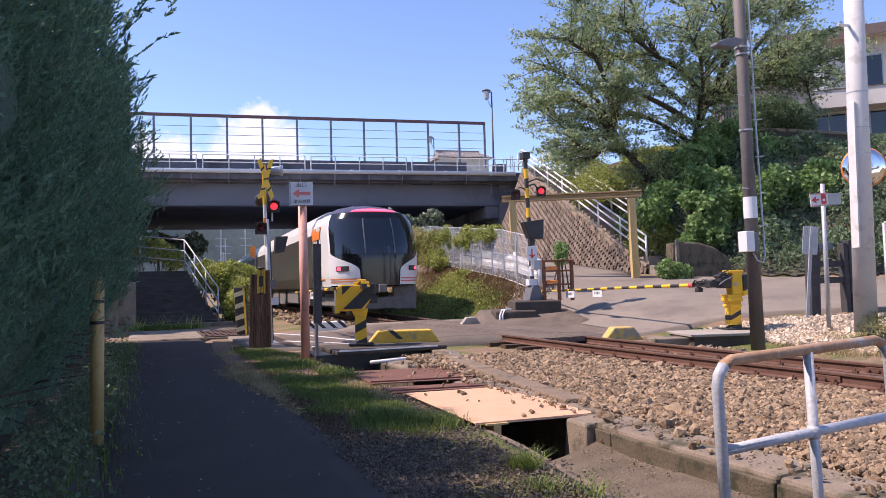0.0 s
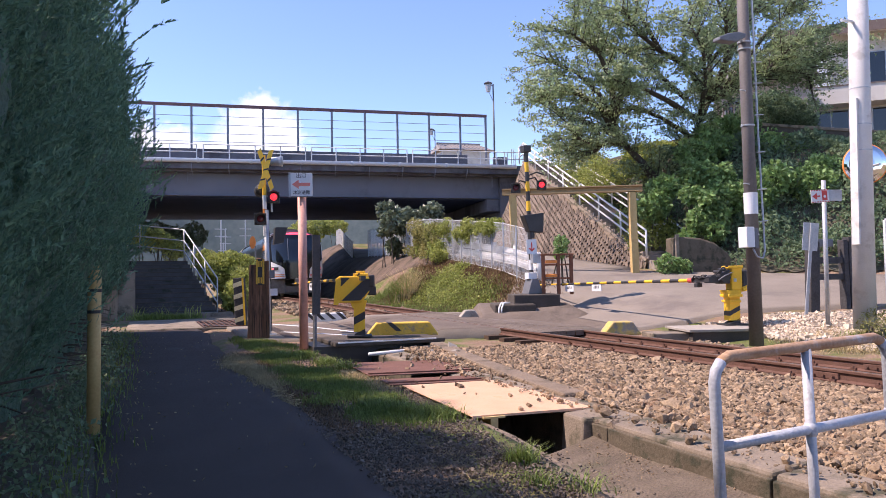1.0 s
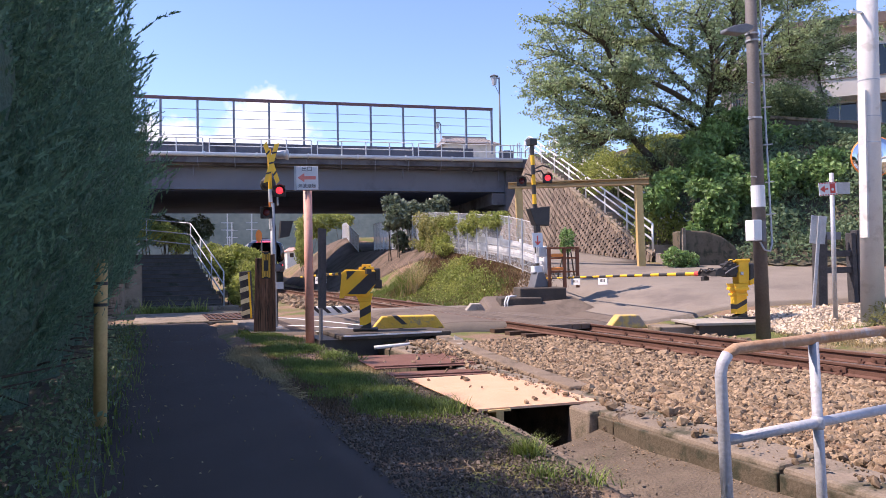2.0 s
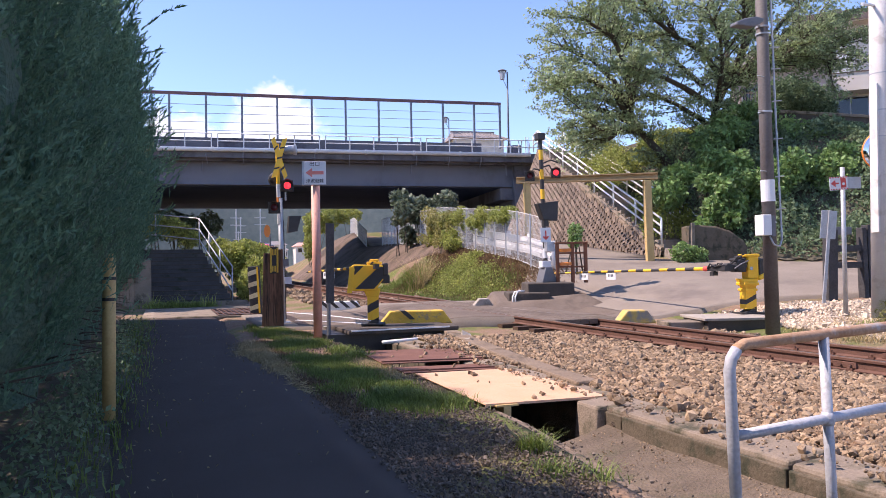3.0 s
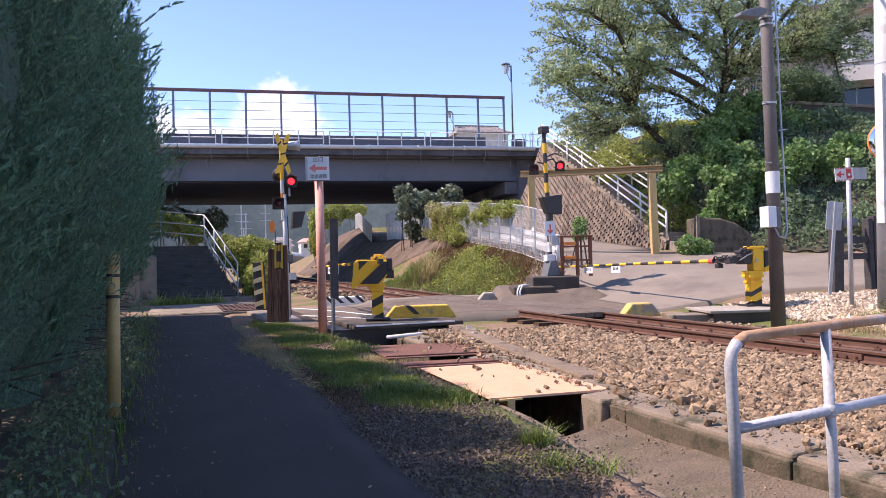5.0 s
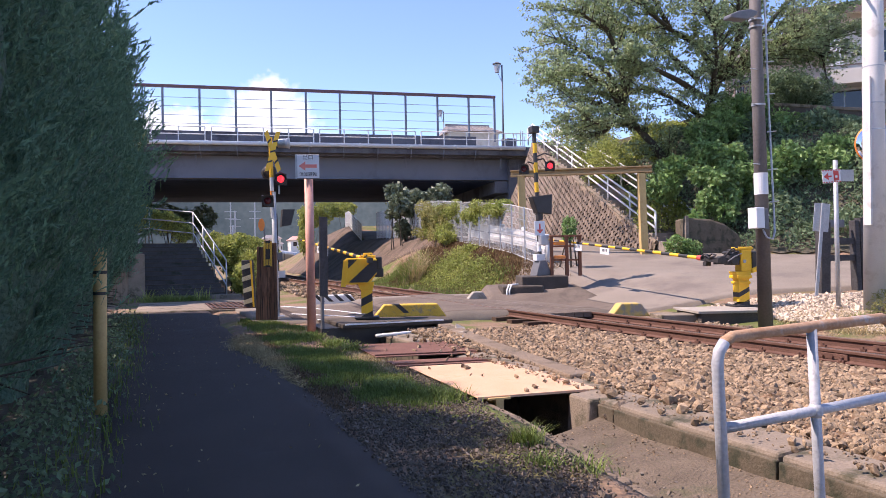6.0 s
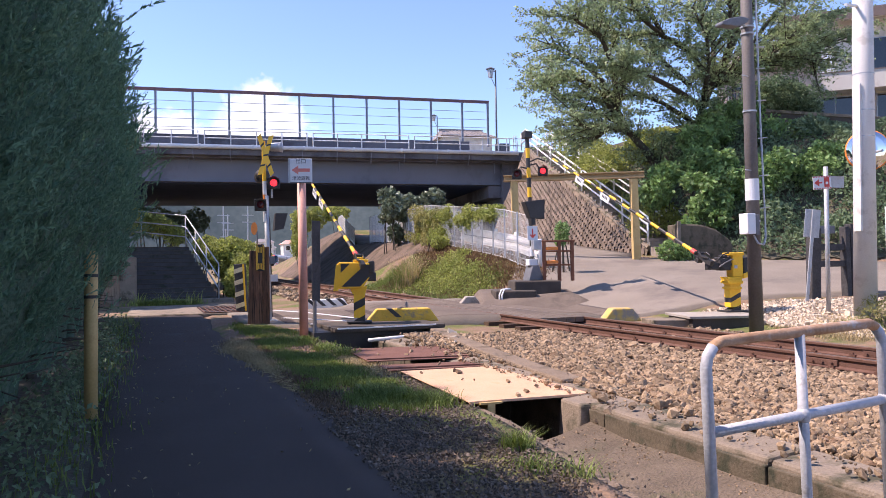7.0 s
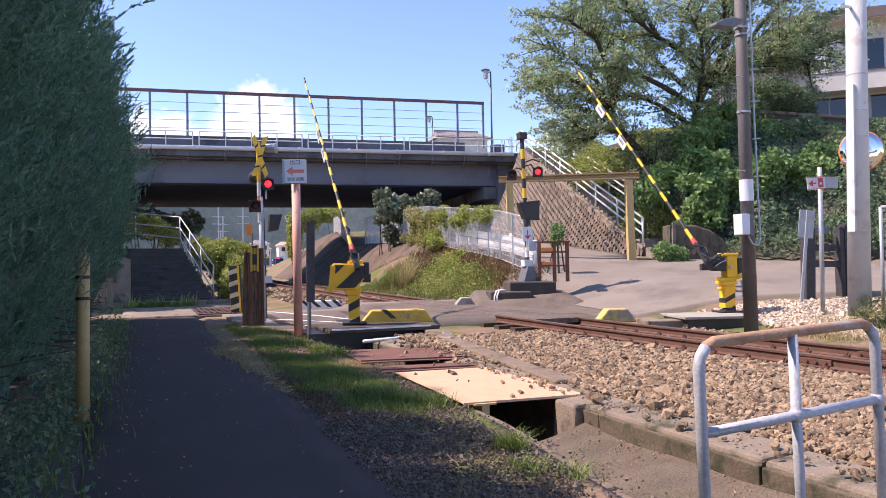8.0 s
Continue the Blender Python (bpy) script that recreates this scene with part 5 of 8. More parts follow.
def grass():
    rng = np.random.default_rng(5)

    def patch(name, n, centres, spread, height, material, label, width=0.006, lean=0.35):
        k = rng.integers(0, len(centres), n)
        c = np.array(centres)[k] + rng.normal(size=(n, 2)) * np.array(spread)
        z = land(c[:, 0], c[:, 1]) - 0.01
        v, f = blades(np.column_stack([c, z]), height, rng, width, lean)
        tagged(new(name, raw_mesh(name, v, f, material)), label, "grass", kind="stuff")
    verge = [(1.82 + 0.80 * rng.random() ** 1.2, 7.0 + 9.8 * rng.random() ** 1.15) for _ in range(62)]
    patch("verge_grass", 46000, verge, (0.11, 0.2), 0.055, GRASS, "green grass on the verge between path and drain", 0.004)
    n = 2400
    c = np.concatenate([rng.normal(size=(n // 2, 2)) * np.array([0.13, 0.35]) + (1.36, 12.75), np.column_stack([1.5 + 0.05 * rng.normal(size=n // 2), 8 + 5.5 * rng.random(n // 2) ** 0.5])])
    v, f = leaves(np.column_stack([c, land(c[:, 0], c[:, 1]) + 0.012 + rng.uniform(0, 0.02, n)]), np.tile([-1.0, -0.3, 0.0], (n, 1)), 0.12, rng, 0.05, 0, 0.35)
    tagged(new("fallen_straw", raw_mesh("fallen_straw", v, f, GRASS_DRY)), "dry straw lying over the edge of the footpath", "straw", kind="stuff")
    patch("verge_weeds", 3600, [(2.75, 12.2), (2.6, 13.3), (2.85, 11.4), (2.2, 13.6), (2.7, 7.0), (2.5, 7.4), (2.3, 7.8)], (0.10, 0.18), 0.11, GRASS, "tall weeds at the edge of the drain", 0.005, 0.8)
    patch("verge_tuft", 260, [(2.62, 5.05)], (0.06, 0.06), 0.13, GRASS, "small green tuft by the drain", 0.0045, 1.0)
    patch("verge_tuft", 170, [(2.68, 4.25), (2.45, 4.5)], (0.06, 0.09), 0.09, GRASS, "small green tuft by the drain", 0.0045, 1.0)
    patch("verge_straw", 9000, [(1.62 + 0.25 * rng.random(), 7.0 + 7 * rng.random()) for _ in range(50)], (0.10, 0.25), 0.035, BANK_STRAW, "brown dead grass along the footpath", 0.004, 1.2)
    patch("dry_grass", 11000, [(1.5, 11.6), (1.42, 12.6), (1.38, 12.9), (1.55, 10.6), (1.5, 13.4), (2.75, 9.5), (2.8, 10.6), (2.3, 14.6)], (0.12, 0.4), 0.05, GRASS_DRY, "dry straw on the verge")
    patch("roadside_grass", 6000, [(12.3 + 1.9 * rng.random(), 8.2 + 1.9 * rng.random()) for _ in range(26)], (0.22, 0.22), 0.13, GRASS, "green grass beside the rubble", 0.006, 0.8)
    patch("roadside_grass", 14000, [(11.2 + 3.5 * rng.random(), 7.2 + 3.6 * rng.random()) for _ in range(40)], (0.3, 0.3), 0.08, GRASS_DRY, "dry grass beside the track", 0.006, 0.9)
    patch("step_grass", 900, [(-0.2, 27.0), (0.4, 27.2), (1.1, 27.0), (0.1, 27.4)], (0.3, 0.15), 0.2, GRASS, "green weeds before the stone steps", 0.014, 0.9)
    patch("step_grass", 90, [(0.3, 27.3), (1.4, 27.1), (-0.3, 27.2)], (0.2, 0.15), 0.45, LEAF_WEED, "tall green weeds before the stone steps", 0.014, 0.7)
    patch("hedge_grass", 1800, [(-0.55, 2 + 0.5 * k) for k in range(36)], (0.16, 0.4), 0.12, GRASS, "grass under the hedge", 0.006)
    bank = [(9.2 + 1.2 * rng.random(), 21.4 + 10 * rng.random()) for _ in range(150)]
    patch("bank_grass", 20000, bank, (0.25, 0.3), 0.15, GRASS, "green grass on the sunny bank", 0.011)
    patch("bank_straw", 16000, [(9.9 + 1.5 * rng.random() + 0.04 * k / 10, 20 + 0.04 * k) for k in range(270)], (0.4, 0.5), 0.14, BANK_STRAW, "dry brown grass on the bank", 0.010, 0.8)
    patch("bank_grass", 11000, [(8.7 + 0.7 * rng.random(), 22 + 11 * rng.random()) for _ in range(120)], (0.3, 0.4), 0.17, GRASS, "green grass at the foot of the bank", 0.011)
    patch("bank_straw", 14000, [(8.9 + 1.4 * rng.random(), 22 + 8 * rng.random()) for _ in range(120)], (0.3, 0.4), 0.18, BANK_STRAW, "dry brown grass on the bank", 0.010)
    patch("bank_tuft", 700, [(9.2, 27.6), (9.5, 28.3)], (0.16, 0.2), 0.85, GRASS, "tall green grass tuft on the bank", 0.010, 0.7)
    patch("bank_tuft", 900, [(9.3, 27.3), (9.6, 28.0), (9.8, 28.8)], (0.18, 0.2), 0.9, GRASS_DRY, "tall dry grass tuft on the bank", 0.010, 0.7)
    for x, y, n, s, h in ((9.8, 22.6, 2600, 0.55, 0.14), (9.7, 24.4, 4200, 0.6, 0.18), (10.3, 23.6, 900, 0.35, 0.25), (9.9, 26.2, 3000, 0.6, 0.2), (10.4, 25.4, 900, 0.35, 0.3), (9.3, 27.2, 900, 0.4, 0.2), (10.9, 26.6, 700, 0.35, 0.25)):
        c = rng.normal(size=(n, 2)) * s * np.array([0.6, 1.4]) + (x, y)
        z = land(c[:, 0], c[:, 1]) + rng.uniform(0.02, h, n)
        v, f = leaves(np.column_stack([c, z]), np.tile([0, 0, 0.6], (n, 1)), 0.085, rng, 0.7)
        tagged(new("bank_weeds", raw_mesh("bank_weeds", v, f, LEAF_WEED)), "low broad-leaved weeds on the bank", "weeds", kind="stuff")


grass()


# ---- railing beside the camera's path ----
def railing():
    a, b = Vector((2.165, 2.43, 0)), Vector((3.29, 2.51, 0))
    d = (b - a).normalized()
    t = thing("railing", "galvanised steel pipe railing with a rusted top rail", "railing", pose(0.7 * math.sin(radians(1.8)), 0, 0, 0, -1.8, 0) @ pose(0, 0, 2.7 * math.sin(radians(1.8)) * -1.0))
    top = 1.07
    ground_z = -0.1
    r = 0.0245
    pts = [a + Vector((0, 0, ground_z)), a + Vector((0, 0, top - 0.10)), a + d * 0.012 + Vector((0, 0, top - 0.055)), a + d * 0.045 + Vector((0, 0, top - 0.018)), a + d * 0.09 + Vector((0, 0, top))]
    part("end_post", Geo().tube(pts[:4], r, 14), RAILING, t, smooth=True)
    part("top_rail", Geo().tube(pts[3:] + [b - d * 0.09 + Vector((0, 0, top)), b - d * 0.045 + Vector((0, 0, top - 0.018))], r, 14), RUST_PIPE, t, "rust-stained top rail", smooth=True)
    part("end_post", Geo().tube([b - d * 0.045 + Vector((0, 0, top - 0.018)), b - d * 0.012 + Vector((0, 0, top - 0.055)), b + Vector((0, 0, top - 0.10)), b + Vector((0, 0, ground_z))], r, 14), RAILING, t, smooth=True)
    m = a.lerp(b, 0.5)
    part("middle_post", Geo().cyl(m + Vector((0, 0, ground_z)), m + Vector((0, 0, top)), r * 0.92, n=14), RAILING, t, smooth=True)
    part("middle_rail", Geo().cyl(a + Vector((0, 0, 0.70)), b + Vector((0, 0, 0.70)), r * 0.9, n=14), RAILING, t, smooth=True)
    for p in (m, b):
        part("weld", Geo().lathe([(r * 0.95, -0.03), (r * 1.25, -0.012), (r * 1.25, 0.012), (r * 0.95, 0.03)], 12, pose(p.x, p.y, 0.70)), RAILING, t, smooth=True)
    single("kerb", Geo().box(2.0, 2.35, -0.4, 3.8, 2.66, -0.04), CONCRETE, "concrete kerb that carries the railing", "kerb", "structure", bevel=0.02)


railing()


# ---- signs and posts by the path ----
def signs_west():
    t = thing("direction_sign", "white exit sign with a red arrow on a faded red post", "sign", pose(2.79, 14.42, 0.05, 0, -0.3, -14))
    part("post", Geo().cyl((0, 0, 0), (0, 0, 3.02), 0.085, n=16), SALMON, t, "faded red steel post", smooth=True)
    b = part("board", Geo().box(-0.205, -0.12, 3.0, 0.215, -0.09, 3.46), SIGN_WHITE, t, "white sign board", bevel=0.006)
    part("board_side", Geo().box(-0.245, -0.115, 2.99, -0.207, -0.05, 3.47), GREY_STEEL, b)
    part("board_frame", Geo().box(-0.21, -0.118, 2.985, 0.22, -0.085, 3.0), GREY_DARK, b)
    part("arrow", Geo().prism([(-0.18, 3.235), (-0.05, 3.145), (-0.05, 3.20), (0.17, 3.20), (0.17, 3.265), (-0.05, 3.265), (-0.05, 3.325)], -0.1245, -0.1212), PINK_RED, b, "faded red arrow")
    lettering("出口", 0.105, INK, b, pose(0.0, -0.123, 3.40))
    lettering("津波避難", 0.085, INK, b, pose(0.0, -0.123, 3.07))
    t = thing("marker_post", "dark grey plate on a slim post seen from behind", "post", pose(2.95, 14.05, 0.0, 0, 0.8, 35))
    part("plate", Geo().box(-0.11, -0.01, 0.75, 0.11, 0.01, 2.28), TIMBER_BLACK, t, bevel=0.004)
    part("post", Geo().box(-0.03, 0.012, 0, 0.03, 0.06, 2.2), GREY_DARK, t, bevel=0.004)
    # upright sleepers at the corner
    t = thing("sleeper_guard", "upright tarred timber sleepers with a hazard panel", "guard post", pose(2.22, 16.5, 0.1, 0, 0.6, -12))
    rg = random.Random(6)
    for h, dx, tilt in ((1.66, -0.175, 1.2), (1.80, -0.02, 0.3), (1.74, 0.14, -0.6)):
        w0, w1 = 0.072 + 0.01 * rg.random(), 0.066 + 0.01 * rg.random()
        rows = 2
        vs = []
        for i in range(rows):
            z = -0.1 + (h + 0.1) * i / (rows - 1)
            ww = w0 + (w1 - w0) * i / (rows - 1)
            for x, y in ((-ww, -0.075), (ww, -0.075), (ww, 0.10), (-ww, 0.10)):
                vs.append((x + rg.uniform(-0.005, 0.005), y + rg.uniform(-0.005, 0.005), z + (rg.uniform(-0.05, 0.03) if i == rows - 1 else 0)))
        fs = [(3, 2, 1, 0), tuple(4 * (rows - 1) + q for q in (0, 1, 2, 3))]
        fs += [(4 * i + q, 4 * i + (q + 1) % 4, 4 * i + 4 + (q + 1) % 4, 4 * i + 4 + q) for i in range(rows - 1) for q in range(4)]
        part("sleeper", Geo().add(vs, fs), WOOD_GUARD, t, bevel=0.01, m=pose(dx, 0, 0, 0, tilt, 0))
    p = part("hazard_panel", Geo().box(-0.07, -0.10, 1.22, 0.10, -0.082, 1.80), BLACK, t, "yellow and black hazard panel")
    part("panel_bar", Geo().box(-0.075, -0.107, 1.24, -0.035, -0.101, 1.78), YELLOW_WORN, p)
    part("panel_bar", Geo().box(0.065, -0.107, 1.24, 0.105, -0.101, 1.78), YELLOW_WORN, p)
    for z in (1.26, 1.62):
        for k in range(3):
            part("panel_bar", Geo().box(-0.03 + 0.032 * k, -0.108, z, -0.01 + 0.032 * k, -0.102, z + 0.13), YELLOW_WORN, p)
    t = thing("hazard_post", "black and pale yellow striped timber guard post", "guard post", pose(2.36, 21.0, 0.16, 0, -3, -25))
    part("timber", Geo().box(-0.15, -0.1, 0, 0.14, 0.1, 1.35), TIMBER_BLACK, t, bevel=0.02)
    for k in range(4):
        z = 0.12 + 0.32 * k
        part("stripe", Geo().prism([(-0.15, z), (0.10, z + 0.06), (0.10, z + 0.19), (-0.15, z + 0.12)], -0.108, -0.101), CREAM, t)
    part("stripe", Geo().box(0.10, -0.112, 0.02, 0.145, -0.09, 1.33), YELLOW, t)
    t = thing("marker_post", "yellow plastic marker post in the hedge", "post", pose(-0.51, 7.68, -0.02, 0, 0.4, 0))
    part("pipe", Geo().cyl((0, 0, 0), (0, 0, 1.60), 0.060, n=16), YELLOW_DULL, t, smooth=True)
    for z in (1.15, 1.35):
        part("band", Geo().cyl((0, 0, z), (0, 0, z + 0.03), 0.064, n=16), BLACK, t)
    t = thing("grating", "steel drain grating at the end of the path", "grating", pose(1.93, 22.35, 0.2, 0, 0, 0))
    # solid black sheet stands for the shaded drain between the bars
    part("frame", Geo().box(-0.62, -1.6, -0.03, 0.6, 1.6, -0.005), BLACK, t)
    for k in range(9):
        part("bar", Geo().box(-0.6 + 0.145 * k, -1.6, -0.005, -0.56 + 0.145 * k, 1.6, 0.015), RAIL_RUST, t)
    for y in (-1.6, -0.8, 0.0, 0.8, 1.56):
        part("bar", Geo().box(-0.62, y, -0.004, 0.6, y + 0.05, 0.016), RAIL_RUST, t)


signs_west()


# ---- kerb blocks, crossing deck ----
def kerb_block(m, length, stripes, label, worn):
    t = thing("kerb_block", label, "kerb block", m, group="kerb blocks")
    L = length / 2
    part("block", Geo().prism([(-L - 0.04, -0.08), (L + 0.04, -0.08), (L - 0.16, 0.2), (-L + 0.2, 0.2)], -0.17, 0.17), worn, t, bevel=0.025)
    for x in stripes:
        part("stripe", Geo().prism([(x - 0.06, 0.02), (x + 0.06, 0.02), (x - 0.14, 0.205), (x - 0.26, 0.205)], -0.176, -0.171), BLACK, t)
        part("stripe", Geo().box(x - 0.26, -0.16, 0.2, x - 0.14, 0.165, 0.2035), BLACK, t)
    return t


kerb_block(pose(5.05, 15.15, 0.27, 0, 0, -13), 1.5, (-0.08,), "worn yellow kerb block with a black stripe", YELLOW_WORN)
kerb_block(pose(9.1, 12.95, 0.24, 0, 0, -15), 0.78, (), "concrete kerb block with worn yellow paint", KERB_FADED)
kerb_block(pose(4.6, 20.6, 0.28, 0, 0, -12), 1.3, (0.55, 0.25, -0.05, -0.3), "black and white striped concrete kerb block", WHITE)
kerb_block(pose(7.95, 18.15, 0.34, 0, 0, -15), 0.6, (), "pale broken concrete kerb block", CONCRETE)


def crossing_deck():
    t = thing("crossing_deck", "timber decking between the rails of the crossing", "decking", kind="structure")
    for k in range(5):
        dx = -0.42 + 0.21 * k
        for j in range(3):
            y0, y1 = 13.4 + 2.3 * j, 13.4 + 2.3 * (j + 1) - 0.02
            x0, x1 = track_x(y0) + dx, track_x(y1) + dx
            vs = [(x + e, y, rail_z(y) + z) for z in (-0.1, 0.004) for x, y, e in ((x0, y0, -0.098), (x0, y0, 0.098), (x1, y1, 0.098), (x1, y1, -0.098))]
            part("plank", Geo().add(vs, [(3, 2, 1, 0), (4, 5, 6, 7), (0, 1, 5, 4), (1, 2, 6, 5), (2, 3, 7, 6), (3, 0, 4, 7)]), ASPHALT_BROWN, t)
    g = Geo()

    def deck(u, v):
        x, y = 2.75 + 2.5 * u, 16.4 + 3.4 * v - 0.27 * 2.5 * u
        z = float(land(x, y)) + 0.04
        return (x, y, z + (rail_z(y) - 0.008 - z) * float(ss((x - track_x(y) + 2.6) / 1.0)))
    g.grid(10, 14, deck)
    single("deck_patch", g, ASPHALT_OLD, "dark patched asphalt on the west side of the crossing", "road", "structure")
    g = Geo()
    for (xa, ya, xb, yb) in ((2.9, 17.6, 4.3, 16.0), (3.0, 21.0, 4.6, 16.6), (3.2, 15.9, 4.6, 15.9)):
        d = Vector((xb - xa, yb - ya, 0)).normalized()
        s = Vector((-d.y, d.x, 0)) * 0.07
        n = 8
        for i in range(n):
            p = [Vector((xa, ya, 0)).lerp(Vector((xb, yb, 0)), (i + j) / n) for j in (0, 1)]
            q = [p[0] - s, p[1] - s, p[1] + s, p[0] + s]
            g.add([(v.x, v.y, float(land(v.x, v.y)) + 0.046 + (rail_z(v.y) - 0.012 - float(land(v.x, v.y)) - 0.035) * float(ss((v.x - track_x(v.y) + 2.6) / 1.0))) for v in q], [(0, 1, 2, 3)])
    single("road_marking", g, WHITE, "worn white line painted on the crossing road", "road marking", "structure")


crossing_deck()


# ---- east side of the crossing ----
def east_corner():
    t = thing("signal_plinth", "two-step weathered concrete plinth under the signal", "plinth", pose(9.95, 18.1, 0, 0, 0, -20), kind="structure")
    part("upper_step", Geo().box(-0.66, -0.6, 0.3, 0.60, 0.9, 0.92), PLINTH, t, bevel=0.03)
    part("toe", Geo().add([(-1.9, -1.9, 0.15), (1.7, -1.5, 0.15), (1.9, 1.6, 0.15), (-1.9, 1.6, 0.15), (-1.5, -1.05, 0.44), (0.85, -0.62, 0.62), (0.95, 1.2, 0.70), (-1.5, 1.2, 0.66)], [(3, 2, 1, 0), (4, 5, 6, 7), (0, 1, 5, 4), (1, 2, 6, 5), (2, 3, 7, 6), (3, 0, 4, 7)]), ASPHALT_BROWN, t, "earth-stained asphalt round the plinth", bevel=0.05)
    part("lower_step", Geo().box(-1.22, -0.95, 0.1, -0.12, 0.4, 0.68), PLINTH, t, bevel=0.04)
    for dx in (0, 0.07):
        part("conduit", Geo().tube([(-1.12 + dx, -1.01, 0.1), (-1.12 + dx, -1.00, 0.57), (-1.05 + dx, -0.9, 0.71), (-0.85 + dx, -0.7, 0.72)], 0.022, 8), WHITE, t, "white conduit pipe", smooth=True)
    t = thing("equipment_rack", "red-brown wooden rack with orange emergency gear", "rack", pose(10.50, 17.85, 0.9, 0, 0, -21))
    for x in (-0.36, 0.06, 0.42):
        part("post", Geo().box(x - 0.045, -0.06, 0, x + 0.045, 0.06, 1.12), WOOD_RACK, t, bevel=0.008)
    part("top_bar", Geo().box(-0.42, -0.09, 1.08, 0.48, 0.09, 1.13), WOOD_RACK, t, bevel=0.008)
    for z in (0.42, 0.8):
        part("shelf", Geo().box(-0.36, -0.05, z, 0.42, 0.05, z + 0.05), WOOD_RACK, t, bevel=0.006)
        part("orange_gear", Geo().box(-0.30, -0.09, z + 0.06, 0.02, 0.09, z + 0.15), ORANGE, t, "orange plastic gear", bevel=0.02)
    t = thing("machine_slab", "concrete slab with a pale top under the barrier machine", "slab", pose(0, 0, 0), kind="structure")
    # one concrete block: sunlit top pale, shaded front dark, both by colour
    part("slab_top", Geo().box(-1.10, -0.85, 0.245, 0.42, 0.5, 0.295), CONCRETE, t, "pale concrete slab top", bevel=0.006, m=pose(11.2, 12.2, 0, 0, 0, -18))
    part("slab_body", Geo().box(-1.02, -0.8, -0.1, 0.40, 0.5, 0.242), PLINTH, t, "concrete body darkened for its shaded front", m=pose(11.2, 12.2, 0, 0, 0, -18))
    part("kerb", Geo().box(-1.75, -0.6, -0.1, -0.96, 0.1, 0.22), CONCRETE_DARK, t, bevel=0.02, m=pose(11.2, 12.2, 0, 0, 0, -18))
    # height gauge over the lane
    t = thing("height_gauge", "ochre painted steel height gauge over the lane", "gate", pose(0, 0, 0))
    a, b = Vector((12.02, 23.2, 1.35)), Vector((15.48, 21.0, 1.42))
    for p, h in ((a, 3.15), (b, 3.0)):
        part("post", Geo().box(-0.08, -0.11, 0, 0.11, 0.11, h - 0.18), YELLOW_DULL, t, bevel=0.01, m=pose(p.x, p.y, p.z, 0, -1.0, -20))
        part("post_flange", Geo().box(-0.13, -0.13, 0, -0.082, 0.13, h - 0.18), YELLOW_DULL, t, m=pose(p.x, p.y, p.z, 0, -1.0, -20))
    d = (b - a)
    ang = math.degrees(math.atan2(d.y, d.x))
    g = Geo().box(-0.42, -0.15, 0, d.length + 0.3, 0.15, 0.04).box(-0.42, -0.03, 0.04, d.length + 0.3, 0.03, 0.18).box(-0.42, -0.15, 0.18, d.length + 0.3, 0.15, 0.22)
    part("beam", g, OCHRE_BROWN, t, "ochre steel beam", m=pose(a.x, a.y, 4.30, 0, 0.4, ang))


east_corner()


def stairs(m, n, rise, going, width, label, mt):
    t = thing("stairs", label, "stairs", m, kind="structure")
    for k in range(n):
        part("step", Geo().box(-width / 2, going * k, rise * k - 0.6, width / 2, going * (k + 1) + 0.03, rise * (k + 1)), mt, t, bevel=0.012)
    return t


def pipe_rail(parent, pts, post_h, levels, material, r=0.024, spacing=1.6):
    """A pipe hand-rail along pts (the foot line): rails at the levels, posts at a spacing."""
    pts = [Vector(p) for p in pts]
    for h in levels:
        part("rail", Geo().tube([p + Vector((0, 0, h)) for p in pts], r, 8), material, parent, smooth=True)
    for a, b in zip(pts[:-1], pts[1:]):
        n = max(1, round((b - a).length / spacing))
        for k in range(n + (1 if b is pts[-1] else 0)):
            p = a.lerp(b, k / n)
            part("post", Geo().cyl(p, p + Vector((0, 0, post_h)), r, n=8), material, parent, smooth=True)


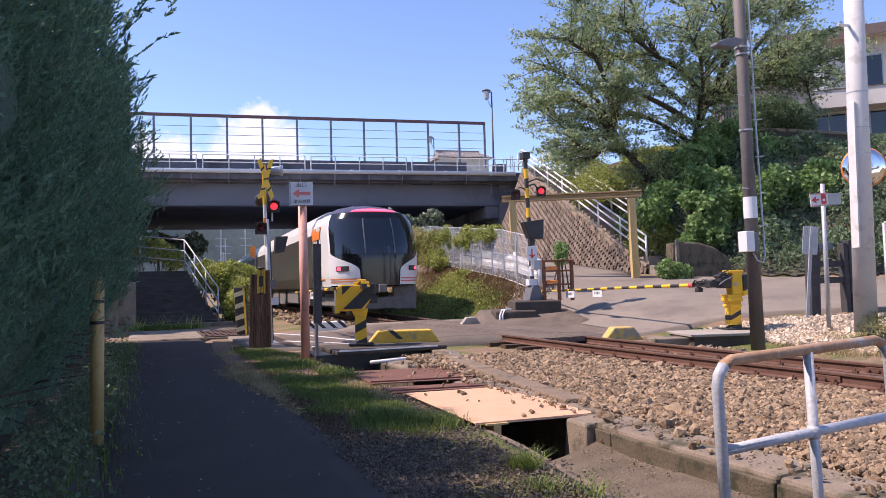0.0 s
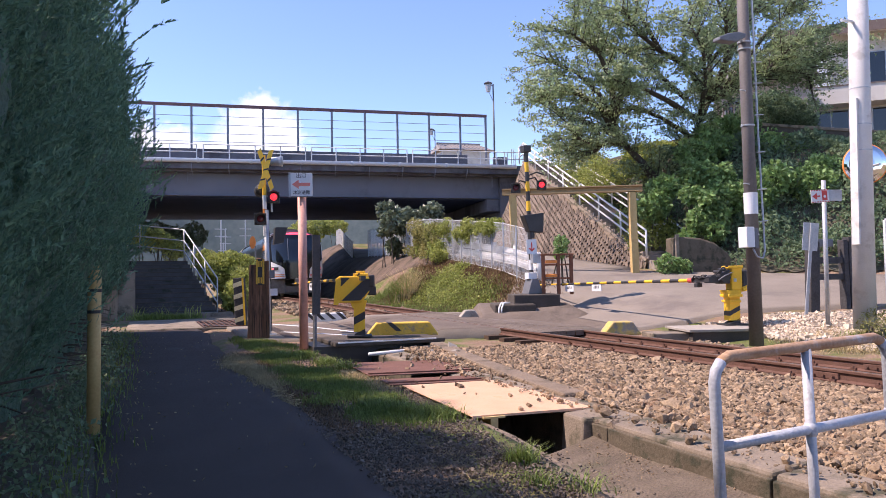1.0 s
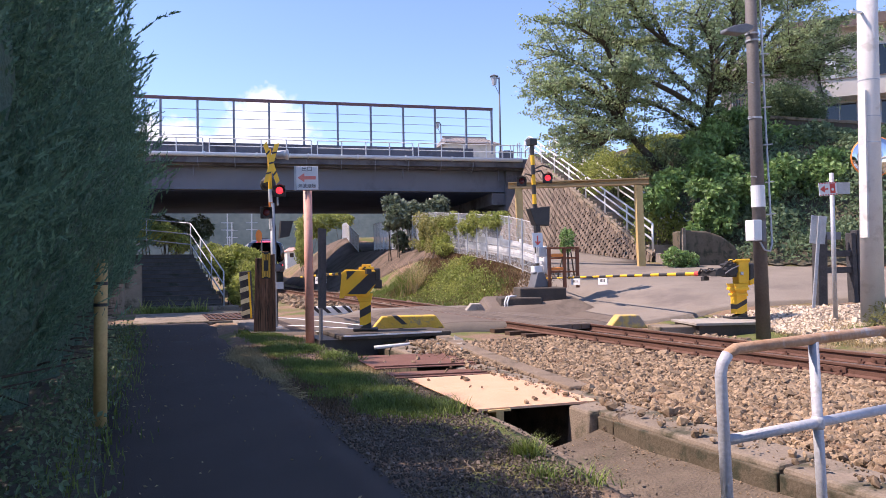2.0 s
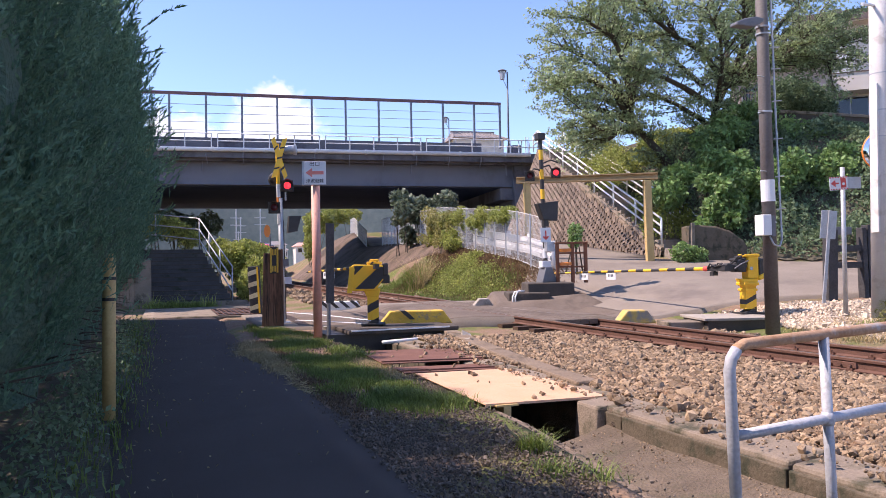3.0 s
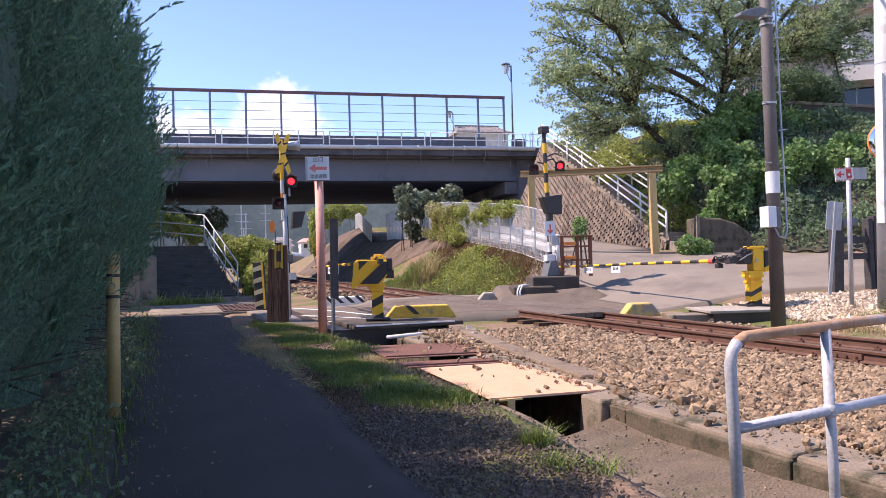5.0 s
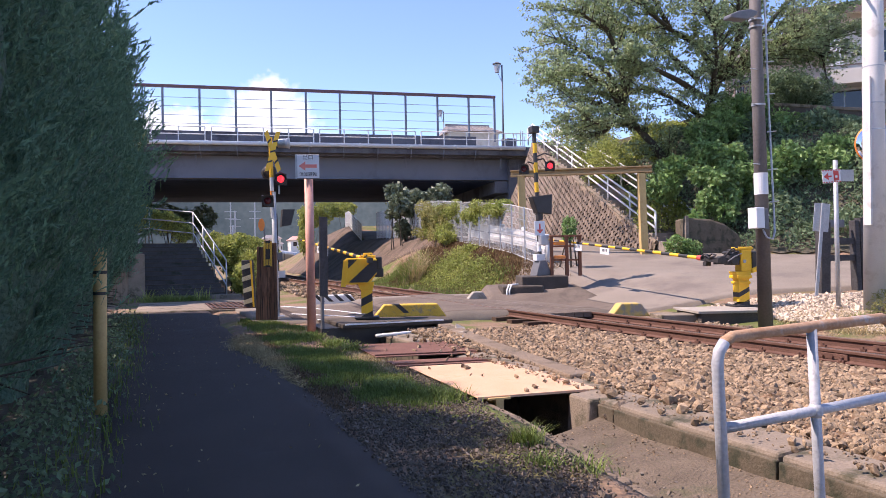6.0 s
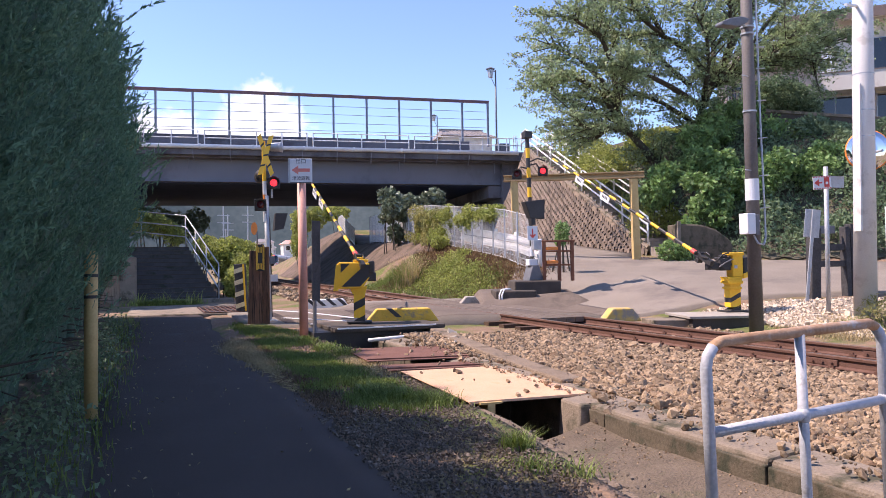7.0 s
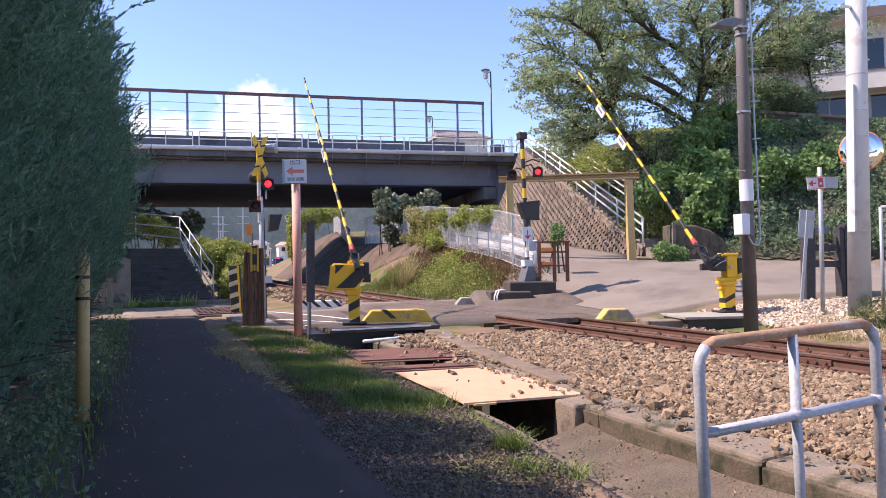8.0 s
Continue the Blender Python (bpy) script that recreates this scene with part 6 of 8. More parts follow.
def east_stairs():
    a, b = Vector((17.72, 22.15, 1.93)), Vector((21.0, 37.6, 8.08))
    d = b - a
    run = math.hypot(d.x, d.y)
    ang = math.degrees(math.atan2(-d.x, d.y))
    n = 36
    t = stairs(pose(a.x, a.y, a.z, 0, 0, ang), n, d.z / n, run / n, 1.4, "weathered concrete stairs up to the road bridge", STAIR_STONE)
    for k in range(3):
        part("step", Geo().box(-0.7 - 0.06 * k, -0.42 * (k + 1), -0.9, 0.72 + 0.05 * k, -0.42 * k - 0.01, -0.19 * k), STAIR_STONE, t, bevel=0.015)
    side = Vector((d.y, -d.x, 0)).normalized()
    for s, lab in ((-0.78, "white painted pipe handrail of the stairs"), (0.78, "white painted pipe handrail of the stairs")):
        t = thing("handrail", lab, "handrail", group="stair handrails")
        pipe_rail(t, [a + side * s + Vector((0, 0, 0.1)), b + side * s + Vector((0, 0, 0.1)), b + side * s + Vector((0.5, 1.5, 0.12))], 1.0, (0.40, 0.72, 1.0), WHITE_PIPE, 0.04, 2.4)
    t = thing("stair_wall", "sloping wall of diagonal stone pitching below the stairs", "wall", kind="structure")
    left = side * -0.8
    top0, top1 = Vector((17.76, 22.15, 1.85)) + left, Vector((21.0, 37.6, 8.02)) + left
    out = -side

    def foot(u):
        p = top0.lerp(top1, u) + out * (0.1 + 2.1 * u)
        return Vector((p.x, p.y, min(float(land(p.x, p.y)) - 0.05, top0.lerp(top1, u).z)))
    g = Geo().grid(30, 10, lambda u, v: tuple(foot(u).lerp(top0.lerp(top1, u) + Vector((0, 0, 0.12)), v)))
    part("backing", g, CONCRETE_BROWN, t, "earthy joints between the stones")
    stone = Geo().box(-0.15, -0.05, -0.075, 0.15, 0.05, 0.075)
    me = stone.mesh("stone", PITCH_STONE)
    nrm = (top1 - top0).cross(foot(0.6) - top0.lerp(top1, 0.6)).normalized()
    if nrm.dot(out) < 0:
        nrm = -nrm
    ex = (top1 - top0).normalized()
    ez = nrm.cross(ex)
    rot = Matrix((ex, nrm, ez)).transposed().to_4x4()
    rng = random.Random(4)
    rest, rows = Geo(), 0
    length = (top1 - top0).length
    ca, sa = math.cos(radians(40)), math.sin(radians(40))
    for i in range(-30, 90):
        for j in range(-95, 95):
            du, dv = 0.335 * (i + 0.5 * (j % 2)), 0.175 * j
            p0, q0 = du * ca - dv * sa, du * sa + dv * ca
            u = p0 / length
            if not 0.01 < u < 0.99:
                continue
            tp, ft = top0.lerp(top1, u), foot(u)
            h = (tp - ft).length
            if not 0.15 < q0 < h - 0.02:
                continue
            p = tp.lerp(ft, q0 / h) + nrm * (0.012 + 0.028 * rng.random())
            mm = Matrix.Translation(p) @ rot @ pose(0, 0, 0, 0, 40 + rng.uniform(-3, 3), 0)
            if rows < 300:
                ob = new("stone", me)
                ob.parent = t
                ob.matrix_basis = mm
            else:
                rest.add([tuple(mm @ Vector(v)) for v in stone.v], stone.f)
            rows += 1
    if rest.v:
        tagged(part("far_stones", rest, PITCH_STONE, t), kind="stuff")
    part("coping", Geo().tube([tuple(top0 + Vector((0, 0, 0.05))), tuple(top1 + Vector((0, 0, 0.05)))], 0.085, 5), CONCRETE_DARK, t)
    # rough retaining block at the foot of the hill, coloured dark for tree shade
    t = thing("retaining_block", "brown stained concrete retaining block below the shrubs, darkened for shade", "wall", pose(16.7, 20.3, 1.0, 0, 0, -20), kind="structure")
    part("block", Geo().prism([(0, 0), (2.1, 0), (2.1, 0.5), (1.75, 1.1), (1.3, 1.45), (0.8, 1.62), (0, 1.68)], 0, 1.2), MOSSY_SHADE, t, bevel=0.06)
    part("pillar", Geo().box(-0.05, -0.05, 0, 0.05, 0.1, 1.75), CONCRETE_DARK, t)


east_stairs()


def bank_fence():
    t = thing("fence", "galvanised mesh fence with a white guard rail on the bank", "fence", kind="structure")
    pts = []
    for k in range(25):
        y = 20.4 + 1.1 * k
        x = float(crest_x(y))
        pts.append(Vector((x, y, float(land(x, y)) - 0.02)))
    for k, p in enumerate(pts):
        part("post", Geo().cyl(p, p + Vector((0, 0, 1.78)), 0.03, n=8), GREY_STEEL, t)
    for i, (a, b) in enumerate(zip(pts[:-1], pts[1:])):
        d = b - a
        nn = 16
        g = Geo()
        for k in range(nn):
            p = a + d * (k / nn)
            g.cyl(p + Vector((0, 0, 0.08)), p + Vector((0, 0, 1.74)), 0.0055, n=3)
        for k in range(9):
            z = 0.1 + 0.205 * k
            g.cyl(a + Vector((0, 0, z)), b + Vector((0, 0, z)), 0.005 if 0 < k < 8 else 0.016, n=4)
        part("mesh_panel", g, FENCE_PALE, t)
    r = thing("guard_rail", "white painted guard rail along the lane", "guard rail", kind="structure")
    for k in range(5):
        y = 20.7 + 1.9 * k
        x = float(crest_x(y)) + 0.45
        z = float(land(x, y))
        part("post", Geo().cyl((x, y, z - 0.1), (x, y, z + 0.95), 0.07, n=10), WHITE_PIPE, r, smooth=True)
        if k < 4:
            x2 = float(crest_x(y + 1.9)) + 0.45
            z2 = float(land(x2, y + 1.9))
            for h in (0.42, 0.72):
                g = Geo()
                for q, w in ((0, 0.0), (1, 0.03), (2, 0.0)):
                    g.add([(x - 0.09 - w, y, z + h + 0.085 * (q - 1.5)), (x2 - 0.09 - w, y + 1.9, z2 + h + 0.085 * (q - 1.5)), (x2 - 0.09 - w, y + 1.9, z2 + h + 0.085 * (q - 0.45)), (x - 0.09 - w, y, z + h + 0.085 * (q - 0.45)),
                           (x - 0.05 - w, y, z + h + 0.085 * (q - 1.5)), (x2 - 0.05 - w, y + 1.9, z2 + h + 0.085 * (q - 1.5)), (x2 - 0.05 - w, y + 1.9, z2 + h + 0.085 * (q - 0.45)), (x - 0.05 - w, y, z + h + 0.085 * (q - 0.45))],
                          [(0, 1, 2, 3), (7, 6, 5, 4), (0, 4, 5, 1), (3, 2, 6, 7), (0, 3, 7, 4), (1, 5, 6, 2)])
                part("beam", g, WHITE_PIPE, r, "ribbed white beam")
    t = thing("fence", "pale far fence beyond the bridge", "fence", kind="structure")
    q = [(float(crest_x(54 + 0.25 * k)), 54 + 0.25 * k) for k in range(46)]
    for k, (x, y) in enumerate(q):
        z = float(land(x, y))
        part("post", Geo().cyl((x, y, z), (x, y, z + 1.3), 0.03 if k % 8 == 0 else 0.014, n=5), WHITE_PIPE, t)
    for h in (0.1, 0.35, 0.6, 0.85, 1.1, 1.28):
        part("rail", Geo().tube([(x, y, float(land(x, y)) + h) for x, y in q[::2]], 0.02, 5), WHITE_PIPE, t)


bank_fence()


def west_stairs():
    t = stairs(pose(0.92, 28.6, 0.2, 0, 0, 9.5), 13, 0.165, 0.42, 2.95, "concrete steps under the bridge, darkened for shade", STEP_SHADE)
    for k in range(13):
        part("nosing", Geo().box(-1.46, 0.42 * k - 0.012, 0.165 * (k + 1) - 0.03, 1.46, 0.42 * k + 0.03, 0.165 * (k + 1) + 0.005), PLINTH, t, bevel=0.006)
    part("side_wall", Geo().prism([(-2.05, -0.2), (-1.49, -0.2), (-1.49, 1.62), (-2.05, 1.70)], -0.5, 5.8), CONCRETE_DARK, t, "crumbling concrete side wall", bevel=0.03)
    part("kerb", Geo().box(-1.5, -0.5, -0.2, 1.9, -0.12, 0.09), CONCRETE_DARK, t, bevel=0.02)
    r = thing("handrail", "galvanised pipe handrail beside the steps", "handrail", group="step handrails")
    pipe_rail(r, [(2.33, 28.5, 0.2), (1.40, 34.0, 2.35), (-0.40, 35.0, 2.6), (-2.6, 35.6, 2.7)], 1.36, (0.44, 0.88, 1.36), GREY_STEEL, 0.026, 2.0)


west_stairs()


# ---- poles on the east side ----
def poles_east():
    t = thing("utility_pole", "brown-grey utility pole with a meter box", "utility pole", pose(10.47, 10.6, 0.05, 0, -0.55, 0))
    part("shaft", Geo().cyl((0, 0, 0), (0, 0, 9.0), 0.128, 0.09, n=20), POLE_BROWN, t, smooth=True)
    for z in (2.05, 4.1, 5.55, 5.68):
        part("band", Geo().cyl((0, 0, z), (0, 0, z + 0.03), 0.126, n=20), GREY_STEEL, t)
    part("notice", Geo().cyl((0, 0, 2.45), (0, 0, 2.85), 0.124, n=20), SIGN_WHITE, t, "white notice wrapped round the pole")
    b = part("meter_box", Geo().box(-0.34, -0.22, 1.82, -0.15, 0.0, 2.2), SIGN_WHITE, t, "white meter box", bevel=0.012)
    part("box_side", Geo().box(-0.13, -0.20, 1.80, -0.04, -0.02, 2.18), GREY_DARK, b, bevel=0.01)
    part("conduit", Geo().tube([(0.16, -0.05, 9), (0.19, -0.06, 4), (0.21, -0.08, 2.0), (0.19, -0.1, 1.75), (0.08, -0.16, 1.62), (-0.08, -0.18, 1.65), (-0.15, -0.16, 1.8)], 0.018, 8), GREY_STEEL, t, smooth=True)
    for z in (2.3, 2.9, 3.6, 4.3, 4.9, 5.3):
        part("step_bolt", Geo().cyl((0.08, -0.1, z), (0.28, -0.12, z + 0.02), 0.011, n=6), GREY_STEEL, t)
    for z in (3.0, 4.1, 4.75):
        part("step_bolt", Geo().cyl((-0.09, -0.08, z), (-0.24, -0.09, z + 0.01), 0.011, n=6), GREY_STEEL, t)
    lamp = part("lamp_arm", Geo().tube([(-0.1, -0.03, 5.72), (-0.35, -0.1, 5.7)], 0.025, 8), GREY_STEEL, t)
    part("lamp_head", Geo().prism([(-0.80, 5.66), (-0.80, 5.60), (-0.42, 5.60), (-0.20, 5.70), (-0.16, 5.78), (-0.34, 5.80), (-0.62, 5.74)], -0.24, -0.04), GREY_DARK, lamp, "grey street light head", bevel=0.02)
    t = thing("utility_pole", "pale concrete utility pole beside the road", "utility pole", pose(12.62, 10.06, 0.3, 0, 1.4, 0))
    part("shaft", Geo().cyl((0, 0, 0), (0, 0, 9.5), 0.205, 0.165, n=24), POLE_WHITE, t, smooth=True)
    for z in (3.4, 3.9, 4.6):
        part("band", Geo().cyl((0, 0, z), (0, 0, z + 0.02), 0.209 - 0.0042 * z, n=24), GREY_STEEL, t)
    part("plate", Geo().box(-0.225, -0.10, 1.6, -0.18, 0.06, 4.4), POLE_WHITE, t, "pale cable guard")
    part("cross_arm", Geo().tube([(-0.15, 0, 5.92), (-0.75, -0.25, 5.78)], 0.03, 8), SIGN_WHITE, t)
    t = thing("traffic_mirror", "round convex traffic mirror with an orange rim", "mirror", pose(13.58, 10.70, 3.58, 0, 0, -38))
    part("rim", Geo().lathe([(0.30, 0.0), (0.40, 0.02), (0.42, 0.06), (0.40, 0.085)], 32, pose(0, 0, 0, 90, 0, 0)), ORANGE, t, "faded orange mirror rim", smooth=True)
    part("mirror_face", Geo().lathe([(0.395, 0.086), (0.30, 0.105), (0.18, 0.12), (0.0, 0.128)], 32, pose(0, 0, 0, 90, 0, 0)), MIRROR, t, "convex mirror glass", smooth=True)
    part("bracket", Geo().cyl((-0.2, 0.04, -0.1), (0.1, -0.7, -0.1), 0.025, n=8), GREY_STEEL, t)
    part("stay", Geo().cyl((0.05, 0.05, 0.1), (-0.15, -0.6, 0.1), 0.025, n=8), GREY_STEEL, t)
    t = thing("direction_sign", "small red and white arrow sign on a slim pole", "sign", pose(12.99, 11.2, 0.25, 0, 0.3, -18))
    part("pole", Geo().cyl((0, 0, 0), (0, 0, 3.05), 0.045, n=14), GREY_STEEL, t, smooth=True)
    b = part("board", Geo().box(-0.12, -0.065, 2.58, 0.26, -0.05, 2.85), SIGN_WHITE, t, "white board with a red border", m=pose(0, 0, 0, 0, -4, 0))
    for k in range(7):
        for z in (2.585, 2.825):
            part("border_dash", Geo().box(-0.115 + 0.056 * k, -0.069, z, -0.085 + 0.056 * k, -0.066, z + 0.022), RED, b)
    part("arrow", Geo().prism([(-0.10, 2.715), (0.0, 2.64), (0.0, 2.70), (0.07, 2.70), (0.07, 2.73), (0.0, 2.73), (0.0, 2.79)], -0.069, -0.066), RED, b)
    part("panel", Geo().box(0.11, -0.069, 2.62, 0.22, -0.066, 2.82), RED, b)
    part("panel_mark", Geo().cyl((0.165, -0.071, 2.70), (0.165, -0.0695, 2.70), 0.03, n=12), SIGN_WHITE, b)
    part("back_board", Geo().box(0.05, 0.05, 2.62, 0.42, 0.06, 2.86), GREY_STEEL, t)
    t = thing("road_sign", "grey back of a rectangular road sign on a leaning post", "sign", pose(13.47, 12.2, 0.40, 0, 5.8, -22))
    part("plate", Geo().box(-0.17, -0.01, 1.48, 0.17, 0.01, 2.10), GREY_STEEL, t, bevel=0.005)
    part("post", Geo().box(-0.03, -0.05, 0, 0.04, -0.012, 2.1), GREY_STEEL, t, bevel=0.006)
    t = thing("timber_frame", "dark weathered timber guard frame by the road", "frame", pose(14.62, 12.5, 0.52, 0, 0, 0))
    for x, w, h, lean in ((-0.58, 0.14, 1.58, 2), (0.46, 0.07, 1.62, -1), (0.64, 0.08, 1.68, -1)):
        part("post", Geo().box(-w, -0.09, -0.12, w, 0.09, h), TIMBER_BLACK, t, bevel=0.015, m=pose(x, 0, 0, 0, lean, 0))
    for z in (0.76, 1.14):
        part("rail", Geo().box(-0.5, -0.05, z - 0.07, 0.5, 0.03, z + 0.07), TIMBER_BLACK, t, bevel=0.01)
    part("back_rail", Geo().box(-0.5, 0.05, 1.46, 0.2, 0.09, 1.64), GREY_DARK, t, bevel=0.01)
    t = thing("fence", "chain-link fence panel on a galvanised frame", "fence", pose(13.45, 10.2, 0.35, 0, 0, -55), kind="structure")
    part("frame_post", Geo().cyl((0, 0, -0.2), (0, 0, 2.05), 0.035, n=10), GREY_STEEL, t, smooth=True)
    part("frame_rail", Geo().cyl((0, 0, 2.05), (2.5, 0, 2.05), 0.03, n=10), GREY_STEEL, t, smooth=True)
    g = Geo()
    for k in range(46):
        x = -2.0 + 0.1 * k
        for s in (1, -1):
            x0, x1 = (x, x + 2.0) if s > 0 else (x + 2.0, x)
            z0, z1 = 0.05, 2.03
            a0, a1 = 0.0, 1.0
            lo, hi = (x0, x1)
            pts = []
            for u in (0.0, 1.0):
                pts.append((lo + (hi - lo) * u, z0 + (z1 - z0) * u))
            (xa, za), (xb, zb) = pts
            ta = [0.0, 1.0]
            for lim in (0.0, 2.5):
                if (xa - lim) * (xb - lim) < 0:
                    tt = (lim - xa) / (xb - xa)
                    inside_a = 0 <= xa <= 2.5
                    if inside_a:
                        ta[1] = min(ta[1], tt)
                    else:
                        ta[0] = max(ta[0], tt)
            if ta[0] < ta[1] and 0 <= xa + (xb - xa) * (ta[0] + ta[1]) / 2 <= 2.5:
                p = [(xa + (xb - xa) * q, 0.006 * s, za + (zb - za) * q) for q in ta]
                g.cyl(p[0], p[1], 0.004, n=3)
    part("chain_link", g, GREY_STEEL, t)


poles_east()


def bridge_furniture():
    for x, y, z, h in ((21.88, 45.0, 8.3, 6.3), (28.85, 74.0, 8.3, 9.2)):
        t = thing("street_lamp", "dark green lantern street lamp on the bridge", "street lamp", pose(x, y, z), group="bridge lamps")
        part("pole", Geo().cyl((0, 0, 0), (0, 0, h), 0.07, 0.05, n=10), GREY_DARK, t, smooth=True)
        part("cap", Geo().lathe([(0.30, h + 0.0), (0.32, h + 0.05), (0.05, h + 0.18)], 8, pose(-0.38, 0, 0.0)), GREY_DARK, t)
        part("lantern", Geo().lathe([(0.16, h - 0.55), (0.24, h - 0.02)], 6, pose(-0.38, 0, 0)), GREY_STEEL, t, "frosted lantern glass")
        part("arm", Geo().tube([(0, 0, h - 0.1), (-0.38, 0, h - 0.02)], 0.03, 6), GREY_DARK, t)
        part("stay", Geo().tube([(0, 0, h - 1.2), (-0.3, 0, h - 0.6)], 0.02, 6), GREY_DARK, t)
    t = thing("house", "distant house with a grey tiled hip roof", "house", pose(31.6, 74, 12.95, 0, 0, -6))
    part("wall", Geo().box(-2.5, -2, -5, 2.9, 2, 2.2), HOUSE_WALL, t)
    part("roof", Geo().add([(-2.9, -2.6, 2.1), (3.3, -2.6, 2.1), (3.3, 2.6, 2.1), (-2.9, 2.6, 2.1), (-2.4, 0, 3.1), (2.4, 0, 3.1)], [(0, 1, 5, 4), (2, 3, 4, 5), (1, 2, 5), (3, 0, 4), (3, 2, 1, 0)]), ROOF_TILE, t)
    part("ridge", Geo().box(-2.5, -0.12, 3.05, 2.5, 0.12, 3.25), ROOF_TILE, t)
    for k in range(12):
        part("tile_row", Geo().tube([(-2.75 + 0.52 * k, -2.55, 2.14), (-2.3 + 0.4 * k, -0.1, 3.12)], 0.05, 5), ROOF_TILE, t)
    # houses on the hill, behind a retaining wall
    t = thing("house", "cream rendered two-storey house with a brown roof edge above the hill", "house", pose(34.2, 31.0, 8.4, 0, 0, -42))
    part("wall", Geo().box(0, 0, 0, 14, 8, 6.2), HOUSE_WALL, t)
    part("roof", Geo().box(-0.9, -1.1, 6.25, 15, 9, 6.45), ROOF_BROWN, t)
    part("fascia", Geo().box(-0.95, -1.16, 5.95, 15, -1.1, 6.5), ROOF_BROWN, t, "brown fascia board")
    part("eave_soffit", Geo().box(-0.9, -1.09, 6.18, 15, -0.01, 6.245), HOUSE_WALL, t)
    b = part("balcony", Geo().box(-0.2, -1.3, 2.1, 9, -0.01, 2.35).box(-0.2, -1.3, 2.35, 9, -1.18, 3.05).box(-0.2, -1.18, 2.35, -0.08, -0.01, 3.05), HOUSE_WALL, t, "rendered balcony")
    part("balcony_rail", Geo().box(-0.25, -1.34, 3.05, 9, -1.14, 3.1), ROOF_BROWN, b)
    for x in (0.1, 3.2, 6.3):
        part("pillar", Geo().box(x, -1.25, 0, x + 0.18, -1.07, 2.1), HOUSE_WALL, t)
    part("air_conditioner", Geo().box(0.6, -1.05, 3.1, 1.6, -0.6, 4.6), SIGN_WHITE, t, "white outdoor unit on the balcony", bevel=0.03)
    for x, z, h in ((3.6, 3.2, 1.9), (6.4, 3.2, 1.9), (9.4, 3.4, 1.5), (1.7, 0.3, 1.7), (4.6, 0.3, 1.7), (7.6, 0.6, 1.4)):
        w = part("window", Geo().box(x - 0.9, -0.05, z, x + 0.9, 0.02, z + h), GREY_STEEL, t)
        part("pane", Geo().box(x - 0.84, -0.06, z + 0.06, x - 0.03, -0.052, z + h - 0.06), GLASS_DARK, w)
        part("pane", Geo().box(x + 0.03, -0.06, z + 0.06, x + 0.84, -0.052, z + h - 0.06), GLASS_DARK, w)
    t = thing("house", "low pink-walled house with a grey tiled roof behind the trees", "house", pose(28.4, 31.0, 8.2, 0, 0, -40))
    part("wall", Geo().box(0, 0, 0, 4.4, 3.5, 3.4), HOUSE_PINK, t)
    part("roof", Geo().add([(-0.6, -0.8, 3.35), (4.9, -0.8, 3.35), (4.9, 4.1, 3.35), (-0.6, 4.1, 3.35), (1.2, 1.8, 4.9), (3.2, 1.8, 4.9)], [(0, 1, 5, 4), (2, 3, 4, 5), (1, 2, 5), (3, 0, 4), (3, 2, 1, 0)]), ROOF_TILE, t)
    for x in (1.2, 3.2):
        w = part("window", Geo().box(x - 0.8, -0.05, 1.1, x + 0.8, 0.02, 2.4), GREY_STEEL, t)
        part("pane", Geo().box(x - 0.74, -0.06, 1.16, x + 0.74, -0.052, 2.34), GLASS_DARK, w)
    lat = part("lattice", Geo().box(-0.2, -0.9, 1.9, 4.4, -0.84, 1.98), ROOF_BROWN, t, "brown balcony lattice")
    for k in range(19):
        part("bar", Geo().box(-0.2 + 0.24 * k, -0.89, 0.9, -0.16 + 0.24 * k, -0.85, 1.9), ROOF_BROWN, lat)
    t = thing("garden_wall", "dark stained retaining wall of the garden on the hill", "wall", pose(24.6, 26.4, 0, 0, 0, -3), kind="structure")
    part("wall", Geo().box(0, 0, 5.0, 18, 0.4, 8.28), PLINTH, t)
    part("coping", Geo().box(-0.05, -0.07, 8.28, 18, 0.46, 8.42), CONCRETE_DARK, t, bevel=0.015)
    part("terrace", Geo().box(0, 0.4, 6.0, 26, 14, 8.24), LITTER, t, "garden soil behind the wall")
    f = thing("fence", "slim steel garden fence on the retaining wall", "fence", pose(24.6, 26.6, 8.42, 0, 0, -3), kind="structure")
    for k in range(11):
        part("post", Geo().cyl((0.2 * k, 0, 0), (0.2 * k, 0, 1.15), 0.014, n=5), GREY_DARK, f)
    part("rail", Geo().box(-0.05, -0.02, 1.12, 2.05, 0.02, 1.17), GREY_DARK, f)


bridge_furniture()


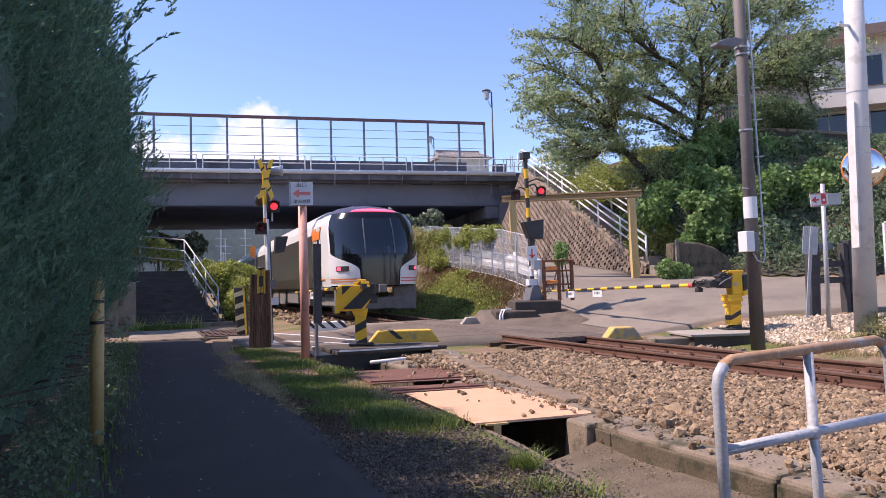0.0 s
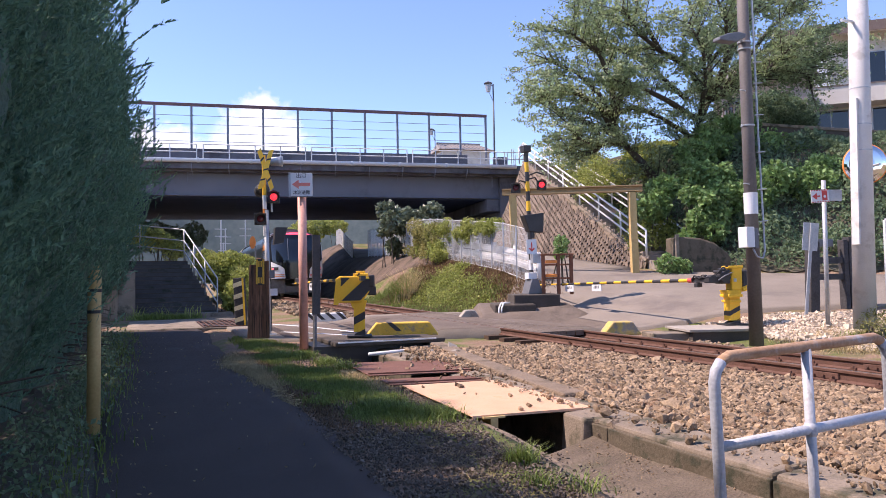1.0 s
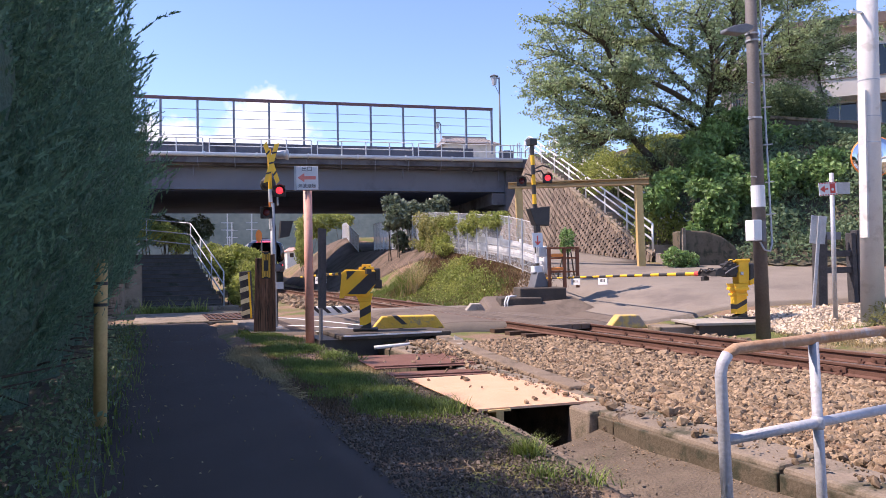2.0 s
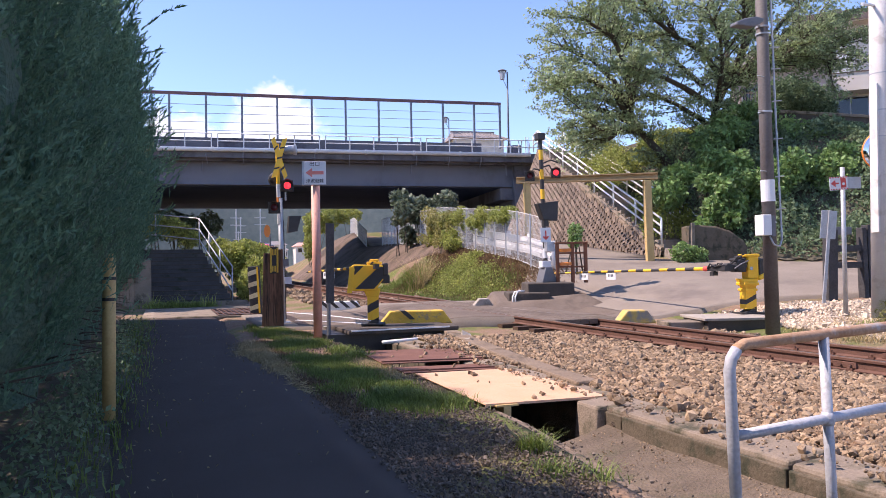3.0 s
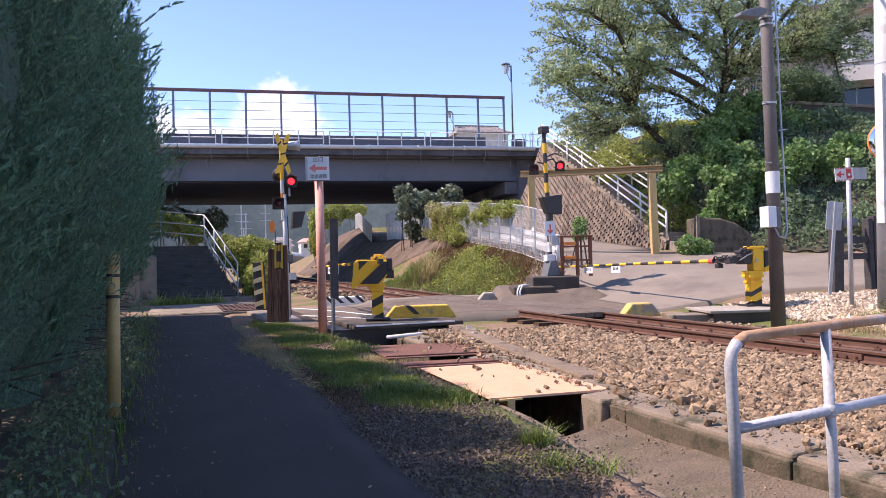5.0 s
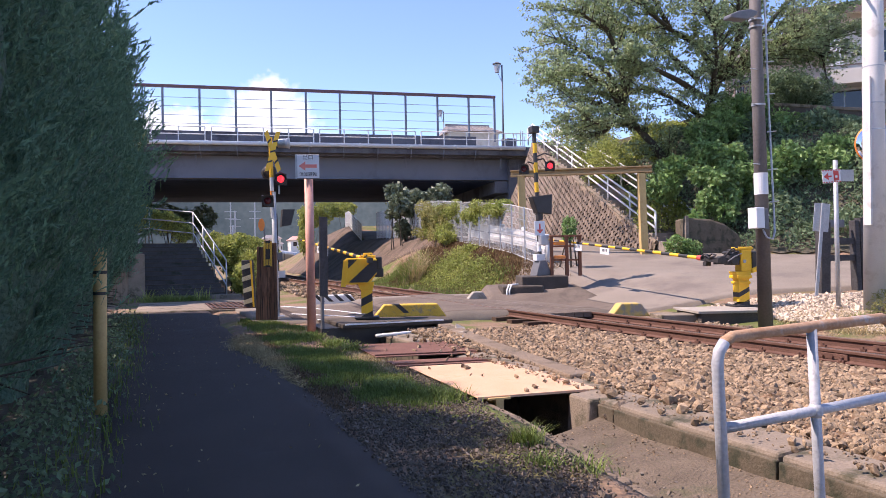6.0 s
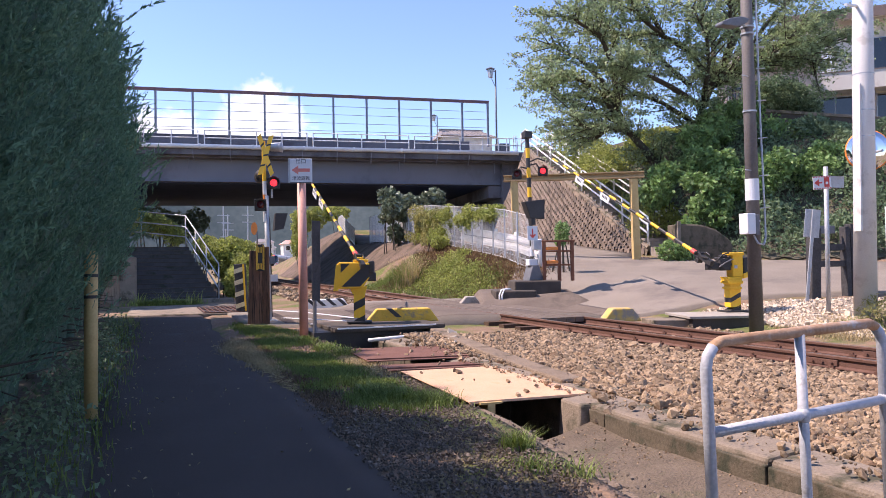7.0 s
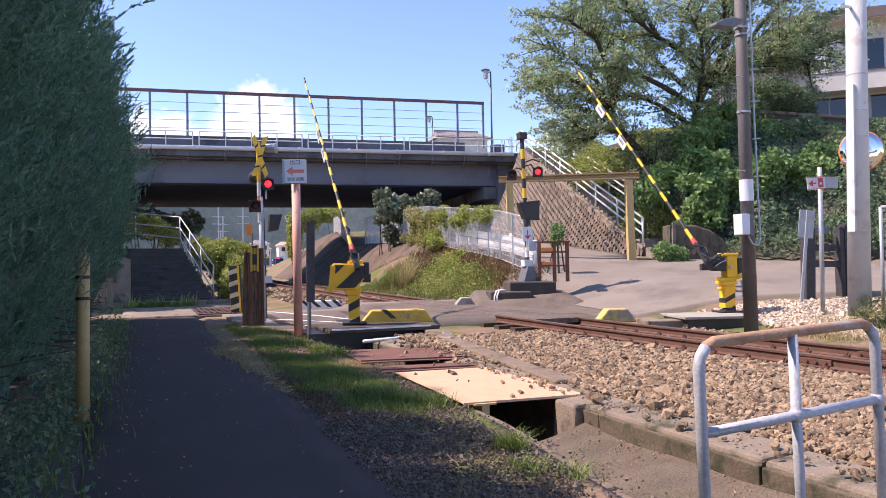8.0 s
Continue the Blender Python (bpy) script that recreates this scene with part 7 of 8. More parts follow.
# ---- plants ----
def limb_tree(name, label, base, limbs, leaf_mat, leaf_size, per_twig, seed, trunk_r, twig_len=0.9):
    """Trunk and limbs from a few lines, branching twice at random, with leaves along the twigs."""
    rng = np.random.default_rng(seed)
    t = thing(name, label, "tree", pose(*base))
    wood, tips = Geo(), []
    for pts, r in limbs:
        pts = [Vector(p) for p in pts]
        n = len(pts)
        reach = sum((q - p).length for p, q in zip(pts[:-1], pts[1:])) / (n - 1)
        wood.tube(pts, [r * (1 - 0.75 * i / (n - 1)) + 0.012 for i in range(n)], 8)
        for i in range(1, n):
            for k in range(round(6.2 * reach) if i > 1 else 4):
                u = rng.random()
                p = pts[i - 1].lerp(pts[i], u)
                d = (pts[i] - pts[i - 1]).normalized()
                s = Vector(rng.normal(size=3))
                s.z *= 0.22
                s = (s - d * s.dot(d)).normalized()
                ln = twig_len * rng.uniform(1.2, 2.9)
                q1 = p + (d * 0.7 + s * 0.8 + Vector((0, 0, 0.15))).normalized() * ln * 0.5
                q2 = q1 + (d * 0.7 + s * 0.6 + Vector((0, 0, -0.1))).normalized() * ln * 0.5
                wood.tube([p, q1, q2], [0.026, 0.015, 0.006], 5)
                for a, b, m in ((p, q1, 3), (q1, q2, 6)):
                    for j in range(m):
                        c = a.lerp(b, rng.random())
                        e = Vector((rng.normal(), rng.normal(), 0.22 * rng.normal())).normalized() * twig_len * 0.5 + d * 0.25 + Vector((0, 0, -0.08))
                        wood.tube([c, c + e], [0.006, 0.003], 3)
                        tips.append((c, c + e))
    part("trunk", wood, BARK, t, "dark branching trunk", smooth=True)
    a = np.array([list(p[0]) for p in tips])
    b = np.array([list(p[1]) for p in tips])
    k = np.repeat(np.arange(len(a)), per_twig)
    u = rng.uniform(0.1, 1.25, (len(k), 1))
    c = a[k] + (b[k] - a[k]) * u + rng.normal(0, 0.12, (len(k), 3)) * np.array([1, 1, 0.45])
    v, f = leaves(c, unit(b[k] - a[k]) * 0.6, leaf_size, rng, 0.62, 0.25, flat=0.15)
    crown = new("crown", raw_mesh("crown", v, f, leaf_mat))
    crown.parent = t
    return t


def cherry():
    L = lambda *p: [Vector(q) for q in p]
    limbs = [
        (L((-0.6, 0.0, -2.0), (-0.8, 0.0, -0.6), (-1.5, 0.0, 0.2), (-2.3, 0.0, 0.9), (-3.1, 0.0, 1.5)), 0.24),
        (L((-2.3, 0.0, 0.9), (-3.9, -0.4, 1.0), (-5.5, -0.8, 0.8), (-6.4, -1.0, 0.9), (-6.9, -1.2, 1.3)), 0.11),
        (L((-2.8, 0.0, 1.3), (-4.2, 0.4, 1.8), (-5.2, 0.9, 2.2), (-6.1, 1.2, 2.6), (-6.4, 1.4, 3.2)), 0.12),
        (L((-3.1, 0.0, 1.5), (-4.3, -0.3, 2.4), (-5.7, -0.4, 2.8), (-6.7, -0.4, 3.0), (-7.4, -0.6, 2.9)), 0.12),
        (L((-2.8, 0.0, 1.4), (-3.5, 0.6, 3.2), (-4.4, 1.2, 4.2), (-5.4, 1.6, 4.6), (-6.1, 1.8, 4.9)), 0.12),
        (L((-3.1, 0.0, 1.5), (-3.7, -0.6, 3.3), (-5.0, -1.0, 4.5), (-6.4, -1.3, 4.7), (-7.3, -1.5, 4.9)), 0.12),
        (L((-3.1, 0.0, 1.5), (-2.1, 0.5, 3.5), (-2.3, 1.0, 5.3), (-3.3, 1.2, 6.8), (-3.9, 1.4, 8.2)), 0.12),
        (L((-3.9, -0.4, 1.0), (-4.3, 0.3, 0.6), (-4.9, 0.6, 0.5), (-5.3, 0.8, 0.6)), 0.09),
        (L((0.7, -0.6, -1.8), (0.6, -0.6, -0.6), (0.5, -0.6, 0.8), (0.9, -0.8, 2.0), (1.3, -1.0, 2.9)), 0.25),
        (L((0.9, -0.8, 2.0), (-1.3, -1.4, 2.6), (-3.0, -1.8, 2.9), (-4.2, -2.0, 2.9), (-5.1, -2.2, 3.0)), 0.12),
        (L((0.7, -0.6, 1.3), (-0.7, -0.2, 2.2), (-1.5, 0.2, 2.6), (-2.1, 0.6, 2.6)), 0.10),
        (L((1.3, -1.0, 2.9), (-0.2, -1.4, 4.1), (-1.8, -1.7, 4.5), (-3.3, -2.0, 5.0), (-4.5, -2.2, 5.9)), 0.13),
        (L((1.3, -1.0, 2.9), (1.9, -0.4, 4.8), (1.7, 0.0, 6.4), (1.2, 0.4, 8.5)), 0.13),
        (L((1.3, -1.0, 2.9), (2.6, -1.3, 4.1), (3.9, -1.6, 5.1), (5.2, -1.8, 5.7), (6.7, -2.0, 6.0)), 0.13),
        (L((1.9, -1.0, 3.4), (2.7, -1.8, 3.8), (3.6, -2.4, 4.0), (4.9, -2.6, 3.9), (5.6, -2.8, 3.6)), 0.10),
        (L((1.6, -1.0, 3.2), (3.0, -0.6, 5.3), (4.4, -0.2, 7.1), (5.6, 0.0, 8.9)), 0.12),
        (L((2.6, -1.3, 4.1), (4.8, -1.0, 6.4), (7.1, -0.8, 8.0)), 0.09),
        (L((0.9, -0.8, 2.2), (0.2, -2.0, 3.4), (-0.6, -2.8, 4.4), (-1.6, -3.2, 5.2)), 0.10),
        (L((1.6, -1.0, 3.2), (1.2, -2.2, 4.6), (0.6, -2.8, 5.8), (-0.4, -3.0, 7.0)), 0.10),
        (L((1.3, -1.0, 2.9), (2.4, -2.2, 3.4), (3.2, -2.8, 4.2), (4.0, -3.2, 5.0)), 0.10),
        (L((1.9, -0.4, 4.8), (2.9, -1.4, 6.0), (3.4, -2.0, 7.2), (4.2, -2.2, 8.4)), 0.10),
        (L((-1.8, -1.7, 4.5), (-2.6, -1.6, 5.8), (-3.0, -1.4, 7.0), (-3.0, -1.2, 8.2)), 0.09),
        (L((1.6, -1.0, 3.2), (2.6, -1.8, 4.0), (3.6, -2.1, 4.4), (4.6, -2.1, 4.9), (5.6, -2.1, 5.0)), 0.09),
        (L((2.6, -1.8, 4.0), (3.9, -2.2, 4.0), (5.0, -2.3, 4.3), (6.2, -2.3, 4.7), (7.2, -2.2, 5.2)), 0.08),
        (L((0.1, -1.0, 2.8), (-0.6, 0.2, 4.3), (-1.3, 0.8, 5.1), (-2.4, 1.2, 5.6)), 0.10),
    ]
    limbs = [([Vector((p.x if p.x > -2.5 else -2.5 + 0.72 * (p.x + 2.5), p.y, p.z)) for p in pts], r) for pts, r in limbs]
    limb_tree("tree", "large leafy cherry tree on top of the hill", (20.9, 25.6, 5.9), limbs, LEAF_CHERRY, 0.125, 14, 21, 0.25, 0.78)


cherry()


def mound_bush(name, label, blobs, material, size, count, seed, kind="", twigs=True, category="bush", ratio=0.6, droop=0.2, stem_count=3):
    """A shrub: stems and leaves thrown over several overlapping rounded masses, dense at the skin."""
    rng = np.random.default_rng(seed)
    base = blobs[0]
    t = thing(name, label, category, pose(base[0], base[1], float(land(base[0], base[1]))), kind=kind)
    z0 = float(land(base[0], base[1]))
    stems, cs, ds = Geo(), [], []
    total = sum(b[3] * b[4] for b in blobs)
    for x, y, z, rx, rz in blobs:
        n = int(count * rx * rz / total)
        d = unit(rng.normal(size=(n, 3)))
        r = 1 - np.abs(rng.normal(0, 0.22, (n, 1)))
        lump = 1 + 0.18 * np.sin(d[:, :1] * 5 + x) * np.cos(d[:, 1:2] * 4 + y) + 0.12 * np.sin(d[:, 2:] * 9 + d[:, :1] * 7)
        c = d * r * lump * np.array([rx, rx, rz]) + np.array([x - base[0], y - base[1], z - z0])
        cs.append(c)
        ds.append(d)
        if twigs:
            for k in range(stem_count):
                e = Vector(rng.normal(size=3)).normalized()
                foot = Vector((x - base[0] + 0.2 * rng.normal(), y - base[1] + 0.2 * rng.normal(), float(land(x, y)) - z0 - 0.1))
                tip = Vector((x - base[0] + e.x * rx * 0.8, y - base[1] + e.y * rx * 0.8, z - z0 + abs(e.z) * rz * 0.8))
                stems.tube([foot, foot.lerp(tip, 0.5) + Vector((0, 0, 0.15)), tip], [0.03, 0.02, 0.006], 5)
    v, f = leaves(np.concatenate(cs), np.concatenate(ds) * 0.9, size, rng, ratio, droop)
    ob = new("foliage", raw_mesh("foliage", v, f, material))
    ob.parent = t
    if twigs:
        tagged(part("branchwork", stems, BARK, t), kind="stuff")
    return t


mound_bush("bush", "sunlit green shrub beside the steps", [(3.3, 33.0, 1.7, 0.9, 0.9), (4.1, 33.6, 1.7, 0.9, 0.8), (2.6, 33.2, 2.0, 0.7, 0.6), (3.3, 33.4, 2.4, 0.8, 0.35), (2.3, 34.0, 2.4, 0.6, 0.45), (3.6, 31.4, 1.2, 0.7, 0.75), (3.2, 30.2, 0.8, 0.6, 0.6)], LEAF_WEED, 0.14, 13000, 31)
mound_bush("bush", "overhanging green weeds at the head of the steps", [(-0.5, 36.4, 3.6, 0.8, 0.5), (0.4, 36.2, 3.4, 0.6, 0.5), (1.0, 36.0, 2.9, 0.5, 0.5), (-1.4, 36.6, 3.9, 0.8, 0.6)], LEAF_WEED, 0.26, 3000, 32, ratio=0.22)
mound_bush("tree", "dark leafy trees beyond the bridge", [(3.0, 55, 4.8, 0.9, 0.9), (2.0, 55.5, 4.4, 1.0, 1.0), (0.6, 54.5, 4.6, 1.2, 1.1), (-1.2, 54, 4.8, 1.5, 1.3), (-3.4, 53, 5.0, 1.8, 1.6), (-6, 52, 5.0, 2.0, 1.8)], LEAF_DARK, 0.2, 14000, 45, category="tree", stem_count=2)
mound_bush("bush", "low sunlit scrub beside the line beyond the crossing", [(4.9, 44, 1.2, 0.6, 0.6), (4.3, 47, 1.4, 0.7, 0.7), (4.9, 52, 1.4, 0.8, 0.7), (5.4, 58, 1.4, 0.9, 0.8)], LEAF_WEED, 0.15, 6000, 46)
_q = random.Random(12)
mound_bush("bush", "dark broad-leaved tree by the bridge pier", [(12.95 + _q.uniform(-1.5, 1.35), 36.4 + _q.uniform(-0.6, 0.6), 4.0 + _q.uniform(-1.1, 1.15), _q.uniform(0.3, 0.6), _q.uniform(0.22, 0.5)) for _ in range(30)],
           LEAF_SILVER, 0.24, 8500, 33, stem_count=1)
_r = random.Random(9)
mound_bush("bush", "light green ivy hanging over the fence",
           [(float(crest_x(y)) + _r.uniform(-0.1, 0.35), y, float(land(crest_x(y), y)) + _r.uniform(1.35, 1.75) - (_r.uniform(0, 1.3) if y > 30.5 else _r.uniform(0, 0.5) * (y > 26)), _r.uniform(0.18, 0.38), _r.uniform(0.10, 0.26))
            for y in [23.4 + 0.125 * k for k in range(80)]], LEAF_WEED, 0.10, 17000, 34, twigs=False)
mound_bush("bush", "dry yellow vines grown through the fence", [(float(crest_x(y)) - 0.15 + _r.uniform(-0.2, 0.2), y, float(land(crest_x(y), y)) + _r.uniform(0.1, 1.5), _r.uniform(0.22, 0.4), _r.uniform(0.2, 0.4)) for y in [30.0 + 0.16 * k for k in range(26)]], LEAF_DRY, 0.10, 8000, 47, twigs=False)
mound_bush("bush", "low green bush below the fence", [(11.5, 29.4, 2.6, 0.5, 0.45), (11.3, 28.8, 2.35, 0.4, 0.3), (11.15, 25.8, 1.75, 0.35, 0.25)], LEAF_WEED, 0.12, 1500, 44)
mound_bush("bush", "yellow-green shrubs beyond the bridge", [(14.3, 75, 6.5, 1.2, 0.9), (16.0, 75, 6.8, 1.3, 1.0), (17.8, 74, 6.9, 1.2, 0.9), (13.4, 72, 5.0, 0.8, 1.5), (12.6, 68, 3.4, 0.7, 1.2), (15.0, 76, 5.8, 1.6, 0.8)], LEAF_WEED, 0.22, 9000, 35, stem_count=2)
mound_bush("bush", "bright green shrub in the sun on the hillside", [(18.7, 21.0, 4.0, 0.5, 0.5), (19.0, 20.9, 3.5, 0.55, 0.5), (18.3, 21.1, 3.3, 0.45, 0.45), (19.2, 20.8, 4.3, 0.4, 0.4), (18.3, 21.5, 4.3, 0.4, 0.35), (18.7, 20.7, 2.9, 0.45, 0.35), (17.9, 21.2, 2.6, 0.4, 0.35)], LEAF_BUSH, 0.20, 3200, 36, stem_count=1)
mound_bush("bush", "dry weeds at the foot of the pale pole", [(12.5, 9.75, 0.45, 0.3, 0.25), (12.2, 9.6, 0.35, 0.25, 0.18), (12.85, 9.6, 0.5, 0.3, 0.3)], LEAF_DRY, 0.10, 900, 49, ratio=0.15)
mound_bush("bush", "small leafy plant at the foot of the stairs", [(16.2, 20.2, 1.75, 0.4, 0.35), (16.6, 20.0, 1.65, 0.35, 0.3)], LEAF_BUSH, 0.12, 1200, 37)
mound_bush("bush", "climbing plant on the stone pitching", [(11.67, 19.5, 2.38, 0.24, 0.28), (11.6, 19.5, 2.1, 0.2, 0.2)], LEAF_BUSH, 0.10, 700, 38, stem_count=2)
mound_bush("bush", "yellow-green weeds on the slope beside the stairs", [(18.2, 22.4, 2.7, 0.4, 0.6), (18.25, 22.8, 3.2, 0.4, 0.5), (17.6, 23.2, 2.8, 0.7, 0.7), (18.4, 25.0, 3.6, 0.8, 0.7), (19.0, 29.0, 5.6, 1.0, 0.8), (20.7, 30.8, 6.3, 1.2, 1.0), (21.9, 34.4, 7.7, 1.5, 1.3), (21.3, 32.8, 7.0, 1.2, 1.0)], LEAF_WEED, 0.12, 14000, 39)
mound_bush("bush", "dark round garden shrub below the house", [(27.5, 27.3, 9.2, 0.9, 0.95), (28.7, 27.4, 9.4, 1.1, 1.0), (29.9, 27.3, 9.2, 1.0, 0.95), (30.6, 27.3, 8.8, 0.6, 0.6)], LEAF_DARK, 0.14, 12000, 40)


# added tree, hidden behind the hedge, only to cast shade on the steps
mound_bush("tree", "unseen tall tree added to shade the steps", [(-5.0, 29.0, 6.0, 2.4, 3.0), (-4.0, 31.5, 6.5, 2.2, 2.8), (-4.6, 26.8, 5.0, 1.8, 2.4), (-3.6, 33.5, 6.0, 2.0, 2.4), (-2.2, 29.5, 6.0, 1.7, 1.7), (-2.6, 31.8, 5.6, 1.5, 1.4), (-3.4, 27.4, 5.4, 1.7, 1.7), (-2.6, 34.0, 5.6, 1.5, 1.4), (-3.0, 35.6, 6.5, 2.0, 2.0)], LEAF_DARK, 0.36, 30000, 42, category="tree")


mound_bush("bush", "dense dark shrubs behind the hedge", [(-2.75 + 0.25 * math.sin(2.3 * k), -0.5 + 1.1 * k, 1.2, 1.0, 1.5) for k in range(20)], LEAF_DARK, 0.13, 42000, 43, stem_count=4)


for _b, _lab in (([(17.6, 22.6, 4.0, 0.6, 0.6), (18.2, 22.8, 4.7, 0.6, 0.5)], "leafy green shrub on the shaded hillside"), ([(20.4, 20.6, 4.2, 0.8, 0.7), (21.2, 20.4, 4.8, 0.7, 0.6)], "leafy green shrub on the shaded hillside"),
                 ([(22.6, 20.0, 4.6, 0.9, 0.7), (23.4, 20.2, 5.2, 0.8, 0.6)], "leafy green shrub on the shaded hillside"), ([(20.2, 23.4, 6.2, 0.8, 0.6), (21.4, 23.6, 6.6, 0.8, 0.6)], "broad dark shrub under the cherry tree"),
                 ([(22.3, 24.0, 7.5, 0.8, 0.5), (23.2, 24.0, 7.6, 0.9, 0.5), (21.5, 24.0, 7.1, 0.6, 0.5)], "broad dark shrub under the cherry tree"), ([(23.6, 23.0, 6.6, 0.9, 0.6), (24.6, 22.6, 6.4, 0.8, 0.6)], "broad dark shrub under the cherry tree"), ([(19.2, 22.2, 5.2, 0.6, 0.5), (19.8, 21.6, 5.0, 0.6, 0.5)], "leafy green shrub on the shaded hillside")):
    mound_bush("bush", _lab, _b, LEAF_BUSH, 0.19, 2400, int(10 * _b[0][0]), stem_count=1)


mound_bush("bush", "yellow-green scrub along the hilltop", [(21.4, 28.4, 7.0, 0.9, 0.6), (22.6, 28.6, 7.2, 1.0, 0.6), (23.8, 28.0, 7.3, 0.9, 0.6), (20.6, 27.6, 6.4, 0.8, 0.6)], LEAF_WEED, 0.16, 6000, 48, stem_count=1)


def hillside():
    rng = np.random.default_rng(8)
    n = 150000
    x, y = rng.uniform(16.0, 32, n), rng.uniform(10, 34, n)
    e = 0.737 * (x - 15.8) + 0.676 * (y - 21.9)
    q = (x - 18.5) * 0.97 - (y - 22.3) * 0.244
    k = (e > 0.2) & (q > 0.5) & ((y < 26.2) | (x < 24.4))
    x, y = x[k], y[k]
    lump = 0.5 + 0.5 * np.sin(x * 1.7 + 1.3 * np.cos(y * 1.1)) * np.cos(y * 1.3 + np.sin(x * 0.9))
    fine = 0.5 + 0.5 * np.sin(x * 4.1 + 2 * np.cos(y * 2.7)) * np.cos(y * 3.7 + 2 * np.sin(x * 2.3))
    top = (0.1 + 1.15 * lump ** 1.5 + 0.45 * fine) * (1 - 0.85 * ss((land(x, y) - 5.6) / 1.4))
    z = land(x, y) + top * (1 - np.abs(rng.normal(0, 0.3, len(x))))
    size = (np.where(rng.random(len(x)) < 0.5, 0.10, 0.17) * (0.7 + 0.7 * lump))[:, None]
    v, f = leaves(np.column_stack([x, y, z]), np.tile([-0.2, -0.3, 0.1], (len(x), 1)), size, rng, 0.55, 0.3)
    tagged(new("hill_undergrowth", raw_mesh("hill_undergrowth", v, f, LEAF_DARK)), "dense dark undergrowth on the shaded hillside", "undergrowth", kind="stuff")


hillside()


def leaf_litter():
    g = Geo()
    nx, ny = 36, 56
    for j in range(ny):
        for i in range(nx):
            x0, y0 = 16.0 + 0.5 * i, 9.0 + 0.5 * j
            x, y = x0 + 0.25, y0 + 0.25
            e = 0.737 * (x - 15.8) + 0.676 * (y - 21.9)
            q = (x - 18.5) * 0.97 - (y - 22.3) * 0.244
            if e > 0.3 and q > 0.3:
                g.add([(a, b, float(land(a, b)) + 0.03) for a, b in ((x0, y0), (x0 + 0.5, y0), (x0 + 0.5, y0 + 0.5), (x0, y0 + 0.5))], [(0, 1, 2, 3)])
    single("leaf_litter", g, LITTER, "dark leaf litter on the wooded hillside", "leaf litter", "structure")


leaf_litter()


def path_edge():
    """Undergrowth below the hedge and small litter on the path."""
    rng = np.random.default_rng(19)
    g = Geo().grid(8, 50, lambda u, v: (-3.2 + 2.75 * u + 0.08 * math.sin(23 * v), -3 + 24 * v, float(land(-3.2 + 2.75 * u, -3 + 24 * v)) + 0.012 + 0.05 * (1 - u) * math.sin(61 * v) ** 2))
    single("leaf_litter", g, LITTER, "brown leaf litter under the hedge", "leaf litter", "structure")
    n = 6000
    x, y = -0.80 + rng.normal(0, 0.20, n), rng.uniform(1.5, 19, n)
    z = np.abs(rng.normal(0, 1, n)) * (0.10 + 0.14 * np.sin(y * 1.3) ** 2) + 0.01
    v, f = leaves(np.column_stack([x, y, z]), np.tile([0.4, 0, 0.5], (n, 1)), 0.055, rng, 0.6)
    tagged(new("hedge_undergrowth", raw_mesh("hedge_undergrowth", v, f, LEAF_DARK)), "dark leafy undergrowth at the foot of the hedge", "undergrowth", kind="stuff")
    n = 260
    x, y = rng.uniform(-0.5, 1.5, n), rng.uniform(2, 18, n)
    x = np.where(rng.random(n) < 0.5, -0.35 + np.abs(rng.normal(0, 0.25, n)), x)
    v, f = leaves(np.column_stack([x, y, land(x, y) + 0.012]), np.tile([0.3, 0.3, 0.0], (n, 1)), 0.035, rng, 0.45, 0, 0.5)
    tagged(new("path_litter", raw_mesh("path_litter", v, f, GRASS_DRY)), "fallen leaves and twigs on the footpath", "litter", kind="stuff")


path_edge()


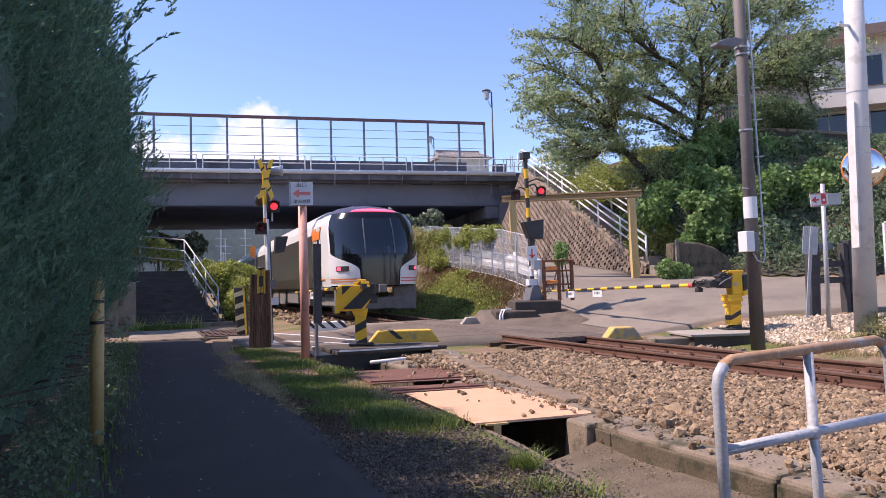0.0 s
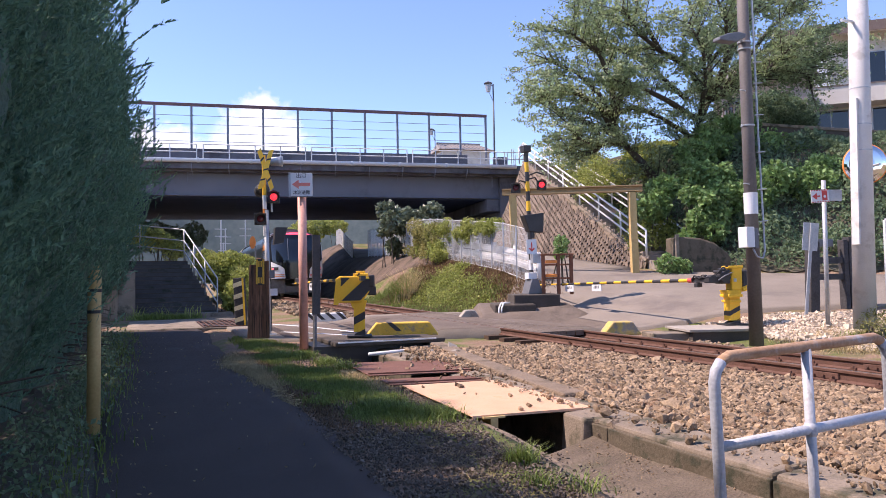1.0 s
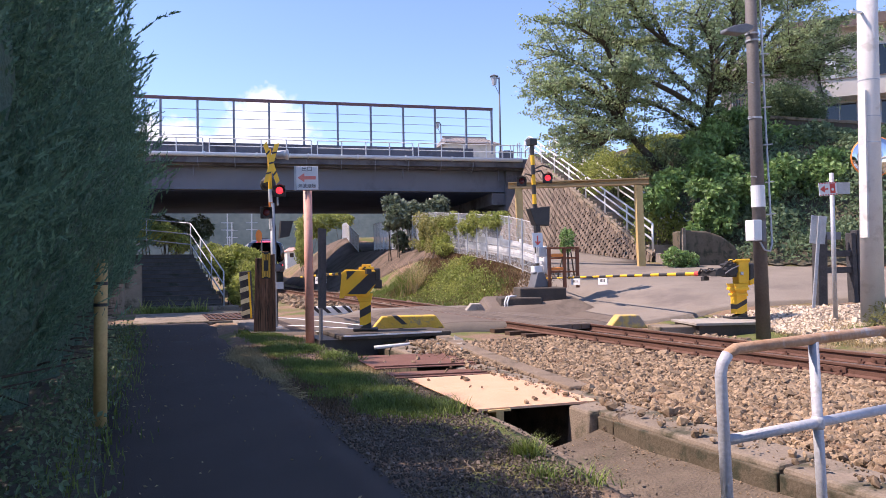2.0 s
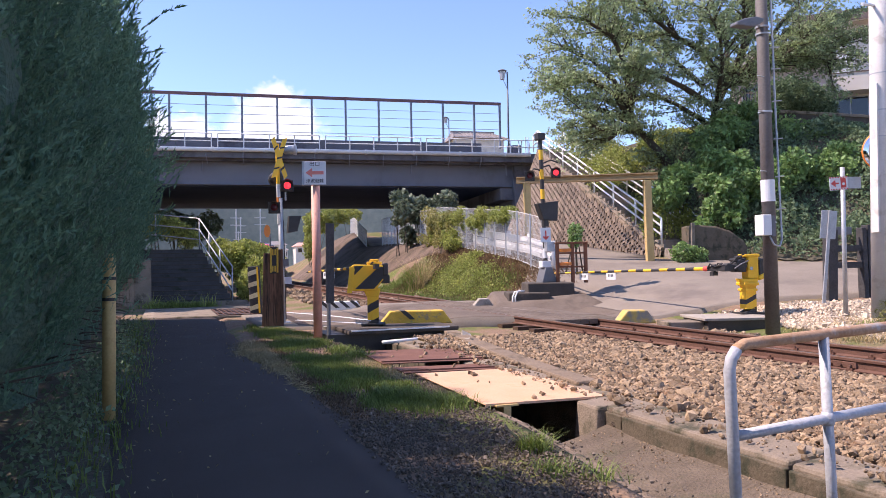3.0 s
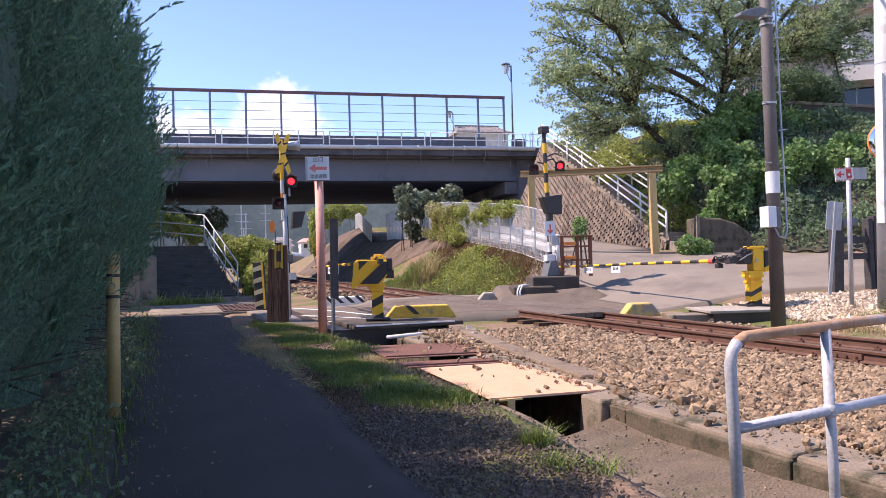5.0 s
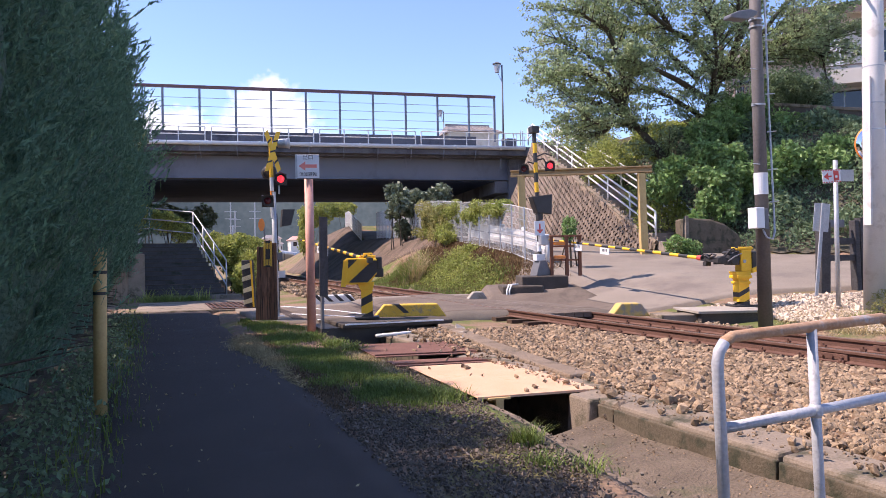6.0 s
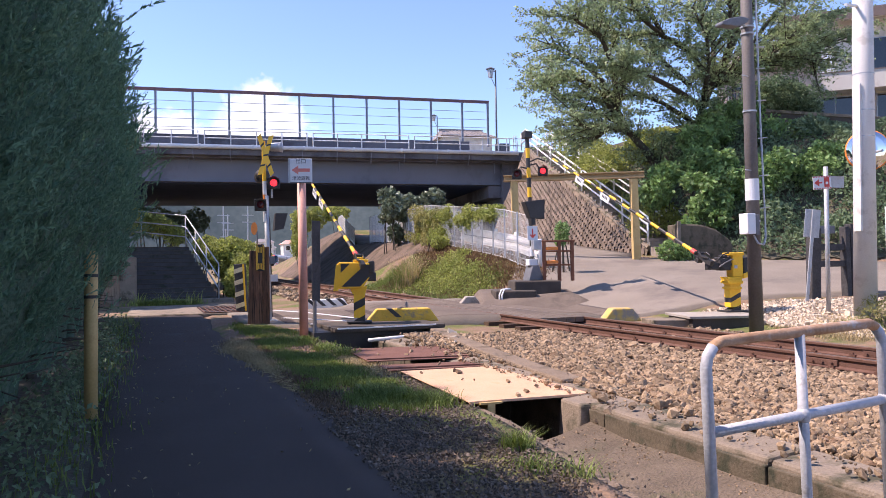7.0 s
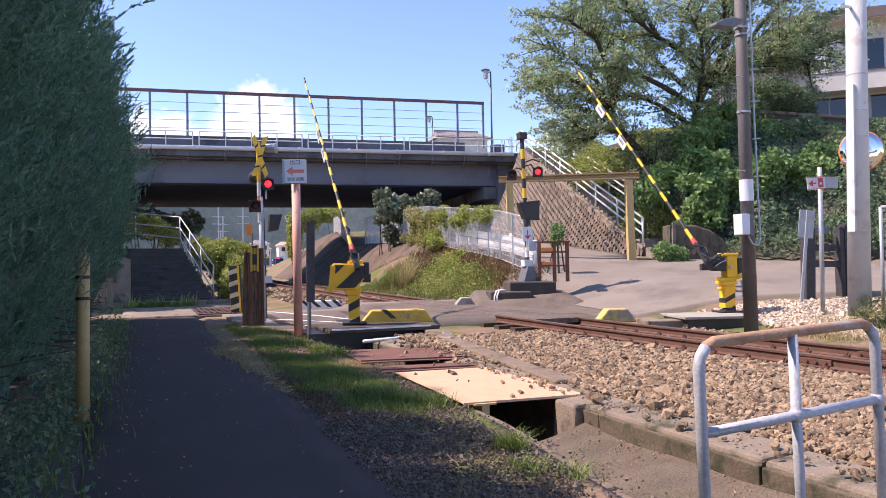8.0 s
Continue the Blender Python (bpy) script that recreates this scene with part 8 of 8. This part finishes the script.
def juniper(base, height, radius, seed, count):
    """An upright hedge conifer: a trunk and thousands of upswept feathery sprays."""
    rng = np.random.default_rng(seed)
    t = thing("hedge_conifer", "dark green upright juniper in a tall hedge", "hedge", pose(*base), group="juniper hedge")
    part("trunk", Geo().tube([(0, 0, -0.1), (0.03, 0, height * 0.5), (0, 0, height * 0.93)], [0.09, 0.06, 0.02], 8), BARK, t)

    def rad(z, a):
        u = z / height
        prof = np.interp(u, [0.0, 0.13, 0.22, 0.33, 0.5, 0.7, 0.85, 1.0], [0.36, 0.42, 0.78, 0.97, 1.0, 0.80, 0.50, 0.06])
        return radius * prof * (1 + 0.10 * np.sin(3 * a + 7 * u + seed) + 0.07 * np.sin(7 * a - 11 * u))
    # flame-shaped plumes of fine sprays, swept up and outward
    per = 26
    npl = max(count // per, 1)
    a = rng.uniform(0, 2 * np.pi, npl)
    z = height * rng.uniform(0.15, 0.97, npl)
    r = rad(z, a) * rng.uniform(0.62, 0.92, npl)
    root = np.column_stack([r * np.cos(a), r * np.sin(a), z])
    outd = np.column_stack([np.cos(a), np.sin(a), np.zeros(npl)])
    axis = unit(outd * rng.uniform(0.15, 0.6, (npl, 1)) + np.array([0, 0, 1.0]) + rng.normal(0, 0.22, (npl, 3)))
    plen = rng.uniform(0.35, 0.8, npl) * np.where(rng.random(npl) < 0.08, 1.35, 1.0)
    p = np.repeat(np.arange(npl), per)
    u = rng.random(len(p)) ** 0.8
    fat = 0.13 * (1 - u) ** 0.6 + 0.015
    sroot = root[p] + axis[p] * (plen[p] * u)[:, None] + rng.normal(size=(len(p), 3)) * fat[:, None]
    d = unit(axis[p] + rng.normal(0, 0.30, (len(p), 3)))
    ln = rng.uniform(0.08, 0.19, (len(p), 1)) * (1.1 - 0.4 * u[:, None])
    m = 18 if count > 8000 else 12
    k = np.repeat(np.arange(len(p)), m)
    w = np.tile(np.linspace(0.0, 1.0, m), len(p))[:, None]
    c = sroot[k] + d[k] * ln[k] * w
    nd = unit(d[k] + rng.normal(0, 0.34, (len(k), 3)))
    v, f = needles(c, nd, 0.027 if count > 8000 else 0.042, rng, 0.2)
    twig = Geo()
    for _ in range(26):
        an, zz = rng.uniform(0, 6.283), rng.uniform(0.05, 0.24) * height
        r1 = radius * rng.uniform(0.5, 0.8)
        twig.tube([(0.05 * math.cos(an), 0.05 * math.sin(an), zz), (0.5 * r1 * math.cos(an), 0.5 * r1 * math.sin(an), zz + 0.12), (r1 * math.cos(an + 0.2), r1 * math.sin(an + 0.2), zz + 0.2 * rng.random())], [0.018, 0.012, 0.004], 5)
    tagged(part("deadwood", twig, BARK, t, "bare dead wood below the foliage"), kind="stuff")
    ob = new("foliage", raw_mesh("foliage", v, f, LEAF_JUNIPER))
    ob.parent = t
    # closed shell in darker green stands for the shaded depth between sprays
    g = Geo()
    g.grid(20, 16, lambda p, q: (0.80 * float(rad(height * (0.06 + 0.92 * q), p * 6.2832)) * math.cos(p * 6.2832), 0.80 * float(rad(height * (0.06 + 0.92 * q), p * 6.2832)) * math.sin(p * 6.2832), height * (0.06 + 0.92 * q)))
    part("shaded_shell", g, LEAF_JUNIPER_SHADE, t, smooth=True)


for k, (y, x, h, r, n) in enumerate(((-2.2, -1.45, 4.6, 1.15, 1500), (-0.2, -1.6, 4.4, 1.15, 2500), (1.7, -1.75, 4.2, 1.15, 9000), (3.5, -1.6, 4.4, 1.2, 16000),
                                     (5.3, -1.45, 4.6, 1.2, 16000), (7.1, -1.42, 5.1, 1.2, 14000), (8.9, -1.4, 5.5, 1.2, 10000), (10.8, -1.45, 5.8, 1.2, 7000), (12.8, -1.5, 5.9, 1.2, 5000), (14.8, -1.5, 6.0, 1.15, 4000),
                                     (16.6, -1.5, 6.2, 1.1, 4000), (18.4, -1.5, 6.0, 1.1, 3500), (20.0, -1.55, 5.8, 1.05, 3500))):
    juniper((x, y, 0), h, r, 50 + k, n)


# ---- distance ----
CLOUDS = [(210, 353, 49, 42), (187, 327, 62, 49), (234, 324, 68, 52), (162, 289, 72, 49), (220, 285, 91, 55), (271, 295, 62, 46), (197, 261, 162, 32), (28, 278, 72, 39), (53, 295, 42, 32), (-9, 281, 36, 55), (94, 268, 72, 26), (335, 262, 98, 20)]
def distance():
    g = Geo()

    def ridge(u, v):
        a = radians(-75 + 150 * u)
        r = 560 + 70 * v
        h = 84 + 14 * math.sin(6 * u + 1) + 8 * math.sin(17 * u) + 4 * math.sin(41 * u + 2)
        return (r * math.sin(a), r * math.cos(a), -2 + h * float(ss(v * 1.3)) * 1.04)
    g.grid(120, 12, ridge)
    single("backdrop", g, FAR_WOOD, "wooded ridge on the far side of the valley", "hills", "structure", smooth=True)
    for k, (x, z, w, h) in enumerate(CLOUDS):
        ob = single("cloud", Geo().add([(-1, 0, -1), (1, 0, -1), (1, 0, 1), (-1, 0, 1)], [(0, 1, 2, 3)]), CLOUD, "soft white cumulus cloud low over the valley", "cloud", "structure")
        ob.matrix_basis = pose(x, 1500 + 4 * k, z) @ Matrix.Diagonal((w, 1, h, 1))
    for x, y, h in ((10.3, 118, 11.0), (11.6, 125, 10.2), (14.2, 120, 11.2), (12.6, 140, 8.6)):
        t = thing("signal_mast", "far grey lattice mast beside the line", "mast", pose(x, y, 0))
        part("mast", Geo().cyl((0, 0, 0), (0, 0, h), 0.10, n=8), GREY_STEEL, t)
        for z in (h - 1.5, h - 2.6):
            part("cross_arm", Geo().box(-0.9, -0.05, z, 0.9, 0.05, z + 0.12), GREY_STEEL, t)
    t = thing("marker_disc", "round orange marker disc beyond the crossing", "sign", pose(5.2, 40.5, 0.3, 0, 0, -18))
    part("post", Geo().cyl((0.1, 0, 0), (0.1, 0, 3.0), 0.04, n=8), GREY_DARK, t)
    part("disc", Geo().lathe([(0.0, -0.02), (0.34, -0.02), (0.34, 0.0), (0.0, 0.0)], 24, pose(-0.05, 0, 3.2, 90, 0, 0) @ Matrix.Diagonal((0.5, 1.0, 1.0, 1))), ORANGE, t, "orange disc")
    for x, y, z, w, h, mt in ((35.0, 200, 5.0, 2.4, 2.6, SALMON), (28.6, 205, 4.8, 2.2, 3.4, ROOF_TILE), (31.2, 215, 4.8, 1.6, 2.2, ROOF_TILE)):
        t = thing("house", "small pale house far down the valley", "house", pose(x, y, z))
        part("wall", Geo().box(-w, -2, -4, w, 3, h), HOUSE_WALL, t)
        part("roof", Geo().add([(-w - 0.4, -2.5, h), (w + 0.4, -2.5, h), (w + 0.4, 3.5, h), (-w - 0.4, 3.5, h), (-w * 0.6, 0.5, h + 1.1), (w * 0.6, 0.5, h + 1.1)], [(0, 1, 5, 4), (2, 3, 4, 5), (1, 2, 5), (3, 0, 4), (3, 2, 1, 0)]), mt, t)
        for dx in (-w * 0.5, w * 0.5):
            part("window", Geo().box(dx - 0.5, -2.05, h - 1.6, dx + 0.5, -1.98, h - 0.5), GLASS_DARK, t)


distance()


def motions():
    """The train leaves along the track; the barrier arms rise."""
    place = [(0.0, 22.0), (0.5, 30.4), (1.0, 39.0), (1.5, 48.5), (2.0, 58.8), (2.5, 69.4), (3.0, 80.2)] + [(3.0 + 0.5 * k, 80.2 + 11 * k) for k in range(1, 11)]
    for k, car in enumerate(CARS):
        rows = []
        for t, y0 in place:
            y = y0 + k * (CAR + 0.5)
            ya, yb = y + 2.9, y + CAR - 3.4
            a = math.degrees(math.atan((track_x(yb) - track_x(ya)) / (yb - ya)))
            x = track_x(ya) - 2.9 * (track_x(yb) - track_x(ya)) / (yb - ya)
            x += float(np.interp(t, [0.0, 0.5, 1.0, 1.6], [-0.16, 0.08, 0.08, 0.0]))
            rows.append((t, pose(x, y, rail_z(y + 3), 0, 0, -a)))
        walk(car, rows)
    rise = [(0.0, 0.0), (5.5, 0.0), (5.8, 3.0), (6.0, 6.5), (6.5, 16.5), (7.0, 27.5), (7.5, 38.5), (8.0, 49.5)]
    for arm, machine_, at, set_back in ((ARM_W, MACHINE_W, (4.0, 14.52, 1.43), 0.0), (ARM_E, MACHINE_E, (10.93, 12.36, 1.27), 0.24)):
        back = machine_.matrix_basis.inverted()
        walk(arm, [(t, back @ pose(at[0], at[1] - set_back, at[2], 0, a - 0.8, -88) @ pose(-set_back, 0, 0)) for t, a in rise])


motions()
